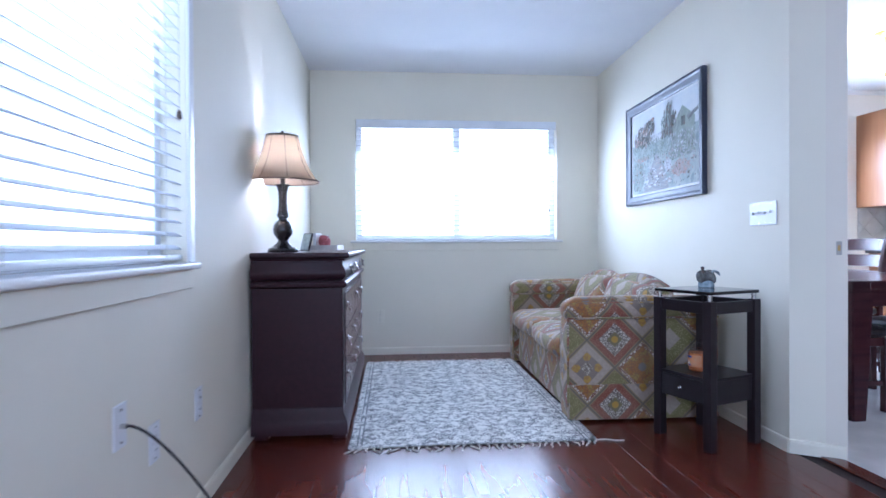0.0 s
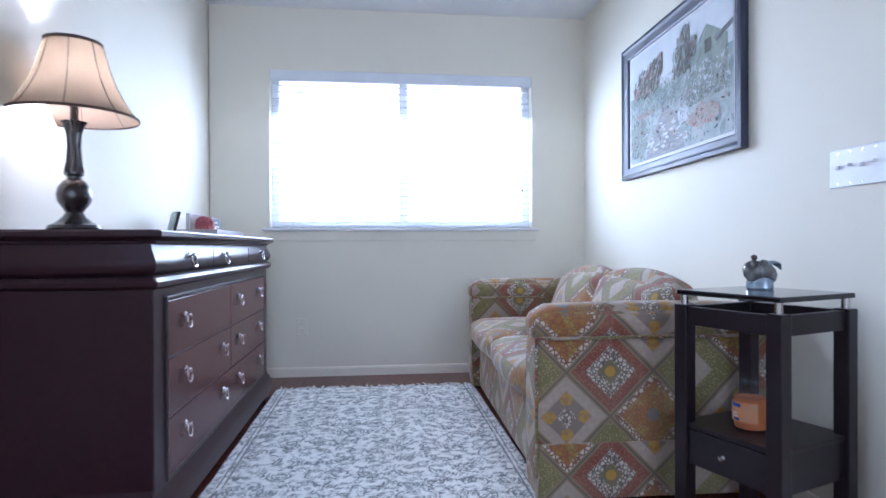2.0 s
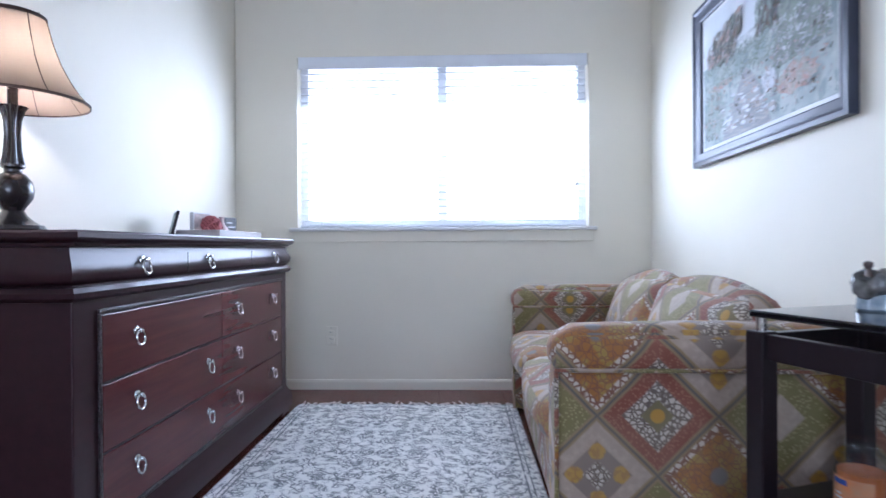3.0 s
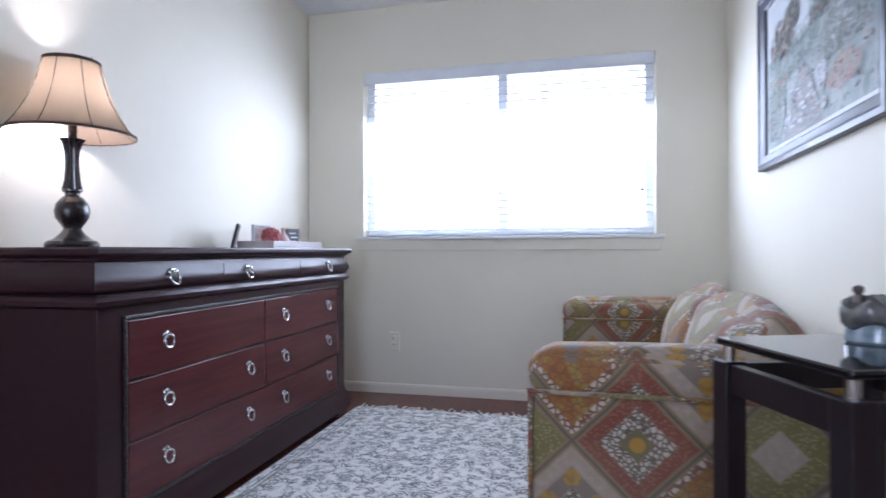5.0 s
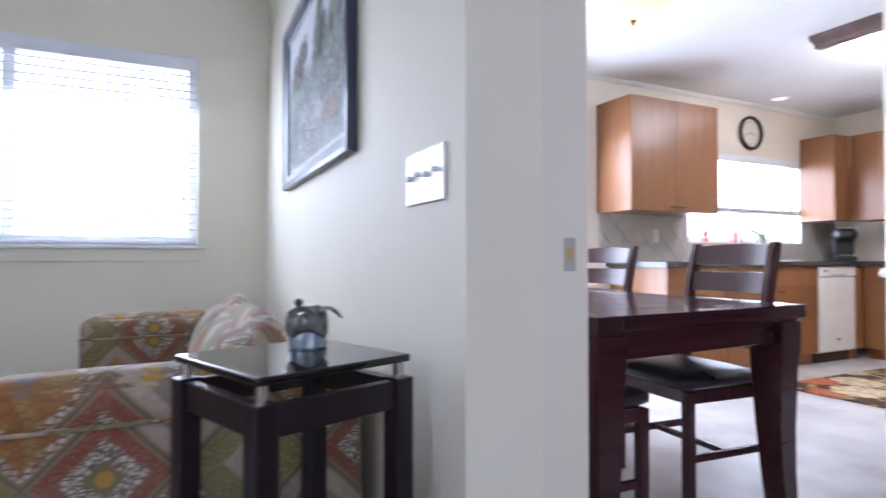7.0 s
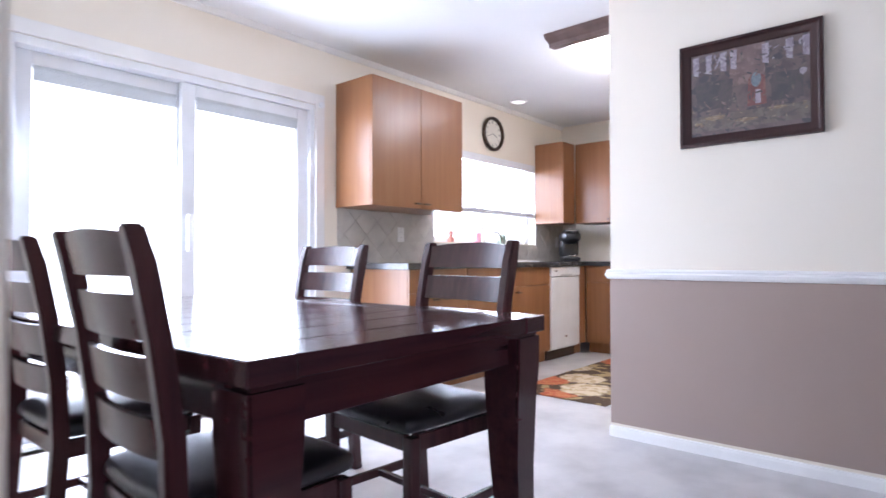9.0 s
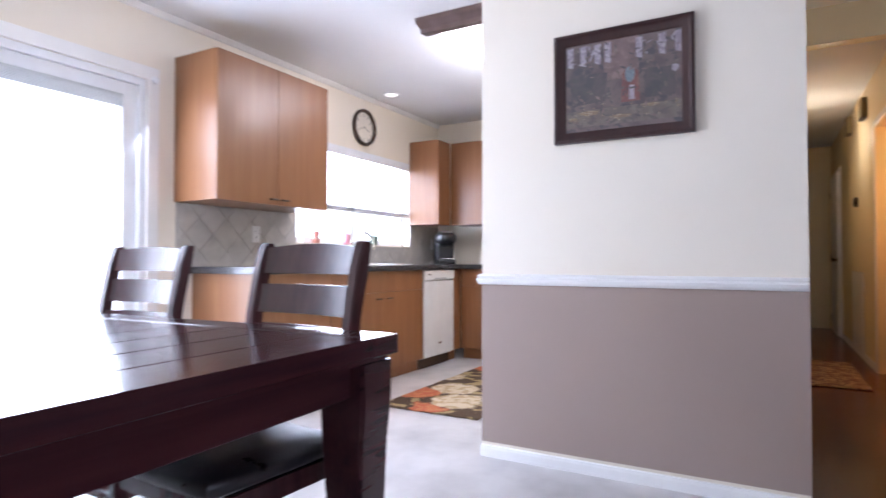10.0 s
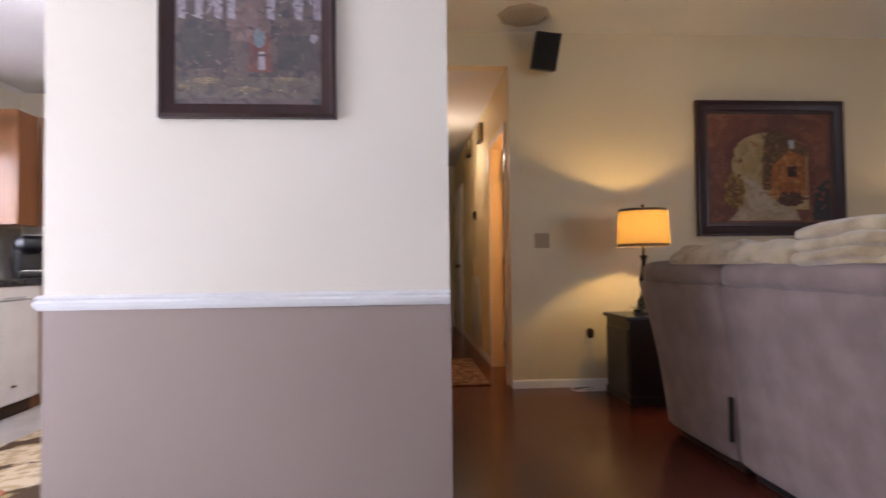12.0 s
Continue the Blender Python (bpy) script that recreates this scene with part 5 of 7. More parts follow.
def cottage_art(p, w, h):
    part("mount", one_box((-w / 2, -0.008, -h / 2), (w / 2, -0.002, h / 2)), M_MATT, p, smooth=False)
    w, h = w - 0.03, h - 0.03
    # Print tones are lightened to paint in the reflection haze of picture glass.
    pic = part("print", one_box((-w / 2, -0.009, -h / 2), (w / 2, -0.0082, h / 2)), canvas("glass_hazed_garden_print", ((0.33, 0.39, 0.39), (0.43, 0.47, 0.45), (0.25, 0.31, 0.31)), 11), p, "garden cottage print with glass haze painted into its tones", False)
    mats = {"sky": canvas("pale_sky_paint", ((0.6, 0.63, 0.66), (0.56, 0.59, 0.62), (0.63, 0.65, 0.66)), 5), "tree": canvas("dark_tree_paint", ((0.06, 0.07, 0.055), (0.11, 0.11, 0.09), (0.18, 0.1, 0.07)), 26, streak=(1, 1, 0.5)),
            "house": canvas("green_house_paint", ((0.22, 0.27, 0.22), (0.28, 0.32, 0.27), (0.19, 0.22, 0.2)), 14), "roof": canvas("grey_roof_paint", ((0.14, 0.15, 0.16), (0.2, 0.2, 0.2), (0.1, 0.1, 0.1)), 20),
            "path": canvas("pale_path_paint", ((0.36, 0.36, 0.36), (0.29, 0.3, 0.31), (0.43, 0.4, 0.38)), 18, streak=(0.4, 1, 3)), "red": canvas("red_flower_paint", ((0.42, 0.27, 0.23), (0.34, 0.33, 0.29), (0.48, 0.39, 0.36)), 40),
            "grass": canvas("reedy_grass_paint", ((0.2, 0.26, 0.23), (0.32, 0.37, 0.34), (0.26, 0.28, 0.25)), 30, streak=(3, 1, 0.4)), "white": canvas("white_cottage_paint", ((0.55, 0.57, 0.6), (0.4, 0.43, 0.46), (0.62, 0.63, 0.64)), 24)}
    x = lambda u: (u - 0.5) * w
    z = lambda v: (v - 0.5) * h
    shapes = [("sky", [(x(0), z(0.62)), (x(1), z(0.62)), (x(1), z(1)), (x(0), z(1))]), ("tree", ragged(x(0.2), z(0.68), 0.13 * w, 0.13 * h, 1, 90, 0.45)), ("tree", ragged(x(0.61), z(0.71), 0.08 * w, 0.15 * h, 2, 90, 0.45)),
              ("red", ragged(x(0.14), z(0.63), 0.11 * w, 0.05 * h, 3)), ("white", ragged(x(0.42), z(0.62), 0.16 * w, 0.06 * h, 9)), ("house", [(x(0.62), z(0.3)), (x(0.96), z(0.32)), (x(0.96), z(0.7)), (x(0.8), z(0.86)), (x(0.66), z(0.66))]),
              ("roof", [(x(0.86), z(0.72)), (x(1.0), z(0.78)), (x(1.0), z(0.74)), (x(0.88), z(0.68))]), ("path", [(x(0.2), z(0)), (x(0.62), z(0)), (x(0.5), z(0.34)), (x(0.42), z(0.44)), (x(0.36), z(0.34))]),
              ("grass", ragged(x(0.12), z(0.22), 0.12 * w, 0.2 * h, 4, rough=0.2)), ("red", ragged(x(0.78), z(0.2), 0.15 * w, 0.1 * h, 5)), ("red", ragged(x(0.2), z(0.42), 0.14 * w, 0.03 * h, 6)), ("white", ragged(x(0.6), z(0.26), 0.06 * w, 0.09 * h, 7)),
              ("tree", [(x(0.79), z(0.64)), (x(0.84), z(0.64)), (x(0.84), z(0.74)), (x(0.79), z(0.74))])]
    for i, (k, o) in enumerate(shapes):
        part("painted_shape", flat([(max(-w / 2, min(w / 2, a)), max(-h / 2, min(h / 2, b))) for a, b in o], -0.0094 - 0.0003 * i, 0.0002), mats[k], pic, smooth=False)
    dabs(pic, w, h, -0.0135, ((0, 1, 0.02, 0.45), (0, 0.62, 0.4, 0.62), (0.62, 1, 0.3, 0.6)), 330, [mats[k] for k in ("red", "grass", "white", "tree", "house", "path", "path", "house", "grass")], 21, 0.6)
    dabs(pic, w, h, -0.0135, ((0.03, 0.32, 0.58, 0.76), (0.1, 0.38, 0.62, 0.84), (0.24, 0.38, 0.7, 0.88)), 70, [mats["tree"], mats["roof"], mats["tree"], mats["red"]], 22, 1.15, (0.55, 1.25))
    dabs(pic, w, h, -0.0136, ((0.5, 0.68, 0.6, 0.8), (0.53, 0.73, 0.7, 0.88), (0.58, 0.66, 0.8, 0.95)), 60, [mats["tree"], mats["roof"], mats["tree"], mats["grass"]], 23, 1.1, (1.1, 1.9))
    dabs(pic, w, h, -0.0138, ((0.15, 0.65, 0.02, 0.3),), 70, [mats["path"], mats["white"], mats["sky"]], 24, 1.0, (-0.15, 0.2))


picture_frame("wall_picture", on_east(3.518, 1.626, 0.004), 1.148, 0.745, 0.065, 0.032, M_FRAME_B, "cottage garden print in a slate-blue wooden frame", cottage_art)
# ---- dining room and kitchen ----
def dining_table():
    t = thing("dining_table", "dark cherry dining table with grooved plank top and block legs", "table", pose(2.885, 3.513, 0, 0, 0, 2.1))
    w, l, z = 0.525, 0.89, 0.76
    for x in (-w, w - 0.11):
        part("border_board", one_box((x, -l, z - 0.05), (x + 0.11, l, z), 0.004), M_TABLE, t)
    n = 11
    step = 2 * l / n
    for i in range(n):
        part("plank", one_box((-w + 0.1115, -l + i * step + 0.0028, z - 0.046), (w - 0.1115, -l + (i + 1) * step - 0.0028, z - 0.0005), 0.0012, 1), M_TABLE, t)
    part("underside", one_box((-w + 0.02, -l + 0.02, z - 0.062), (w - 0.02, l - 0.02, z - 0.047)), M_TABLE, t)
    for a, b in (((-w + 0.11, -l + 0.05, 0.615), (w - 0.11, -l + 0.075, 0.697)), ((-w + 0.11, l - 0.075, 0.615), (w - 0.11, l - 0.05, 0.697)), ((-w + 0.05, -l + 0.11, 0.615), (-w + 0.075, l - 0.11, 0.697)), ((w - 0.075, -l + 0.11, 0.615), (w - 0.05, l - 0.11, 0.697))):
        part("apron", one_box(a, b, 0.003), M_TABLE, t)
    for sx in (-1, 1):
        for sy in (-1, 1):
            bm = bmesh.new()
            rings = []
            for h, k, off in ((0.0, 0.042, 0.012), (0.12, 0.044, 0.006), (0.3, 0.05, 0.0), (0.5, 0.058, -0.002), (0.6, 0.063, 0.0), (0.697, 0.064, 0.0)):
                cx, cy = sx * (w - 0.075 + off), sy * (l - 0.075 + off)
                rings.append([bm.verts.new((cx + a * k, cy + b * k, h)) for a, b in ((-1, -1), (1, -1), (1, 1), (-1, 1))])
            for a, b in zip(rings, rings[1:]):
                for i in range(4):
                    bm.faces.new((a[i], a[(i + 1) % 4], b[(i + 1) % 4], b[i]))
            bm.faces.new(rings[0][::-1]), bm.faces.new(rings[-1])
            bmesh.ops.bevel(bm, geom=[e for e in bm.edges if abs(e.verts[0].co.z - e.verts[1].co.z) > 0.05], offset=0.006, segments=2, affect="EDGES")
            part("leg", bm, M_TABLE, t)
    return t


dining_table()


def dining_chair(m):
    """Ladder-back chair; local +y is its front."""
    c = thing("dining_chair", "dark cherry ladder-back chair with black padded seat", "chair", m, "chairs round the table")
    for sx in (-1, 1):
        bm = bmesh.new()
        rings = []
        for z, y in ((0.0, -0.235), (0.2, -0.215), (0.42, -0.2), (0.6, -0.208), (0.78, -0.232), (0.93, -0.262), (1.0, -0.282)):
            k = 0.018 if z < 0.95 else 0.015
            rings.append([bm.verts.new((sx * 0.205 + a * 0.019, y + b * k, z)) for a, b in ((-1, -1.2), (1, -1.2), (1, 1.2), (-1, 1.2))])
        for a, b in zip(rings, rings[1:]):
            for i in range(4):
                bm.faces.new((a[i], a[(i + 1) % 4], b[(i + 1) % 4], b[i]))
        bm.faces.new(rings[0][::-1]), bm.faces.new(rings[-1])
        bmesh.ops.bevel(bm, geom=[e for e in bm.edges if abs(e.verts[0].co.z - e.verts[1].co.z) > 0.03] + [e for e in bm.edges if e.verts[0].co.z > 0.99 and e.verts[1].co.z > 0.99], offset=0.005, segments=2, affect="EDGES")
        part("back_post", bm, M_CHAIR, c)
        part("leg", one_box((sx * 0.2 - 0.019, 0.17, 0), (sx * 0.2 + 0.019, 0.208, 0.42), 0.004), M_CHAIR, c)
        part("stretcher", one_box((sx * 0.2 - 0.009, -0.2, 0.15), (sx * 0.2 + 0.009, 0.17, 0.18), 0.003), M_CHAIR, c)
        part("side_rail", one_box((sx * 0.2 - 0.011, -0.18, 0.375), (sx * 0.2 + 0.011, 0.17, 0.425), 0.003), M_CHAIR, c)
    part("stretcher", one_box((-0.192, -0.02, 0.155), (0.192, 0.0, 0.178), 0.003), M_CHAIR, c)
    for y in (0.178, -0.2):
        part("rail", one_box((-0.181, y, 0.375), (0.181, y + 0.022, 0.425), 0.003), M_CHAIR, c)
    for z0, z1, nm in ((0.905, 0.985, "top_rail"), (0.785, 0.872, "back_slat"), (0.665, 0.752, "back_slat"), (0.555, 0.632, "back_slat")):
        bm = bmesh.new()
        rows = []
        for i in range(9):
            s = i / 8 * 2 - 1
            bow = -0.022 * (1 - s * s)
            rise = 0.012 * (1 - s * s) if nm == "top_rail" else 0
            ring = []
            for z, dy in ((z0, 0.008), (z1 + rise, 0.008), (z1 + rise, -0.008), (z0, -0.008)):
                y = -0.2 - max(0, z - 0.5) ** 1.6 * 0.235 + bow + dy
                ring.append(bm.verts.new((s * 0.19, y, z)))
            rows.append(ring)
        for a, b in zip(rows, rows[1:]):
            for i in range(4):
                bm.faces.new((a[i], a[(i + 1) % 4], b[(i + 1) % 4], b[i]))
        bm.faces.new(rows[0][::-1]), bm.faces.new(rows[-1])
        part(nm, bm, M_CHAIR, c)
    bm = pillow_box(bmesh.new(), (-0.215, -0.195, 0.425), (0.215, 0.225, 0.483), 0.014, 10, 0.026)
    part("seat", bm, M_LEATHER, c, "black padded leather seat")
    return c


first = dining_chair(pose(3.27, 3.05, 0, 0, 0, 86))
copy_thing(first, pose(3.325, 3.89, 0, 0, 0, 92))
copy_thing(first, pose(2.555, 2.98, 0, 0, 0, -91))
copy_thing(first, pose(2.575, 3.78, 0, 0, 0, -88))

dome = thing("ceiling_light", "lit frosted glass dome ceiling light with brass finial", "ceiling light", pose(3.44, 3.52, K_TOP))
part("canopy", lathe(bmesh.new(), [(0.0, 0), (0.075, 0), (0.075, -0.012), (0.05, -0.03), (0.012, -0.035), (0.012, -0.07)], 28), M_BRASS, dome, "brass canopy")
part("arm_rod", lathe(bmesh.new(), [(0.007, -0.07), (0.007, -0.3)], 10), M_BRASS, dome)
bowl = part("glass_bowl", lathe(bmesh.new(), [(0.2, -0.16), (0.195, -0.185), (0.175, -0.22), (0.14, -0.25), (0.085, -0.274), (0.02, -0.284), (0.02, -0.278), (0.083, -0.267), (0.136, -0.243), (0.17, -0.215), (0.188, -0.182), (0.193, -0.16)], 36), M_DOME, dome, "glowing cream glass bowl")
part("finial", lathe(bmesh.new(), [(0.02, -0.28), (0.022, -0.287), (0.012, -0.292), (0.016, -0.3), (0.01, -0.307), (0.0, -0.31)], 16), M_BRASS, dome, "brass finial")

tube = thing("fluorescent_light", "lit kitchen ceiling light box with dark wooden crown ends", "ceiling light", pose(5.86, 3.44, K_TOP))
CORN = [(0.0, 0.0), (0.09, 0.0), (0.085, -0.03), (0.05, -0.06), (0.045, -0.085), (0.0, -0.09)]
for sx in (-1, 1):
    bm = bmesh.new()
    rows = []
    for y in (-0.23, 0.23):
        rows.append([bm.verts.new((sx * (0.56 + o), y + math.copysign(o, y) * 0.35, z)) for o, z in CORN])
    for i in range(len(CORN)):
        j = (i + 1) % len(CORN)
        bm.faces.new((rows[0][i], rows[0][j], rows[1][j], rows[1][i]))
    bm.faces.new(rows[0]), bm.faces.new(rows[1])
    part("crown_end", bm, material("brown_crown_wood", (0.14, 0.085, 0.075), 0.4, second=(0.1, 0.06, 0.05), scale=12), tube, "brown wooden crown end", smooth=False)
part("diffuser", lathe(bmesh.new(), [(0.215, -0.56), (0.215, 0.56)], 24, (0, 0, 0), "x"), M_TUBE, tube, "glowing white diffuser")
for o in tube.children:
    if o.name.startswith("diffuser"):
        o.scale, o.location = (1, 1, 0.3), (0, 0, -0.015)

spot = thing("recessed_light", "small lit recessed ceiling spot", "ceiling light", pose(6.5, 4.76, K_TOP))
part("trim_ring", lathe(bmesh.new(), [(0.085, 0.0), (0.085, -0.006), (0.065, -0.008), (0.062, -0.002), (0.062, 0.0)], 28), M_WHITE, spot)
part("lens", lathe(bmesh.new(), [(0.0, -0.003), (0.06, -0.003), (0.06, -0.001)], 24), glow("dim_spot_lens", (1.0, 0.95, 0.9), 1.1), spot, "lit lens")


def street_art(p, w, h):
    pic = part("canvas", one_box((-w / 2, -0.009, -h / 2), (w / 2, -0.002, h / 2)), canvas("dusky_street_paint", ((0.11, 0.085, 0.085), (0.16, 0.12, 0.115), (0.08, 0.075, 0.08)), 12), p, "dusky street painting", False)
    x = lambda u: (u - 0.5) * w
    z = lambda v: (v - 0.5) * h
    pale = canvas("lilac_window_paint", ((0.34, 0.3, 0.34), (0.26, 0.22, 0.26), (0.4, 0.36, 0.38)), 30)
    wallp = canvas("rose_wall_paint", ((0.19, 0.13, 0.125), (0.15, 0.105, 0.1), (0.23, 0.16, 0.15)), 16)
    gold = canvas("lamp_gold_paint", ((0.26, 0.19, 0.12), (0.2, 0.14, 0.1), (0.36, 0.3, 0.22)), 60, streak=(0.4, 1, 2))
    blue = canvas("blue_arch_paint", ((0.15, 0.19, 0.22), (0.19, 0.23, 0.25), (0.13, 0.16, 0.18)), 40)
    red = canvas("red_arch_paint", ((0.19, 0.085, 0.075), (0.15, 0.07, 0.065), (0.23, 0.12, 0.1)), 30)
    dark = canvas("dark_shop_paint", ((0.08, 0.075, 0.078), (0.11, 0.09, 0.09), (0.09, 0.085, 0.08)), 22)
    green = canvas("green_grey_paint", ((0.15, 0.12, 0.105), (0.18, 0.15, 0.13), (0.12, 0.1, 0.095)), 18)
    shapes = [(wallp, [(x(0.35), z(0.55)), (x(0.65), z(0.55)), (x(0.65), z(1)), (x(0.35), z(1))]), (green, [(x(0), z(0.05)), (x(1), z(0.05)), (x(1), z(0.24)), (x(0), z(0.24))])]
    for u in (0.02, 0.14, 0.27, 0.36, 0.63, 0.82, 0.95):
        shapes.append((pale, [(x(u), z(0.76)), (x(u + 0.05), z(0.74)), (x(u + 0.055), z(0.98)), (x(u - 0.005), z(0.97))]))
    shapes += [(dark, [(x(0.06), z(0.3)), (x(0.36), z(0.32)), (x(0.38), z(0.64)), (x(0.04), z(0.66))]), (dark, [(x(0.7), z(0.3)), (x(0.95), z(0.3)), (x(0.95), z(0.6)), (x(0.7), z(0.62))]),
               (red, [(x(0.5), z(0.28)), (x(0.66), z(0.28)), (x(0.65), z(0.6)), (x(0.58), z(0.68)), (x(0.51), z(0.6))]), (blue, ragged(x(0.575), z(0.58), 0.045 * w, 0.09 * h, 3, 16, 0.1)), (pale, [(x(0.565), z(0.3)), (x(0.615), z(0.3)), (x(0.61), z(0.46)), (x(0.57), z(0.46))]),
               (gold, ragged(x(0.22), z(0.2), 0.13 * w, 0.035 * h, 5, 30, 0.5)), (gold, ragged(x(0.75), z(0.22), 0.1 * w, 0.025 * h, 6, 30, 0.5)), (gold, ragged(x(0.07), z(0.14), 0.05 * w, 0.03 * h, 7, 30, 0.5)), (gold, ragged(x(0.48), z(0.13), 0.12 * w, 0.03 * h, 8, 30, 0.6)), (pale, ragged(x(0.95), z(0.58), 0.035 * w, 0.05 * h, 9, 20, 0.5))]
    for i, (m, o) in enumerate(shapes):
        part("painted_shape", flat([(max(-w / 2, min(w / 2, a)), max(-h / 2, min(h / 2, b))) for a, b in o], -0.0094 - 0.0002 * i, 0.00015), m, pic, smooth=False)
    dabs(pic, w, h, -0.0145, ((0, 1, 0.05, 0.5), (0, 1, 0.3, 0.75), (0, 1, 0.6, 1)), 40, [dark, wallp, dark, green], 31, 0.6)
    dabs(pic, w, h, -0.0156, ((0, 0.35, 0.1, 0.3), (0.4, 1, 0.08, 0.25)), 14, [gold], 32, 0.4)
    dabs(pic, w, h, -0.0156, ((0.02, 0.4, 0.72, 0.97), (0.6, 1, 0.74, 0.97)), 12, [pale], 33, 0.6)


picture_frame("wall_picture", pose(PART_X - 0.001, 2.36, 1.715, 0, 0, -90), 0.59, 0.49, 0.05, 0.026, M_FRAME_R, "dusky street painting in a dark red-brown frame", street_art)


# cabinets
def knob_pull(parent, x, y, z):
    """A short bronze bar pull; the front looks to -y."""
    p = part("handle", one_box((x - 0.03, y - 0.028, z - 0.006), (x + 0.03, y - 0.018, z + 0.006), 0.004), M_PEWTER, parent, "small dark bronze bar pull")
    for dx in (-0.02, 0.02):
        part("post", one_box((x + dx - 0.004, y - 0.02, z - 0.004), (x + dx + 0.004, y, z + 0.004)), M_PEWTER, p, smooth=False)
    return p


def cabinet(name, m, w, d, z0, z1, fronts, label, toe=False):
    """A frameless unit; local x along its front, front at y = 0, back at +d. fronts: (x0, x1, z0, z1, pulls)."""
    c = thing(name, label, "cabinet", m)
    part("body", one_box((0.001, 0.02, z0), (w - 0.001, d, z1), 0.002), M_MAPLE, c)
    for a, b, p, q, pulls in fronts:
        f = part("door" if q - p > 0.25 else "drawer", one_box((a + 0.002, 0.0, p + 0.002), (b - 0.002, 0.019, q - 0.002), 0.002), M_MAPLE, c)
        for x, z in pulls:
            knob_pull(f, x, 0.0, z)
    if toe:
        part("toe_kick", one_box((0, 0.06, 0), (w, 0.075, z0)), M_MAPLE, c)
    return c


UP = 4.61
cabinet("upper_cabinet", pose(4.485, UP, 0), 0.975, KITCHEN_BACK - UP, 1.305, 2.2, [(0, 0.487, 1.305, 2.2, [(0.44, 1.34)]), (0.487, 0.975, 1.305, 2.2, [(0.535, 1.34)])], "honey maple upper cabinet with two flat doors")
cabinet("upper_cabinet", pose(7.18, UP + 0.05, 0), 0.245, KITCHEN_BACK - UP - 0.05, 1.305, 2.155, [(0, 0.245, 1.305, 2.155, [])], "narrow honey maple upper corner cabinet")
cabinet("upper_cabinet", pose(7.43, UP + 0.045, 0, 0, 0, -90), 0.9, KIT_E - 7.43, 1.305, 2.155, [(0, 0.45, 1.305, 2.155, [(0.4, 1.34)]), (0.45, 0.9, 1.305, 2.155, [(0.5, 1.34)])], "honey maple upper cabinet on the end wall")
FR, BT, BZ = 4.39, 0.862, 0.1
dep = KITCHEN_BACK - FR
cabinet("base_cabinet", pose(4.62, FR, 0), 0.62, dep, BZ, BT, [(0, 0.62, 0.7, BT, [(0.31, 0.79)]), (0, 0.31, BZ, 0.7, [(0.26, 0.65)]), (0.31, 0.62, BZ, 0.7, [(0.36, 0.65)])], "honey maple base cabinet at the counter's end", True)
cabinet("base_cabinet", pose(5.245, FR, 0), 1.2, dep, BZ, BT, [(0, 1.2, 0.7, BT, []), (0, 0.6, BZ, 0.7, [(0.54, 0.65)]), (0.6, 1.2, BZ, 0.7, [(0.67, 0.65)])], "honey maple sink base cabinet with a false front", True)
cabinet("base_cabinet", pose(6.99, FR, 0), 0.14, dep, BZ, BT, [(0, 0.14, BZ, BT, [])], "honey maple corner base cabinet", True)
cabinet("base_cabinet", pose(7.135, FR - 0.005, 0, 0, 0, -90), 1.1, KIT_E - 7.135, BZ, BT, [(0, 0.55, 0.7, BT, [(0.27, 0.78)]), (0, 0.55, BZ, 0.7, [(0.48, 0.65)]), (0.55, 1.1, 0.7, BT, [(0.82, 0.78)]), (0.55, 1.1, BZ, 0.7, [(0.62, 0.65)])], "honey maple base cabinet along the end wall", True)
grille = thing("toe_grille", "small dark vent grille in the cabinet toe kick", "vent", pose(4.86, FR + 0.059, 0.05))
part("frame", one_box((-0.07, -0.006, -0.04), (0.07, 0, 0.04), 0.002), M_BRAID, grille)
for i in range(4):
    part("slat", one_box((-0.06, -0.009, -0.03 + i * 0.018), (0.06, -0.0062, -0.022 + i * 0.018)), M_BLACK, grille, smooth=False)

dw = thing("dishwasher", "white built-in dishwasher with a recessed top handle", "dishwasher", pose(6.45, FR - 0.012, 0))
part("body", one_box((0.002, 0.03, 0.09), (0.535, dep, BT - 0.002), 0.004), M_APPL, dw)
part("door", one_box((0.004, 0.0, 0.105), (0.533, 0.03, 0.765), 0.006), M_APPL, dw)
panel = part("control_panel", one_box((0.004, -0.006, 0.77), (0.533, 0.03, 0.859), 0.006), M_APPL, dw)
part("handle_recess", one_box((0.16, -0.009, 0.775), (0.375, -0.005, 0.79), 0.002), material("grey_plastic", (0.4, 0.42, 0.45), 0.4), panel, "grey handle recess")
part("badge", one_box((0.05, -0.0075, 0.815), (0.1, -0.0062, 0.825)), M_PEWTER, panel, smooth=False)
part("vent_badge", one_box((0.25, -0.002, 0.2), (0.29, 0.0, 0.215)), M_CHROME, dw, smooth=False)
part("kick_panel", one_box((0.004, 0.06, 0.0), (0.533, 0.075, 0.1)), M_BRAID, dw)

top = thing("worktop", "dark speckled kitchen worktop with a front lip", "countertop", pose(0, 0, 0))
bm = bmesh.new()
y0, z0, z1 = FR - 0.03, BT + 0.001, 0.905
SX0, SX1, SY0, SY1 = 5.55, 6.35, 4.47, 4.88
for a, b in (((4.58, y0), (SX0, KITCHEN_BACK)), ((SX1, y0), (KIT_E, KITCHEN_BACK)), ((SX0, y0), (SX1, SY0)), ((SX0, SY1), (SX1, KITCHEN_BACK)), ((7.105, 3.28), (KIT_E, y0))):
    box(bm, (*a, z0), (*b, z1))
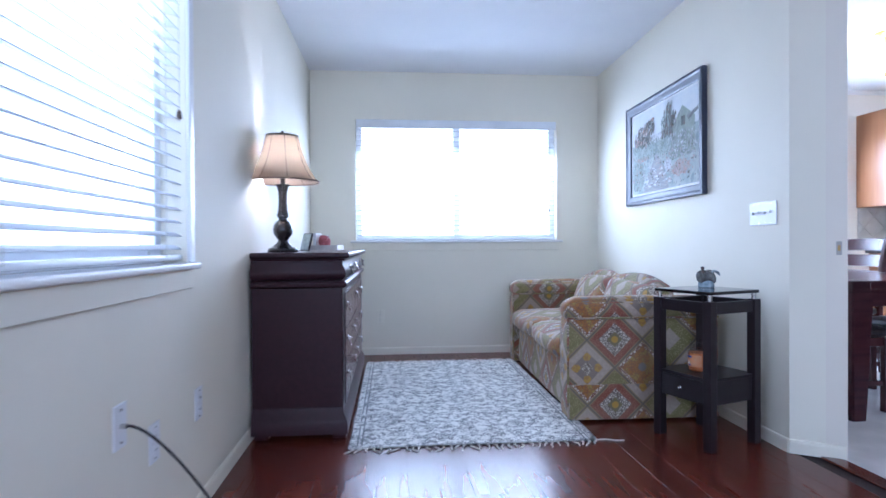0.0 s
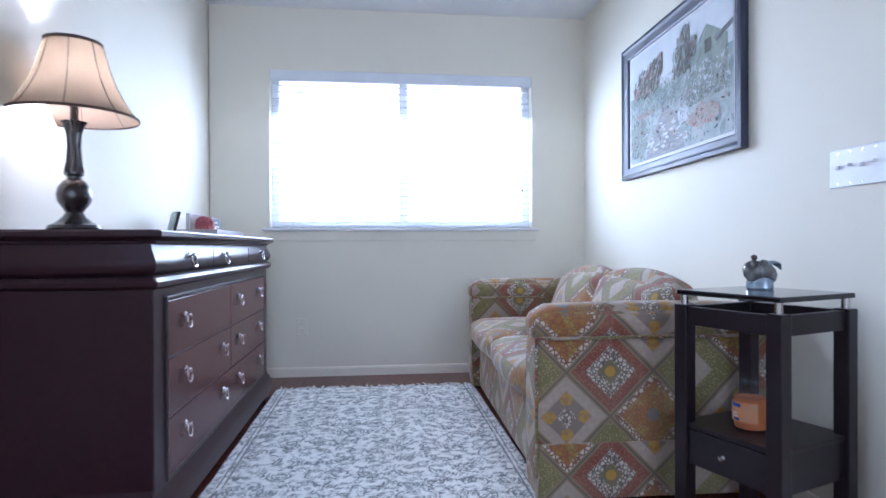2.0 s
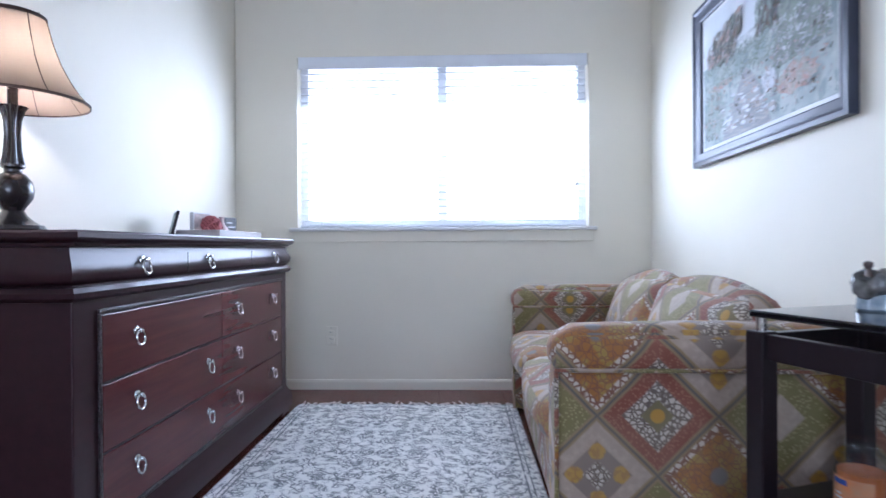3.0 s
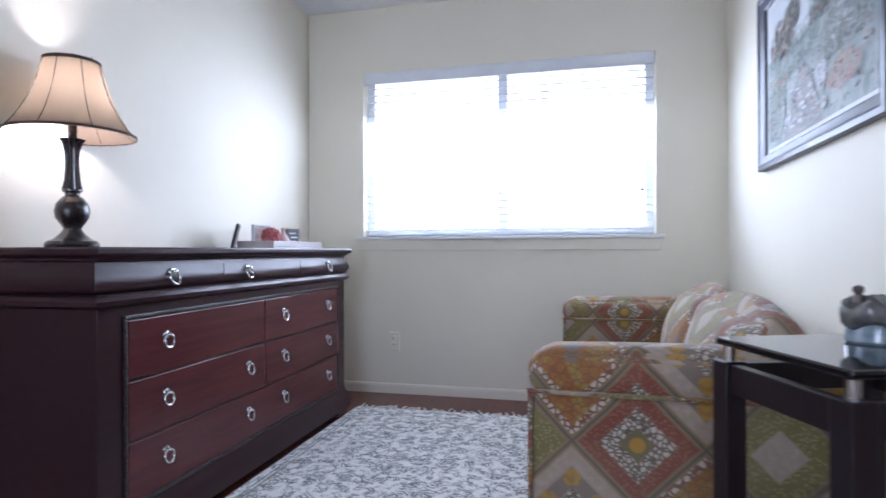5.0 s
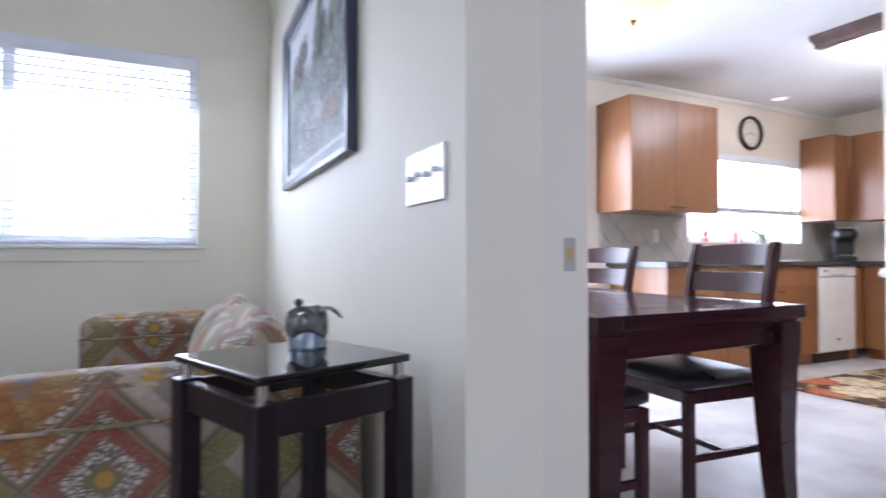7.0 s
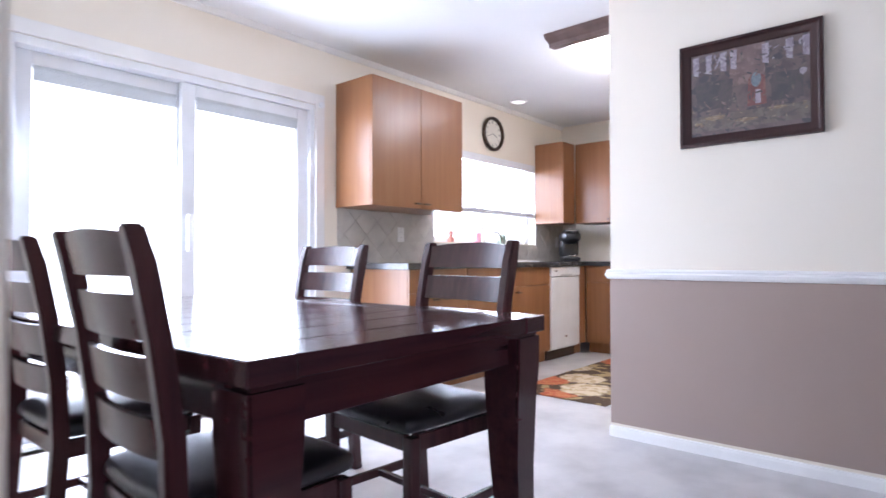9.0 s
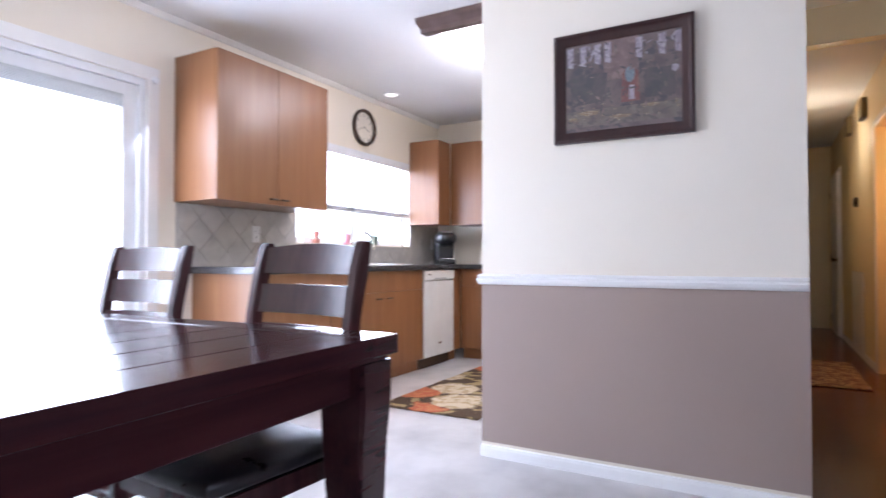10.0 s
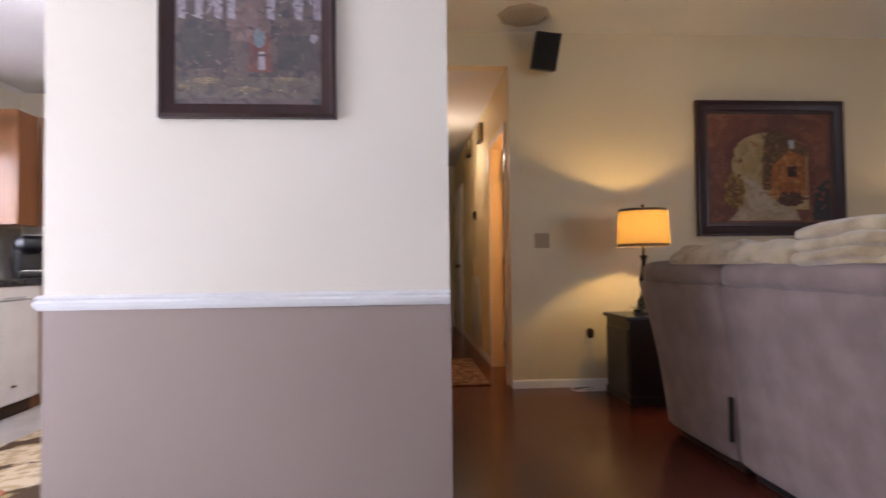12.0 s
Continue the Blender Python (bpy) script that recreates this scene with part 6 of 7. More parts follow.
bmesh.ops.remove_doubles(bm, verts=bm.verts[:], dist=1e-5)
part("slab", bm, M_COUNTER, top, smooth=False)
sink = thing("sink", "white drop-in kitchen sink under the window", "sink", pose((SX0 + SX1) / 2, (SY0 + SY1) / 2, 0.905))
bm = bmesh.new()
w, d = (SX1 - SX0) / 2, (SY1 - SY0) / 2
for a, b in (((-w - 0.02, -d - 0.02, 0.0), (w + 0.02, -d + 0.03, 0.012)), ((-w - 0.02, d - 0.03, 0.0), (w + 0.02, d + 0.02, 0.012)), ((-w - 0.02, -d + 0.03, 0.0), (-w + 0.03, d - 0.03, 0.012)), ((w - 0.03, -d + 0.03, 0.0), (w + 0.02, d - 0.03, 0.012)), ((-0.02, -d + 0.03, -0.05), (0.02, d - 0.03, 0.006))):
    box(bm, a, b, 0.004)
part("rim", bm, M_APPL, sink)
bm = bmesh.new()
for a, b in (((-w + 0.02, -d + 0.02, -0.17), (w - 0.02, d - 0.02, -0.16)), ((-w + 0.01, -d + 0.01, -0.17), (-w + 0.02, d - 0.01, 0.0)), ((w - 0.02, -d + 0.01, -0.17), (w - 0.01, d - 0.01, 0.0)), ((-w + 0.02, -d + 0.01, -0.17), (w - 0.02, -d + 0.02, 0.0)), ((-w + 0.02, d - 0.02, -0.17), (w - 0.02, d - 0.01, 0.0))):
    box(bm, a, b)
part("basin", bm, M_APPL, sink, smooth=False)
tap = thing("faucet", "chrome gooseneck kitchen faucet with side lever", "faucet", pose(6.1, 4.89, 0.917, 0, 0, -30))
part("spout", sweep(bmesh.new(), circle(0.011, 10), [(0, 0, 0.0), (0, 0, 0.14)] + [(0.1 - 0.1 * math.cos(a), 0, 0.16 + 0.11 * math.sin(a)) for a in [math.pi * i / 12 for i in range(13)]] + [(0.2, 0, 0.12)]), M_CHROME, tap)
part("base", lathe(bmesh.new(), [(0.03, 0), (0.03, 0.008), (0.018, 0.014), (0.016, 0.06)], 18), M_CHROME, tap)
lev = part("lever", lathe(bmesh.new(), [(0.022, 0.0), (0.022, 0.01), (0.015, 0.02), (0.014, 0.07), (0.01, 0.08), (0.0, 0.082)], 16, (0.09, 0.04, 0)), M_CHROME, tap)
part("lever_arm", one_box((0.085, 0.03, 0.078), (0.13, 0.05, 0.09), 0.004), M_CHROME, lev)

brew = thing("coffee_maker", "black pod coffee maker on the worktop", "coffee maker", pose(7.42, 4.72, 0.905, 0, 0, -50))
part("base", pillow_box(bmesh.new(), (-0.09, -0.15, 0), (0.09, 0.13, 0.05), 0.0, 5, 0.015), M_BLACK, brew)
part("column", pillow_box(bmesh.new(), (-0.095, -0.02, 0.04), (0.095, 0.14, 0.3), 0.004, 6, 0.03), M_BLACK, brew)
head = part("head", pillow_box(bmesh.new(), (-0.09, -0.14, 0.2), (0.09, 0.12, 0.325), 0.02, 8, 0.045), M_BLACK, brew)
part("handle", sweep(bmesh.new(), circle(0.008, 8), [(-0.07, -0.11, 0.29), (-0.06, -0.155, 0.325), (0.06, -0.155, 0.325), (0.07, -0.11, 0.29)]), M_CHROME, head, "silver lift handle")
part("drip_tray", one_box((-0.06, -0.145, 0.05), (0.06, -0.03, 0.06), 0.003), M_CHROME, brew)

for x, nm, lb, prof, mt in ((5.82, "window_figurine", "small coral figurine on the kitchen window ledge", [(0.0, 0), (0.03, 0), (0.034, 0.03), (0.02, 0.055), (0.03, 0.08), (0.022, 0.1), (0.0, 0.105)], material("coral_glaze", (0.5, 0.2, 0.16), 0.3)),
                            (6.62, "window_cup", "pale green cup on the kitchen window ledge", [(0.0, 0), (0.03, 0), (0.045, 0.09), (0.042, 0.09), (0.028, 0.006), (0.0, 0.005)], material("green_glaze", (0.3, 0.4, 0.34), 0.25)),
                            (6.22, "window_soap", "pink soap bottle on the kitchen window ledge", [(0.0, 0), (0.03, 0), (0.032, 0.09), (0.012, 0.11), (0.012, 0.13), (0.0, 0.132)], material("pink_soap", (0.6, 0.25, 0.3), 0.2))):
    t = thing(nm, lb, "ornament", pose(x, KITCHEN_BACK + 0.04, WIN_K[2]))
    part("shape", lathe(bmesh.new(), prof, 20), mt, t)

clock = thing("wall_clock", "round wall clock with dark rim over the window", "clock", pose(6.395, KITCHEN_BACK - 0.001, 2.15))
part("rim", lathe(bmesh.new(), [(0.15, 0.0), (0.165, -0.01), (0.165, -0.03), (0.155, -0.04), (0.142, -0.035), (0.135, -0.02), (0.135, 0.0)], 40, (0, 0, 0), "y"), M_PEWTER, clock)
face = part("dial", lathe(bmesh.new(), [(0.0, -0.012), (0.137, -0.012), (0.137, -0.004)], 40, (0, 0, 0), "y"), material("cream_clock_dial", (0.72, 0.68, 0.6), 0.5), clock, "cream dial")
for i in range(12):
    bm = one_box((-0.003, -0.0145, 0.1), (0.003, -0.0125, 0.124))
    bm.transform(Matrix.Rotation(i * math.pi / 6, 4, "Y"))
    part("hour_mark", bm, M_BLACK, face, smooth=False)
for ang, ln, wd in ((250, 0.1, 0.004), (112, 0.068, 0.006)):
    bm = one_box((-wd / 2, -0.0175, -0.015), (wd / 2, -0.0155, ln), 0.001)
    bm.transform(Matrix.Rotation(radians(ang), 4, "Y"))
    part("clock_hand", bm, M_BLACK, clock)

fringed_rug("rug", pose(6.25, 3.668, 0.0, 0, 0, 0), 1.94, 0.715, M_FLORAL, "brown floral kitchen rug with cream and coral blooms", False)


# backsplash tiles, laid diagonally
def clipped(poly, lo, hi):
    """A polygon cut to the rectangle lo..hi."""
    for axis, bound, keep in ((0, lo[0], 1), (0, hi[0], -1), (1, lo[1], 1), (1, hi[1], -1)):
        out = []
        for i, p in enumerate(poly):
            q = poly[(i + 1) % len(poly)]
            dp, dq = keep * (p[axis] - bound), keep * (q[axis] - bound)
            if dp >= 0:
                out.append(p)
            if dp * dq < 0:
                s = dp / (dp - dq)
                out.append((p[0] + s * (q[0] - p[0]), p[1] + s * (q[1] - p[1])))
        poly = out
        if len(poly) < 3:
            return []
    return poly


splash = structure("wall_backsplash", one_box((4.5, KITCHEN_BACK - 0.004, 0.905), (KIT_E, KITCHEN_BACK, 1.075)), M_GROUT, "grey-beige diagonal stone tile backsplash", "wall")
structure("wall_backsplash_side", one_box((4.5, KITCHEN_BACK - 0.004, 1.075), (WIN_K[0] - 0.002, KITCHEN_BACK, 1.304)), M_GROUT, "grey-beige tile backsplash under the upper cabinet", "wall")
structure("wall_backsplash_corner", one_box((WIN_K[1] + 0.002, KITCHEN_BACK - 0.004, 1.075), (KIT_E, KITCHEN_BACK, 1.304)), M_GROUT, "grey-beige tile backsplash in the corner", "wall")
S = 0.152 / math.sqrt(2)
for lo, hi in (((4.5, 0.906), (KIT_E, 1.074)), ((4.5, 1.076), (WIN_K[0] - 0.004, 1.302)), ((WIN_K[1] + 0.004, 1.076), (KIT_E, 1.302))):
    for i in range(-2, 40):
        for j in range(-2, 6):
            cx, cz = 4.45 + i * 2 * S * 0.5, 0.9 + j * 2 * S + (S if i % 2 else 0)
            k = S - 0.0025
            o = clipped([(cx - k, cz), (cx, cz - k), (cx + k, cz), (cx, cz + k)], lo, hi)
            if len(o) >= 3:
                area = abs(sum(o[n][0] * o[(n + 1) % len(o)][1] - o[(n + 1) % len(o)][0] * o[n][1] for n in range(len(o)))) / 2
                if area > 4e-4:
                    bm = prism(bmesh.new(), o, 0, 0.006)
                    bm.transform(Matrix.Translation((0, KITCHEN_BACK - 0.004, 0)) @ Matrix.Rotation(radians(90), 4, "X"))
                    part("tile", bm, M_STONE, splash, smooth=False)
# ---- living room and hall ----
def recliner():
    """The back of a reclining sofa; local x along its back, y = 0 the back plane, -y its front."""
    s = thing("recliner_sofa", "mauve-tan suede reclining sofa seen from behind", "sofa", pose(4.713, 0.385, 0))
    for i, (x0, x1) in enumerate(((0.545, 1.24), (-0.55, 0.535), (-1.25, -0.56))):
        bm = pillow_box(bmesh.new(), (x0, -0.2, 0.06), (x1, 0.0, 0.86), 0.012, 12, 0.03)
        for v in bm.verts:
            k = (v.co.z - 0.1) / 0.76
            v.co.y += 0.09 * k * k - 0.02
            if i == 0 and v.co.x > 0.9:
                v.co.x += 0.16 * k
            if i == 2 and v.co.x < -0.9:
                v.co.x -= 0.16 * k
        part("back_panel", bm, M_SUEDE, s, "sagging suede back panel")
        bm = pillow_box(bmesh.new(), (x0 + 0.01, -0.25, 0.84), (x1 + (0.13 if i == 0 else 0), 0.06, 0.965), 0.02, 10, 0.05)
        part("headrest", bm, M_SUEDE, s, "padded headrest roll")
        bm = pillow_box(bmesh.new(), (x0, -0.8, 0.2), (x1, -0.2, 0.48), 0.03, 8, 0.05)
        part("seat", bm, M_SUEDE, s)
        part("base", one_box((x0 + 0.03, -0.75, 0.0), (x1 - 0.03, -0.08, 0.11), 0.01), M_BLACK, s)
    for x in (1.15, -1.42):
        part("arm", pillow_box(bmesh.new(), (x, -0.86, 0.08), (x + 0.24, -0.12, 0.62), 0.02, 8, 0.06), M_SUEDE, s)
    part("zip_flap", one_box((0.532, -0.004, 0.16), (0.552, 0.012, 0.36), 0.004), M_BLACK, s, "black gap fastener between the panels")
    return s


recliner()


def blanket():
    """A fleece throw folded along the sofa's headrest."""
    b = thing("throw_blanket", "cream fleece throw draped along the sofa back", "blanket", pose(5.02, 0.33, 0.965))
    bm = bmesh.new()
    nx, ny = 60, 16
    for low in (False, True):
        vs = []
        for i in range(nx + 1):
            u = i / nx
            x = -0.75 + 1.42 * u
            row = []
            for j in range(ny + 1):
                a = math.pi * (j / ny) * 1.05 - 0.08
                r = 0.11 + 0.02 * noise.noise((x * 6, a * 2, 3))
                y = -0.02 + math.cos(a) * (r + 0.03)
                z = math.sin(a) * (r * 0.8) + 0.018 * noise.noise((x * 9, a * 3, 1)) - 0.004
                if x < -0.3:
                    z += 0.01 * min(1, (-0.3 - x) / 0.2) * max(0, math.sin(a))
                if low:
                    y, z = y * 0.8, z * 0.6 - 0.01
                row.append(bm.verts.new((x, y, max(z, -0.012))))
            vs.append(row)
        for p, q in zip(vs, vs[1:]):
            for j in range(ny):
                f = (p[j], p[j + 1], q[j + 1], q[j])
                bm.faces.new(f if not low else f[::-1])
    bmesh.ops.bridge_loops(bm, edges=[e for e in bm.edges if e.is_boundary])
    part("draped_layer", bm, M_FLEECE, b)
    for k, (z, x0, tip) in enumerate(((0.02, -0.62, 0.04), (0.06, -0.6, 0.0), (0.1, -0.55, -0.03))):
        bm = pillow_box(bmesh.new(), (x0 - 0.1 + tip, -0.12, z - 0.02), (x0 + 0.34 - 0.05 * k, 0.135, z + 0.03), 0.008, 10, 0.024)
        for v in bm.verts:
            v.co.z += -0.1 * max(0, (v.co.x - x0)) ** 1.3 + 0.012 * noise.noise(v.co * 9)
            v.co.y += 0.015 * noise.noise(v.co * 6 + Vector((k, 0, 0)))
        part("fold", bm, M_FLEECE, b, "thick rolled fold")
    return b


blanket()


def drum_lamp(m, label):
    l = thing("table_lamp", label, "lamp", m)
    part("base", lathe(bmesh.new(), [(0.0, 0), (0.08, 0), (0.08, 0.015), (0.06, 0.03), (0.045, 0.06), (0.05, 0.09), (0.03, 0.12), (0.022, 0.16), (0.034, 0.2), (0.036, 0.23), (0.02, 0.28), (0.014, 0.34), (0.022, 0.37), (0.03, 0.385), (0.012, 0.395), (0.012, 0.46)], 28), M_LAMPBASE, l)
    bm = bmesh.new()
    n = 40
    rows = [[bm.verts.new((r * math.cos(2 * math.pi * i / n), r * math.sin(2 * math.pi * i / n), h)) for i in range(n)] for r, h in ((0.176, 0.45), (0.172, 0.53), (0.167, 0.61), (0.162, 0.69))]
    for a, b in zip(rows, rows[1:]):
        for i in range(n):
            bm.faces.new((a[i], a[(i + 1) % n], b[(i + 1) % n], b[i]))
    s = part("shade", bm, M_SHADE_Y, l, "glowing amber drum shade")
    for r, h in ((0.176, 0.456), (0.163, 0.684)):
        part("trim_band", lathe(bmesh.new(), [(r - 0.001, h - 0.008), (r + 0.002, h - 0.008), (r + 0.002, h + 0.008), (r - 0.001, h + 0.008), (r - 0.001, h - 0.008)], 40), M_BRAID, s, "dark trim band")
    part("spider", one_box((-0.162, -0.002, 0.684), (0.162, 0.002, 0.688)), M_PEWTER, l)
    part("finial", lathe(bmesh.new(), [(0.004, 0.686), (0.004, 0.7), (0.012, 0.71), (0.01, 0.722), (0.0, 0.73)], 12), M_LAMPBASE, l)
    return l


def box_table(m, label):
    t = thing("end_table", label, "side table", m)
    part("top", one_box((-0.24, -0.24, 0.567), (0.24, 0.24, 0.597), 0.006), M_ESPRESSO, t)
    part("body", one_box((-0.22, -0.22, 0.05), (0.22, 0.22, 0.567), 0.006), M_ESPRESSO, t)
    part("plinth", one_box((-0.23, -0.23, 0.0), (0.23, 0.23, 0.055), 0.006), M_ESPRESSO, t)
    part("door", one_box((-0.2, 0.219, 0.08), (0.2, 0.23, 0.51), 0.004), M_ESPRESSO, t)
    return t


box_table(pose(6.8, 0.09, 0), "dark wooden box end table beside the sofa")
drum_lamp(pose(6.75, 0.13, 0.597) @ Matrix.Diagonal((1.03, 1.03, 1.08, 1)), "lit table lamp with amber drum shade and dark base")
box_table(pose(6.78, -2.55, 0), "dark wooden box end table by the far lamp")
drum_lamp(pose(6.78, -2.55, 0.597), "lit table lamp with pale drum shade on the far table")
plant = thing("table_plant", "small trailing plant and trinkets under the lamp", "plant", pose(6.62, 0.22, 0.597))
part("pot", lathe(bmesh.new(), [(0.0, 0), (0.035, 0), (0.042, 0.05), (0.038, 0.05), (0.0, 0.045)], 16), M_CERAMIC, plant)
rnd = random.Random(8)
bm = bmesh.new()
for i in range(40):
    a, r = rnd.uniform(0, 6.28), rnd.uniform(0.01, 0.075)
    p = Vector((r * math.cos(a), r * math.sin(a), 0.05 + rnd.uniform(0, 0.05) - r * 0.3))
    d = Vector((math.cos(a), math.sin(a), rnd.uniform(-0.3, 0.6))).normalized() * 0.03
    s = d.cross(Vector((0, 0, 1))).normalized() * 0.009
    v = [bm.verts.new(q) for q in (p, p + d * 0.5 + s, p + d, p + d * 0.5 - s + Vector((0, 0, 0.003)))]
    bm.faces.new(v)
part("leaves", bm, material("dark_green_leaf", (0.05, 0.075, 0.035), 0.5, scale=30), plant)


def arch_art(p, w, h):
    part("liner", one_box((-w / 2, -0.012, -h / 2), (w / 2, -0.004, h / 2)), material("dark_liner", (0.05, 0.025, 0.018), 0.4), p, smooth=False)
    w, h = w - 0.05, h - 0.05
    pic = part("canvas", one_box((-w / 2, -0.014, -h / 2), (w / 2, -0.0122, h / 2)), canvas("rust_wall_paint", ((0.2, 0.075, 0.045), (0.15, 0.055, 0.04), (0.24, 0.1, 0.055)), 5), p, "rust archway painting", False)
    x = lambda u: (u - 0.5) * w
    z = lambda v: (v - 0.5) * h
    arch = lambda cx, base, rx, top: [(x(cx - rx), z(base)), (x(cx + rx), z(base))] + [(x(cx + rx * math.cos(a)), z(top + rx * 0.75 * math.sin(a))) for a in [math.pi * i / 16 for i in range(17)]]
    pk = lambda name, a, b, c, s=10: canvas(name, (a, b, c), s)
    sets = [(pk("arch_rim_paint", (0.15, 0.055, 0.04), (0.18, 0.07, 0.045), (0.13, 0.045, 0.035)), arch(0.5, 0.12, 0.37, 0.6)), (pk("golden_sky_paint", (0.4, 0.27, 0.1), (0.47, 0.34, 0.16), (0.33, 0.2, 0.07)), arch(0.5, 0.12, 0.31, 0.6)),
            (pk("dark_cypress_paint", (0.12, 0.07, 0.033), (0.17, 0.09, 0.038), (0.09, 0.06, 0.035), 20), [(x(0.43), z(0.3)), (x(0.8), z(0.3)), (x(0.8), z(0.68)), (x(0.7), z(0.78)), (x(0.54), z(0.86)), (x(0.46), z(0.8)), (x(0.44), z(0.6))]),
            (pk("orange_house_paint", (0.42, 0.15, 0.04), (0.3, 0.1, 0.03), (0.5, 0.22, 0.07)), [(x(0.5), z(0.25)), (x(0.8), z(0.25)), (x(0.8), z(0.6)), (x(0.66), z(0.66)), (x(0.52), z(0.52))]),
            (pk("sandy_path_paint", (0.4, 0.3, 0.19), (0.47, 0.37, 0.25), (0.33, 0.24, 0.14)), [(x(0.16), z(0.02)), (x(0.74), z(0.02)), (x(0.7), z(0.12)), (x(0.5), z(0.22)), (x(0.38), z(0.4)), (x(0.29), z(0.42)), (x(0.31), z(0.22))]),
            (pk("bush_paint", (0.28, 0.14, 0.03), (0.14, 0.08, 0.03), (0.35, 0.2, 0.06), 24), ragged(x(0.2), z(0.28), 0.1 * w, 0.2 * h, 3)), (pk("dark_bush_paint", (0.06, 0.03, 0.03), (0.12, 0.05, 0.03), (0.09, 0.06, 0.04), 24), ragged(x(0.66), z(0.22), 0.13 * w, 0.08 * h, 4)),
            (pk("deep_shadow_paint", (0.035, 0.04, 0.045), (0.05, 0.05, 0.05), (0.06, 0.035, 0.03), 12), [(x(0.84), z(0.02)), (x(0.99), z(0.02)), (x(0.99), z(0.42)), (x(0.86), z(0.3))]), (pk("red_leaf_paint", (0.24, 0.09, 0.05), (0.19, 0.07, 0.04), (0.27, 0.11, 0.06), 26), ragged(x(0.09), z(0.5), 0.08 * w, 0.18 * h, 6)),
            (pk("pale_window_paint", (0.5, 0.5, 0.48), (0.42, 0.42, 0.42), (0.56, 0.55, 0.5)), [(x(0.655), z(0.68)), (x(0.7), z(0.68)), (x(0.7), z(0.76)), (x(0.655), z(0.76))]), (pk("dark_window_paint", (0.05, 0.025, 0.02), (0.08, 0.03, 0.02), (0.06, 0.03, 0.03)), [(x(0.64), z(0.42)), (x(0.72), z(0.42)), (x(0.72), z(0.52)), (x(0.64), z(0.52))])]
    for i, (m, o) in enumerate(sets):
        part("painted_shape", flat([(max(-w / 2, min(w / 2, a)), max(-h / 2, min(h / 2, b))) for a, b in o], -0.0144 - 0.0002 * i, 0.00015), m, pic, smooth=False)
    tones = [m for m, _ in sets]
    dabs(pic, w, h, -0.018, ((0, 0.25, 0.1, 0.9), (0.78, 1, 0.1, 0.9), (0.1, 0.9, 0.8, 1)), 50, [tones[0], tones[8], tones[0]], 41, 1.3)
    dabs(pic, w, h, -0.018, ((0.42, 0.78, 0.2, 0.72),), 110, [tones[2], tones[3], tones[5], tones[3]], 42, 0.9)


picture_frame("wall_picture", pose(LIV_X - 0.001, -1.13, 1.715, 0, 0, -90), 1.24, 1.09, 0.08, 0.04, M_FRAME_R, "large archway painting in a dark wooden frame", arch_art)

spk = thing("wall_speaker", "black bookshelf speaker tilted on a wall bracket", "speaker", look((7.03, 0.74, 2.58), (5.53, 0.96, 2.17), 9))
part("cabinet", one_box((-0.095, -0.135, -0.06), (0.095, 0.135, 0.09), 0.006), M_BLACK, spk)
part("grille", one_box((-0.088, -0.128, -0.068), (0.088, 0.128, -0.06), 0.004), material("black_grille_cloth", (0.012, 0.012, 0.013), 0.9, bump=0.5, bump_scale=300), spk, "black cloth grille")
part("bracket", lathe(bmesh.new(), [(0.012, 0.08), (0.012, 0.175), (0.03, 0.175), (0.03, 0.18)], 12), M_BLACK, spk)

vent = thing("ceiling_vent", "grey octagonal ceiling air vent", "vent", pose(6.9, 0.93, LIV_TOP))
bm = lathe(bmesh.new(), [(0.2, 0.0), (0.2, -0.008), (0.17, -0.014), (0.165, -0.004), (0.0, -0.003)], 8)
part("rim", bm, material("grey_vent_metal", (0.5, 0.47, 0.45), 0.5), vent, smooth=False)
for i in range(7):
    y = -0.12 + i * 0.04
    hw = math.sqrt(0.16 ** 2 - y * y)
    part("slat", one_box((-hw, y - 0.013, -0.012), (hw, y + 0.009, -0.009)), material("grey_vent_slat", (0.46, 0.43, 0.41), 0.5) if i == 0 else bpy.data.materials["grey_vent_slat"], vent, smooth=False)

out = plate(pose(LIV_X - 0.001, 0.385, 0.4, 0, 0, -90), 1, "cream outlet with a plugged-in adapter", M_WALL_L, "outlet")
plug = thing("plug_adapter", "pale plug-in adapter with a dark prong cap on the outlet", "plug", pose(LIV_X - 0.01, 0.385, 0.415, 0, 0, -90))
part("case", pillow_box(bmesh.new(), (-0.022, -0.04, -0.03), (0.022, 0.0, 0.04), 0.004, 4, 0.01), M_PEWTER, plug)
part("lead", sweep(bmesh.new(), circle(0.003, 6), [(0, -0.03, -0.03), (0.005, -0.035, -0.15), (0.02, -0.02, -0.3), (0.05, -0.05, -0.41)]), M_WHITE, plug, "white lead")
wires = thing("loose_cables", "tangle of pale cables lying on the wood floor", "cable", pose(7.08, 0.38, 0))
for i in range(4):
    part("loop", sweep(bmesh.new(), circle(0.0035, 6), [((0.05 + 0.012 * i) * math.cos(a + i), (0.11 + 0.01 * i) * math.sin(a) + 0.02 * i, 0.005 + 0.003 * i) for a in [2 * math.pi * k / 20 for k in range(20)]], True), M_WHITE, wires)


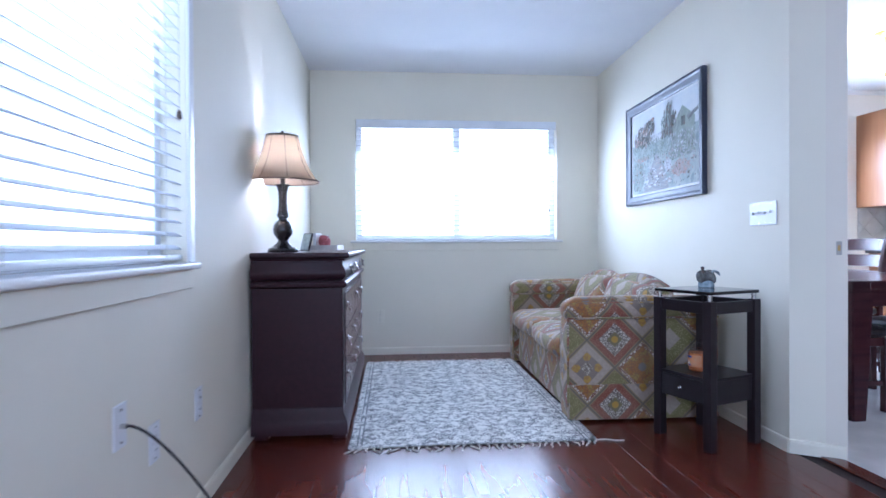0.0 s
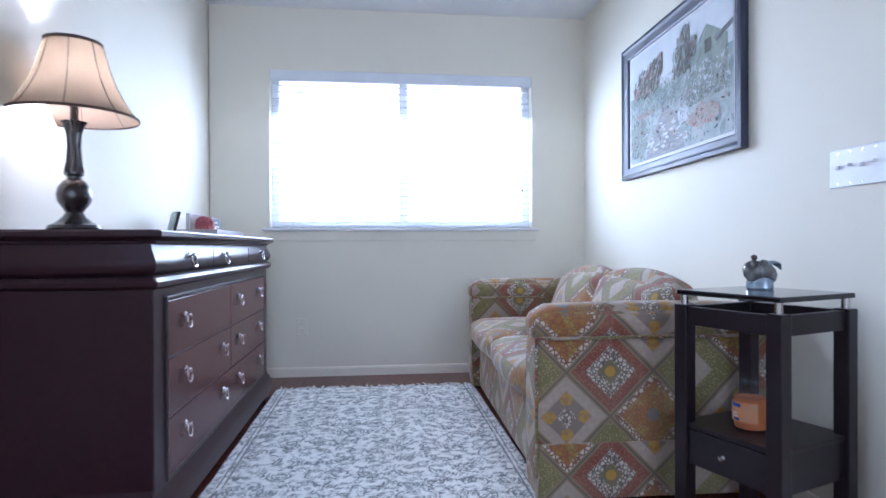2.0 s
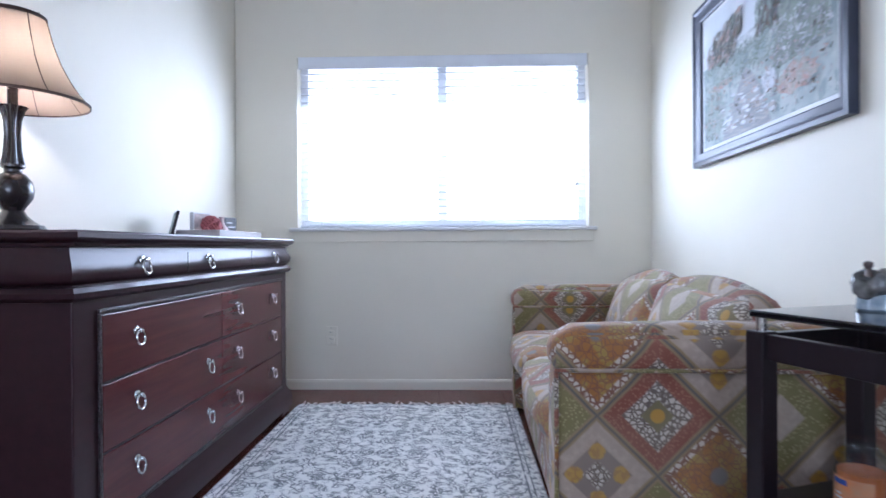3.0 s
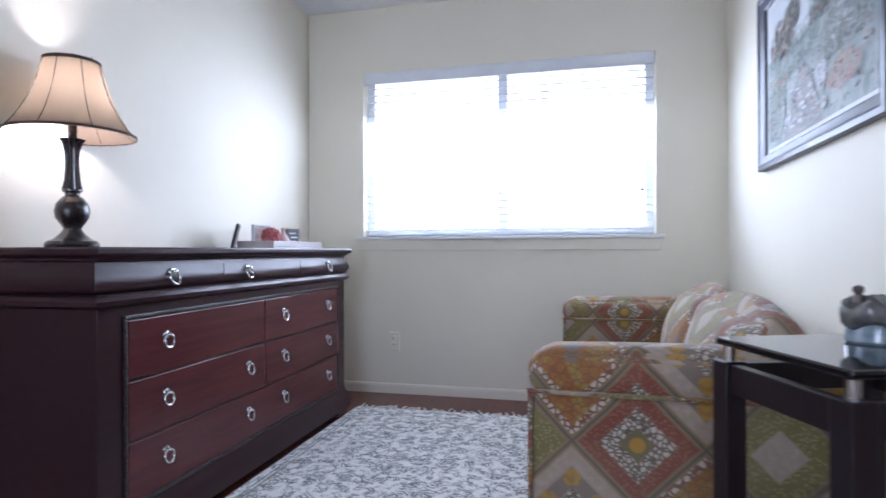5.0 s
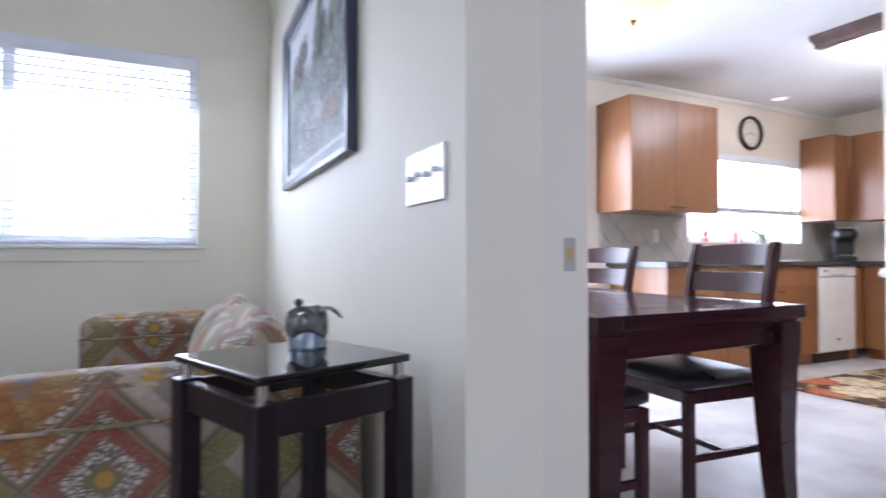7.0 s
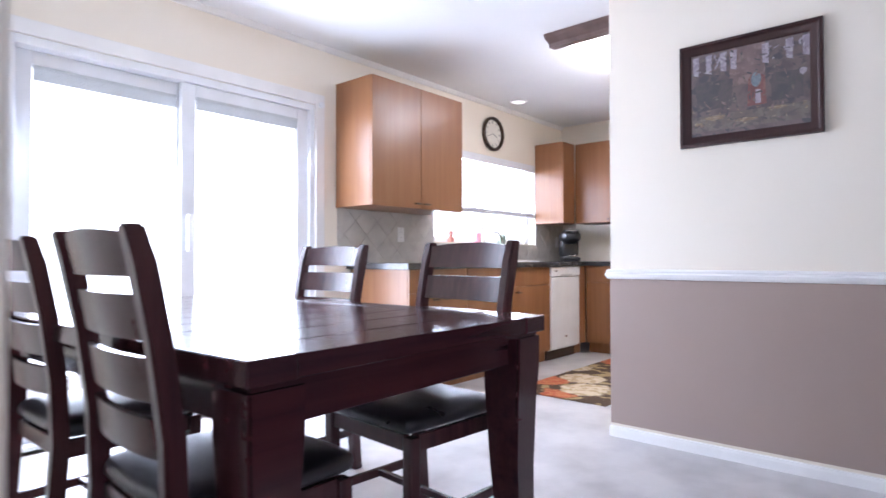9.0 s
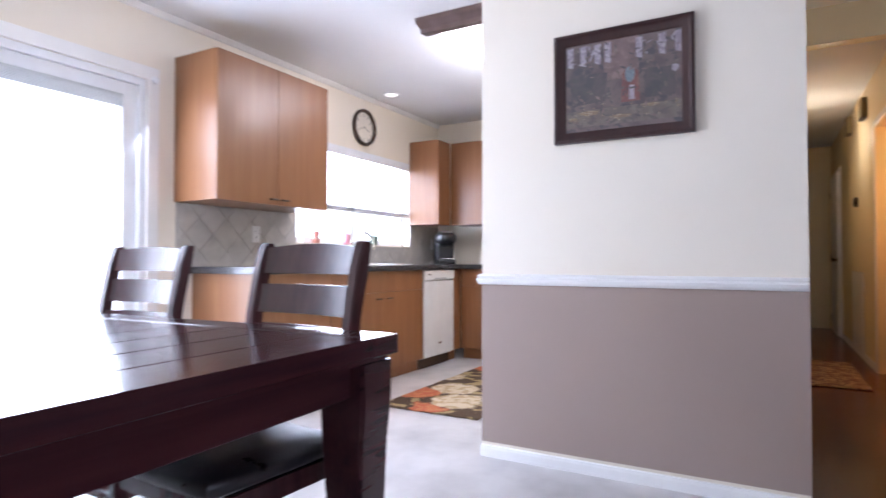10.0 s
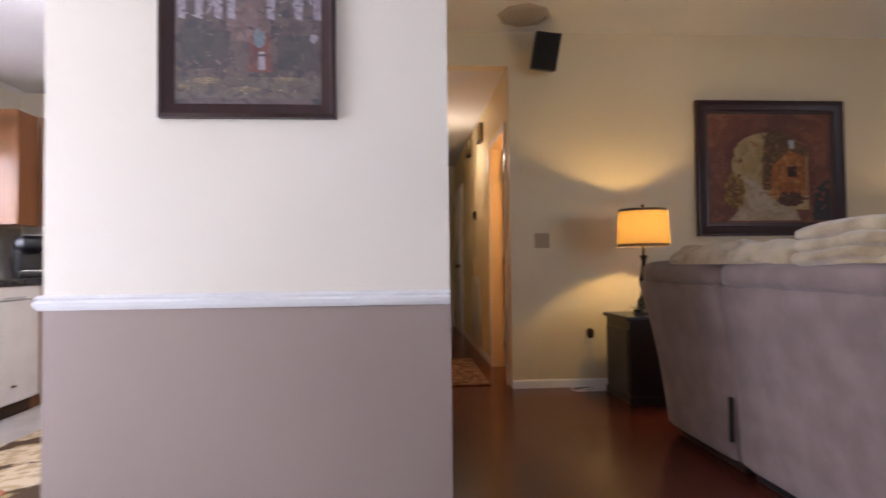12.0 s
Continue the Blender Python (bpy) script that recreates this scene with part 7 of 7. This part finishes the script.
# hall
def door_leaf(name, m, w, h, mat, label, swing=0):
    d = thing(name, label, "door", m, kind="structure")
    part("leaf", one_box((0.0, -0.02, 0.008), (w, 0.02, h), 0.003), mat, d)
    kn = part("door_knob", lathe(bmesh.new(), [(0.03, -0.02), (0.03, -0.026), (0.012, -0.03), (0.012, -0.05), (0.026, -0.06), (0.028, -0.075), (0.0, -0.085)][::1], 18, (w - 0.06, 0, 0.95), "y"), M_PEWTER, d, "dark bronze knob")
    for z in (0.2, 1.0, 1.8):
        part("hinge", lathe(bmesh.new(), [(0.006, z - 0.04), (0.006, z + 0.04)], 8, (0.0, -0.022, 0)), M_PEWTER, d)
    return d


def casing(name, m, w, h, label):
    bm = bmesh.new()
    for a, b in (((-w / 2 - 0.06, -0.014, 0), (-w / 2, 0.0, h + 0.06)), ((w / 2, -0.014, 0), (w / 2 + 0.06, 0.0, h + 0.06)), ((-w / 2, -0.014, h), (w / 2, 0.0, h + 0.06))):
        box(bm, a, b, 0.004)
    o = structure(name, bm, M_TRIM, label, "trim")
    o.matrix_world = m
    return o


casing("trim_door_2", pose(7.79, HALL_Y + 0.001, 0, 0, 0, 180), 0.78, 2.06, "white casing round the open hall doorway")
door_leaf("door_2", pose(8.175, HALL_Y - 0.13, 0, 0, 0, -120), 0.77, 2.04, M_DOOR_O, "open orange oak bedroom door")
casing("trim_door_3", pose(11.1, HALL_Y + 0.001, 0, 0, 0, 180), 0.76, 2.03, "white casing round the closed hall door")
door_leaf("door_3", pose(11.48, HALL_Y + 0.022, 0, 0, 0, 180), 0.76, 2.03, M_TRIM, "closed white hall door")
gr = thing("return_vent", "cream louvred return-air grille low on the hall wall", "vent", pose(9.3, HALL_Y + 0.001, 0.45, 0, 0, 180))
part("frame", one_box((-0.38, -0.012, -0.38), (0.38, -0.001, 0.38), 0.004), M_TRIM, gr)
for i in range(24):
    bm = one_box((-0.34, -0.02, -0.35 + i * 0.0295), (0.34, -0.0125, -0.33 + i * 0.0295))
    part("louvre", bm, M_TRIM, gr, smooth=False)
thermo = thing("thermostat", "round grey thermostat on the hall wall", "thermostat", pose(9.3, HALL_Y + 0.001, 1.53, 0, 0, 180))
part("body", lathe(bmesh.new(), [(0.05, 0), (0.05, -0.02), (0.035, -0.035), (0.0, -0.036)], 20, (0, 0, 0), "y"), M_PEWTER, thermo)
for x, z in ((9.68, 2.38), (8.69, 2.34)):
    ch = thing("chime_box", "small brown wall chime box high in the hall", "chime", pose(x, HALL_Y + 0.001, z, 0, 0, 180))
    part("cover", one_box((-0.09, -0.05, -0.09), (0.09, 0, 0.09), 0.006), material("olive_brown_box", (0.2, 0.15, 0.07), 0.6), ch)
    part("foot_strip", one_box((-0.09, -0.052, -0.1), (0.09, -0.002, -0.091)), M_BRAID, ch)
fringed_rug("rug", pose(8.0, 1.4, 0, 0, 0, 0), 1.3, 0.5, canvas("red_brown_rug_weave", ((0.12, 0.05, 0.03), (0.3, 0.2, 0.12), (0.08, 0.03, 0.03)), 14, 0.9), "red-brown patterned runner in the hall", False)

# floor planks
def planks(x0, x1, y0, y1, parent, skip=None):
    w, l = 0.127, 1.21
    me = mesh("plank", one_box((-w / 2 + 0.0002, -l / 2 + 0.0002, -0.008), (w / 2 - 0.0002, l / 2 - 0.0002, 0.0), 0.0006, 1), M_PLANK)
    nx, rnd = int((x1 - x0) / w), random.Random(5)
    for i in range(nx):
        y = y0 - rnd.uniform(0, l)
        while y < y1:
            a, b = max(y, y0), min(y + l, y1)
            if b - a > 0.003 and not (skip and skip(x0 + (i + 0.5) * w, (a + b) / 2)):
                p = new("plank", me)
                p.parent = parent
                p.location, p.scale = (x0 + (i + 0.5) * w, (a + b) / 2, 0.0), (1, (b - a) / l, 1)
            y += l


planks(LEFT - 0.25, 1.90, -0.6, BACK, floor)
rest = bmesh.new()
rnd = random.Random(6)


def add_plank(bm, a, b):
    v = [bm.verts.new(c) for c in ((a[0], a[1], -0.008), (b[0], a[1], -0.008), (b[0], b[1], -0.008), (a[0], b[1], -0.008), (a[0], a[1], 0), (b[0], a[1], 0), (b[0], b[1], 0), (a[0], b[1], 0))]
    for f in ((4, 5, 6, 7), (0, 1, 5, 4), (1, 2, 6, 5), (2, 3, 7, 6), (3, 0, 4, 7)):
        bm.faces.new([v[i] for i in f])


for i in range(102):
    x = LEFT - 0.25 + i * 0.127
    y = SOUTH - rnd.uniform(0, 1.2)
    top_y = -0.6 if x + 0.127 < 1.9 else PART_S
    while y < top_y and x < 11.7:
        a, b = max(y, SOUTH), min(y + 1.21, top_y)
        if b - a > 0.02:
            add_plank(rest, (x + 0.0002, a + 0.0002), (x + 0.1268, b - 0.0002))
        y += 1.21
tagged(part("far_planks", rest, M_PLANK, floor, "dark cherry planks of the living room", smooth=False), kind="stuff")
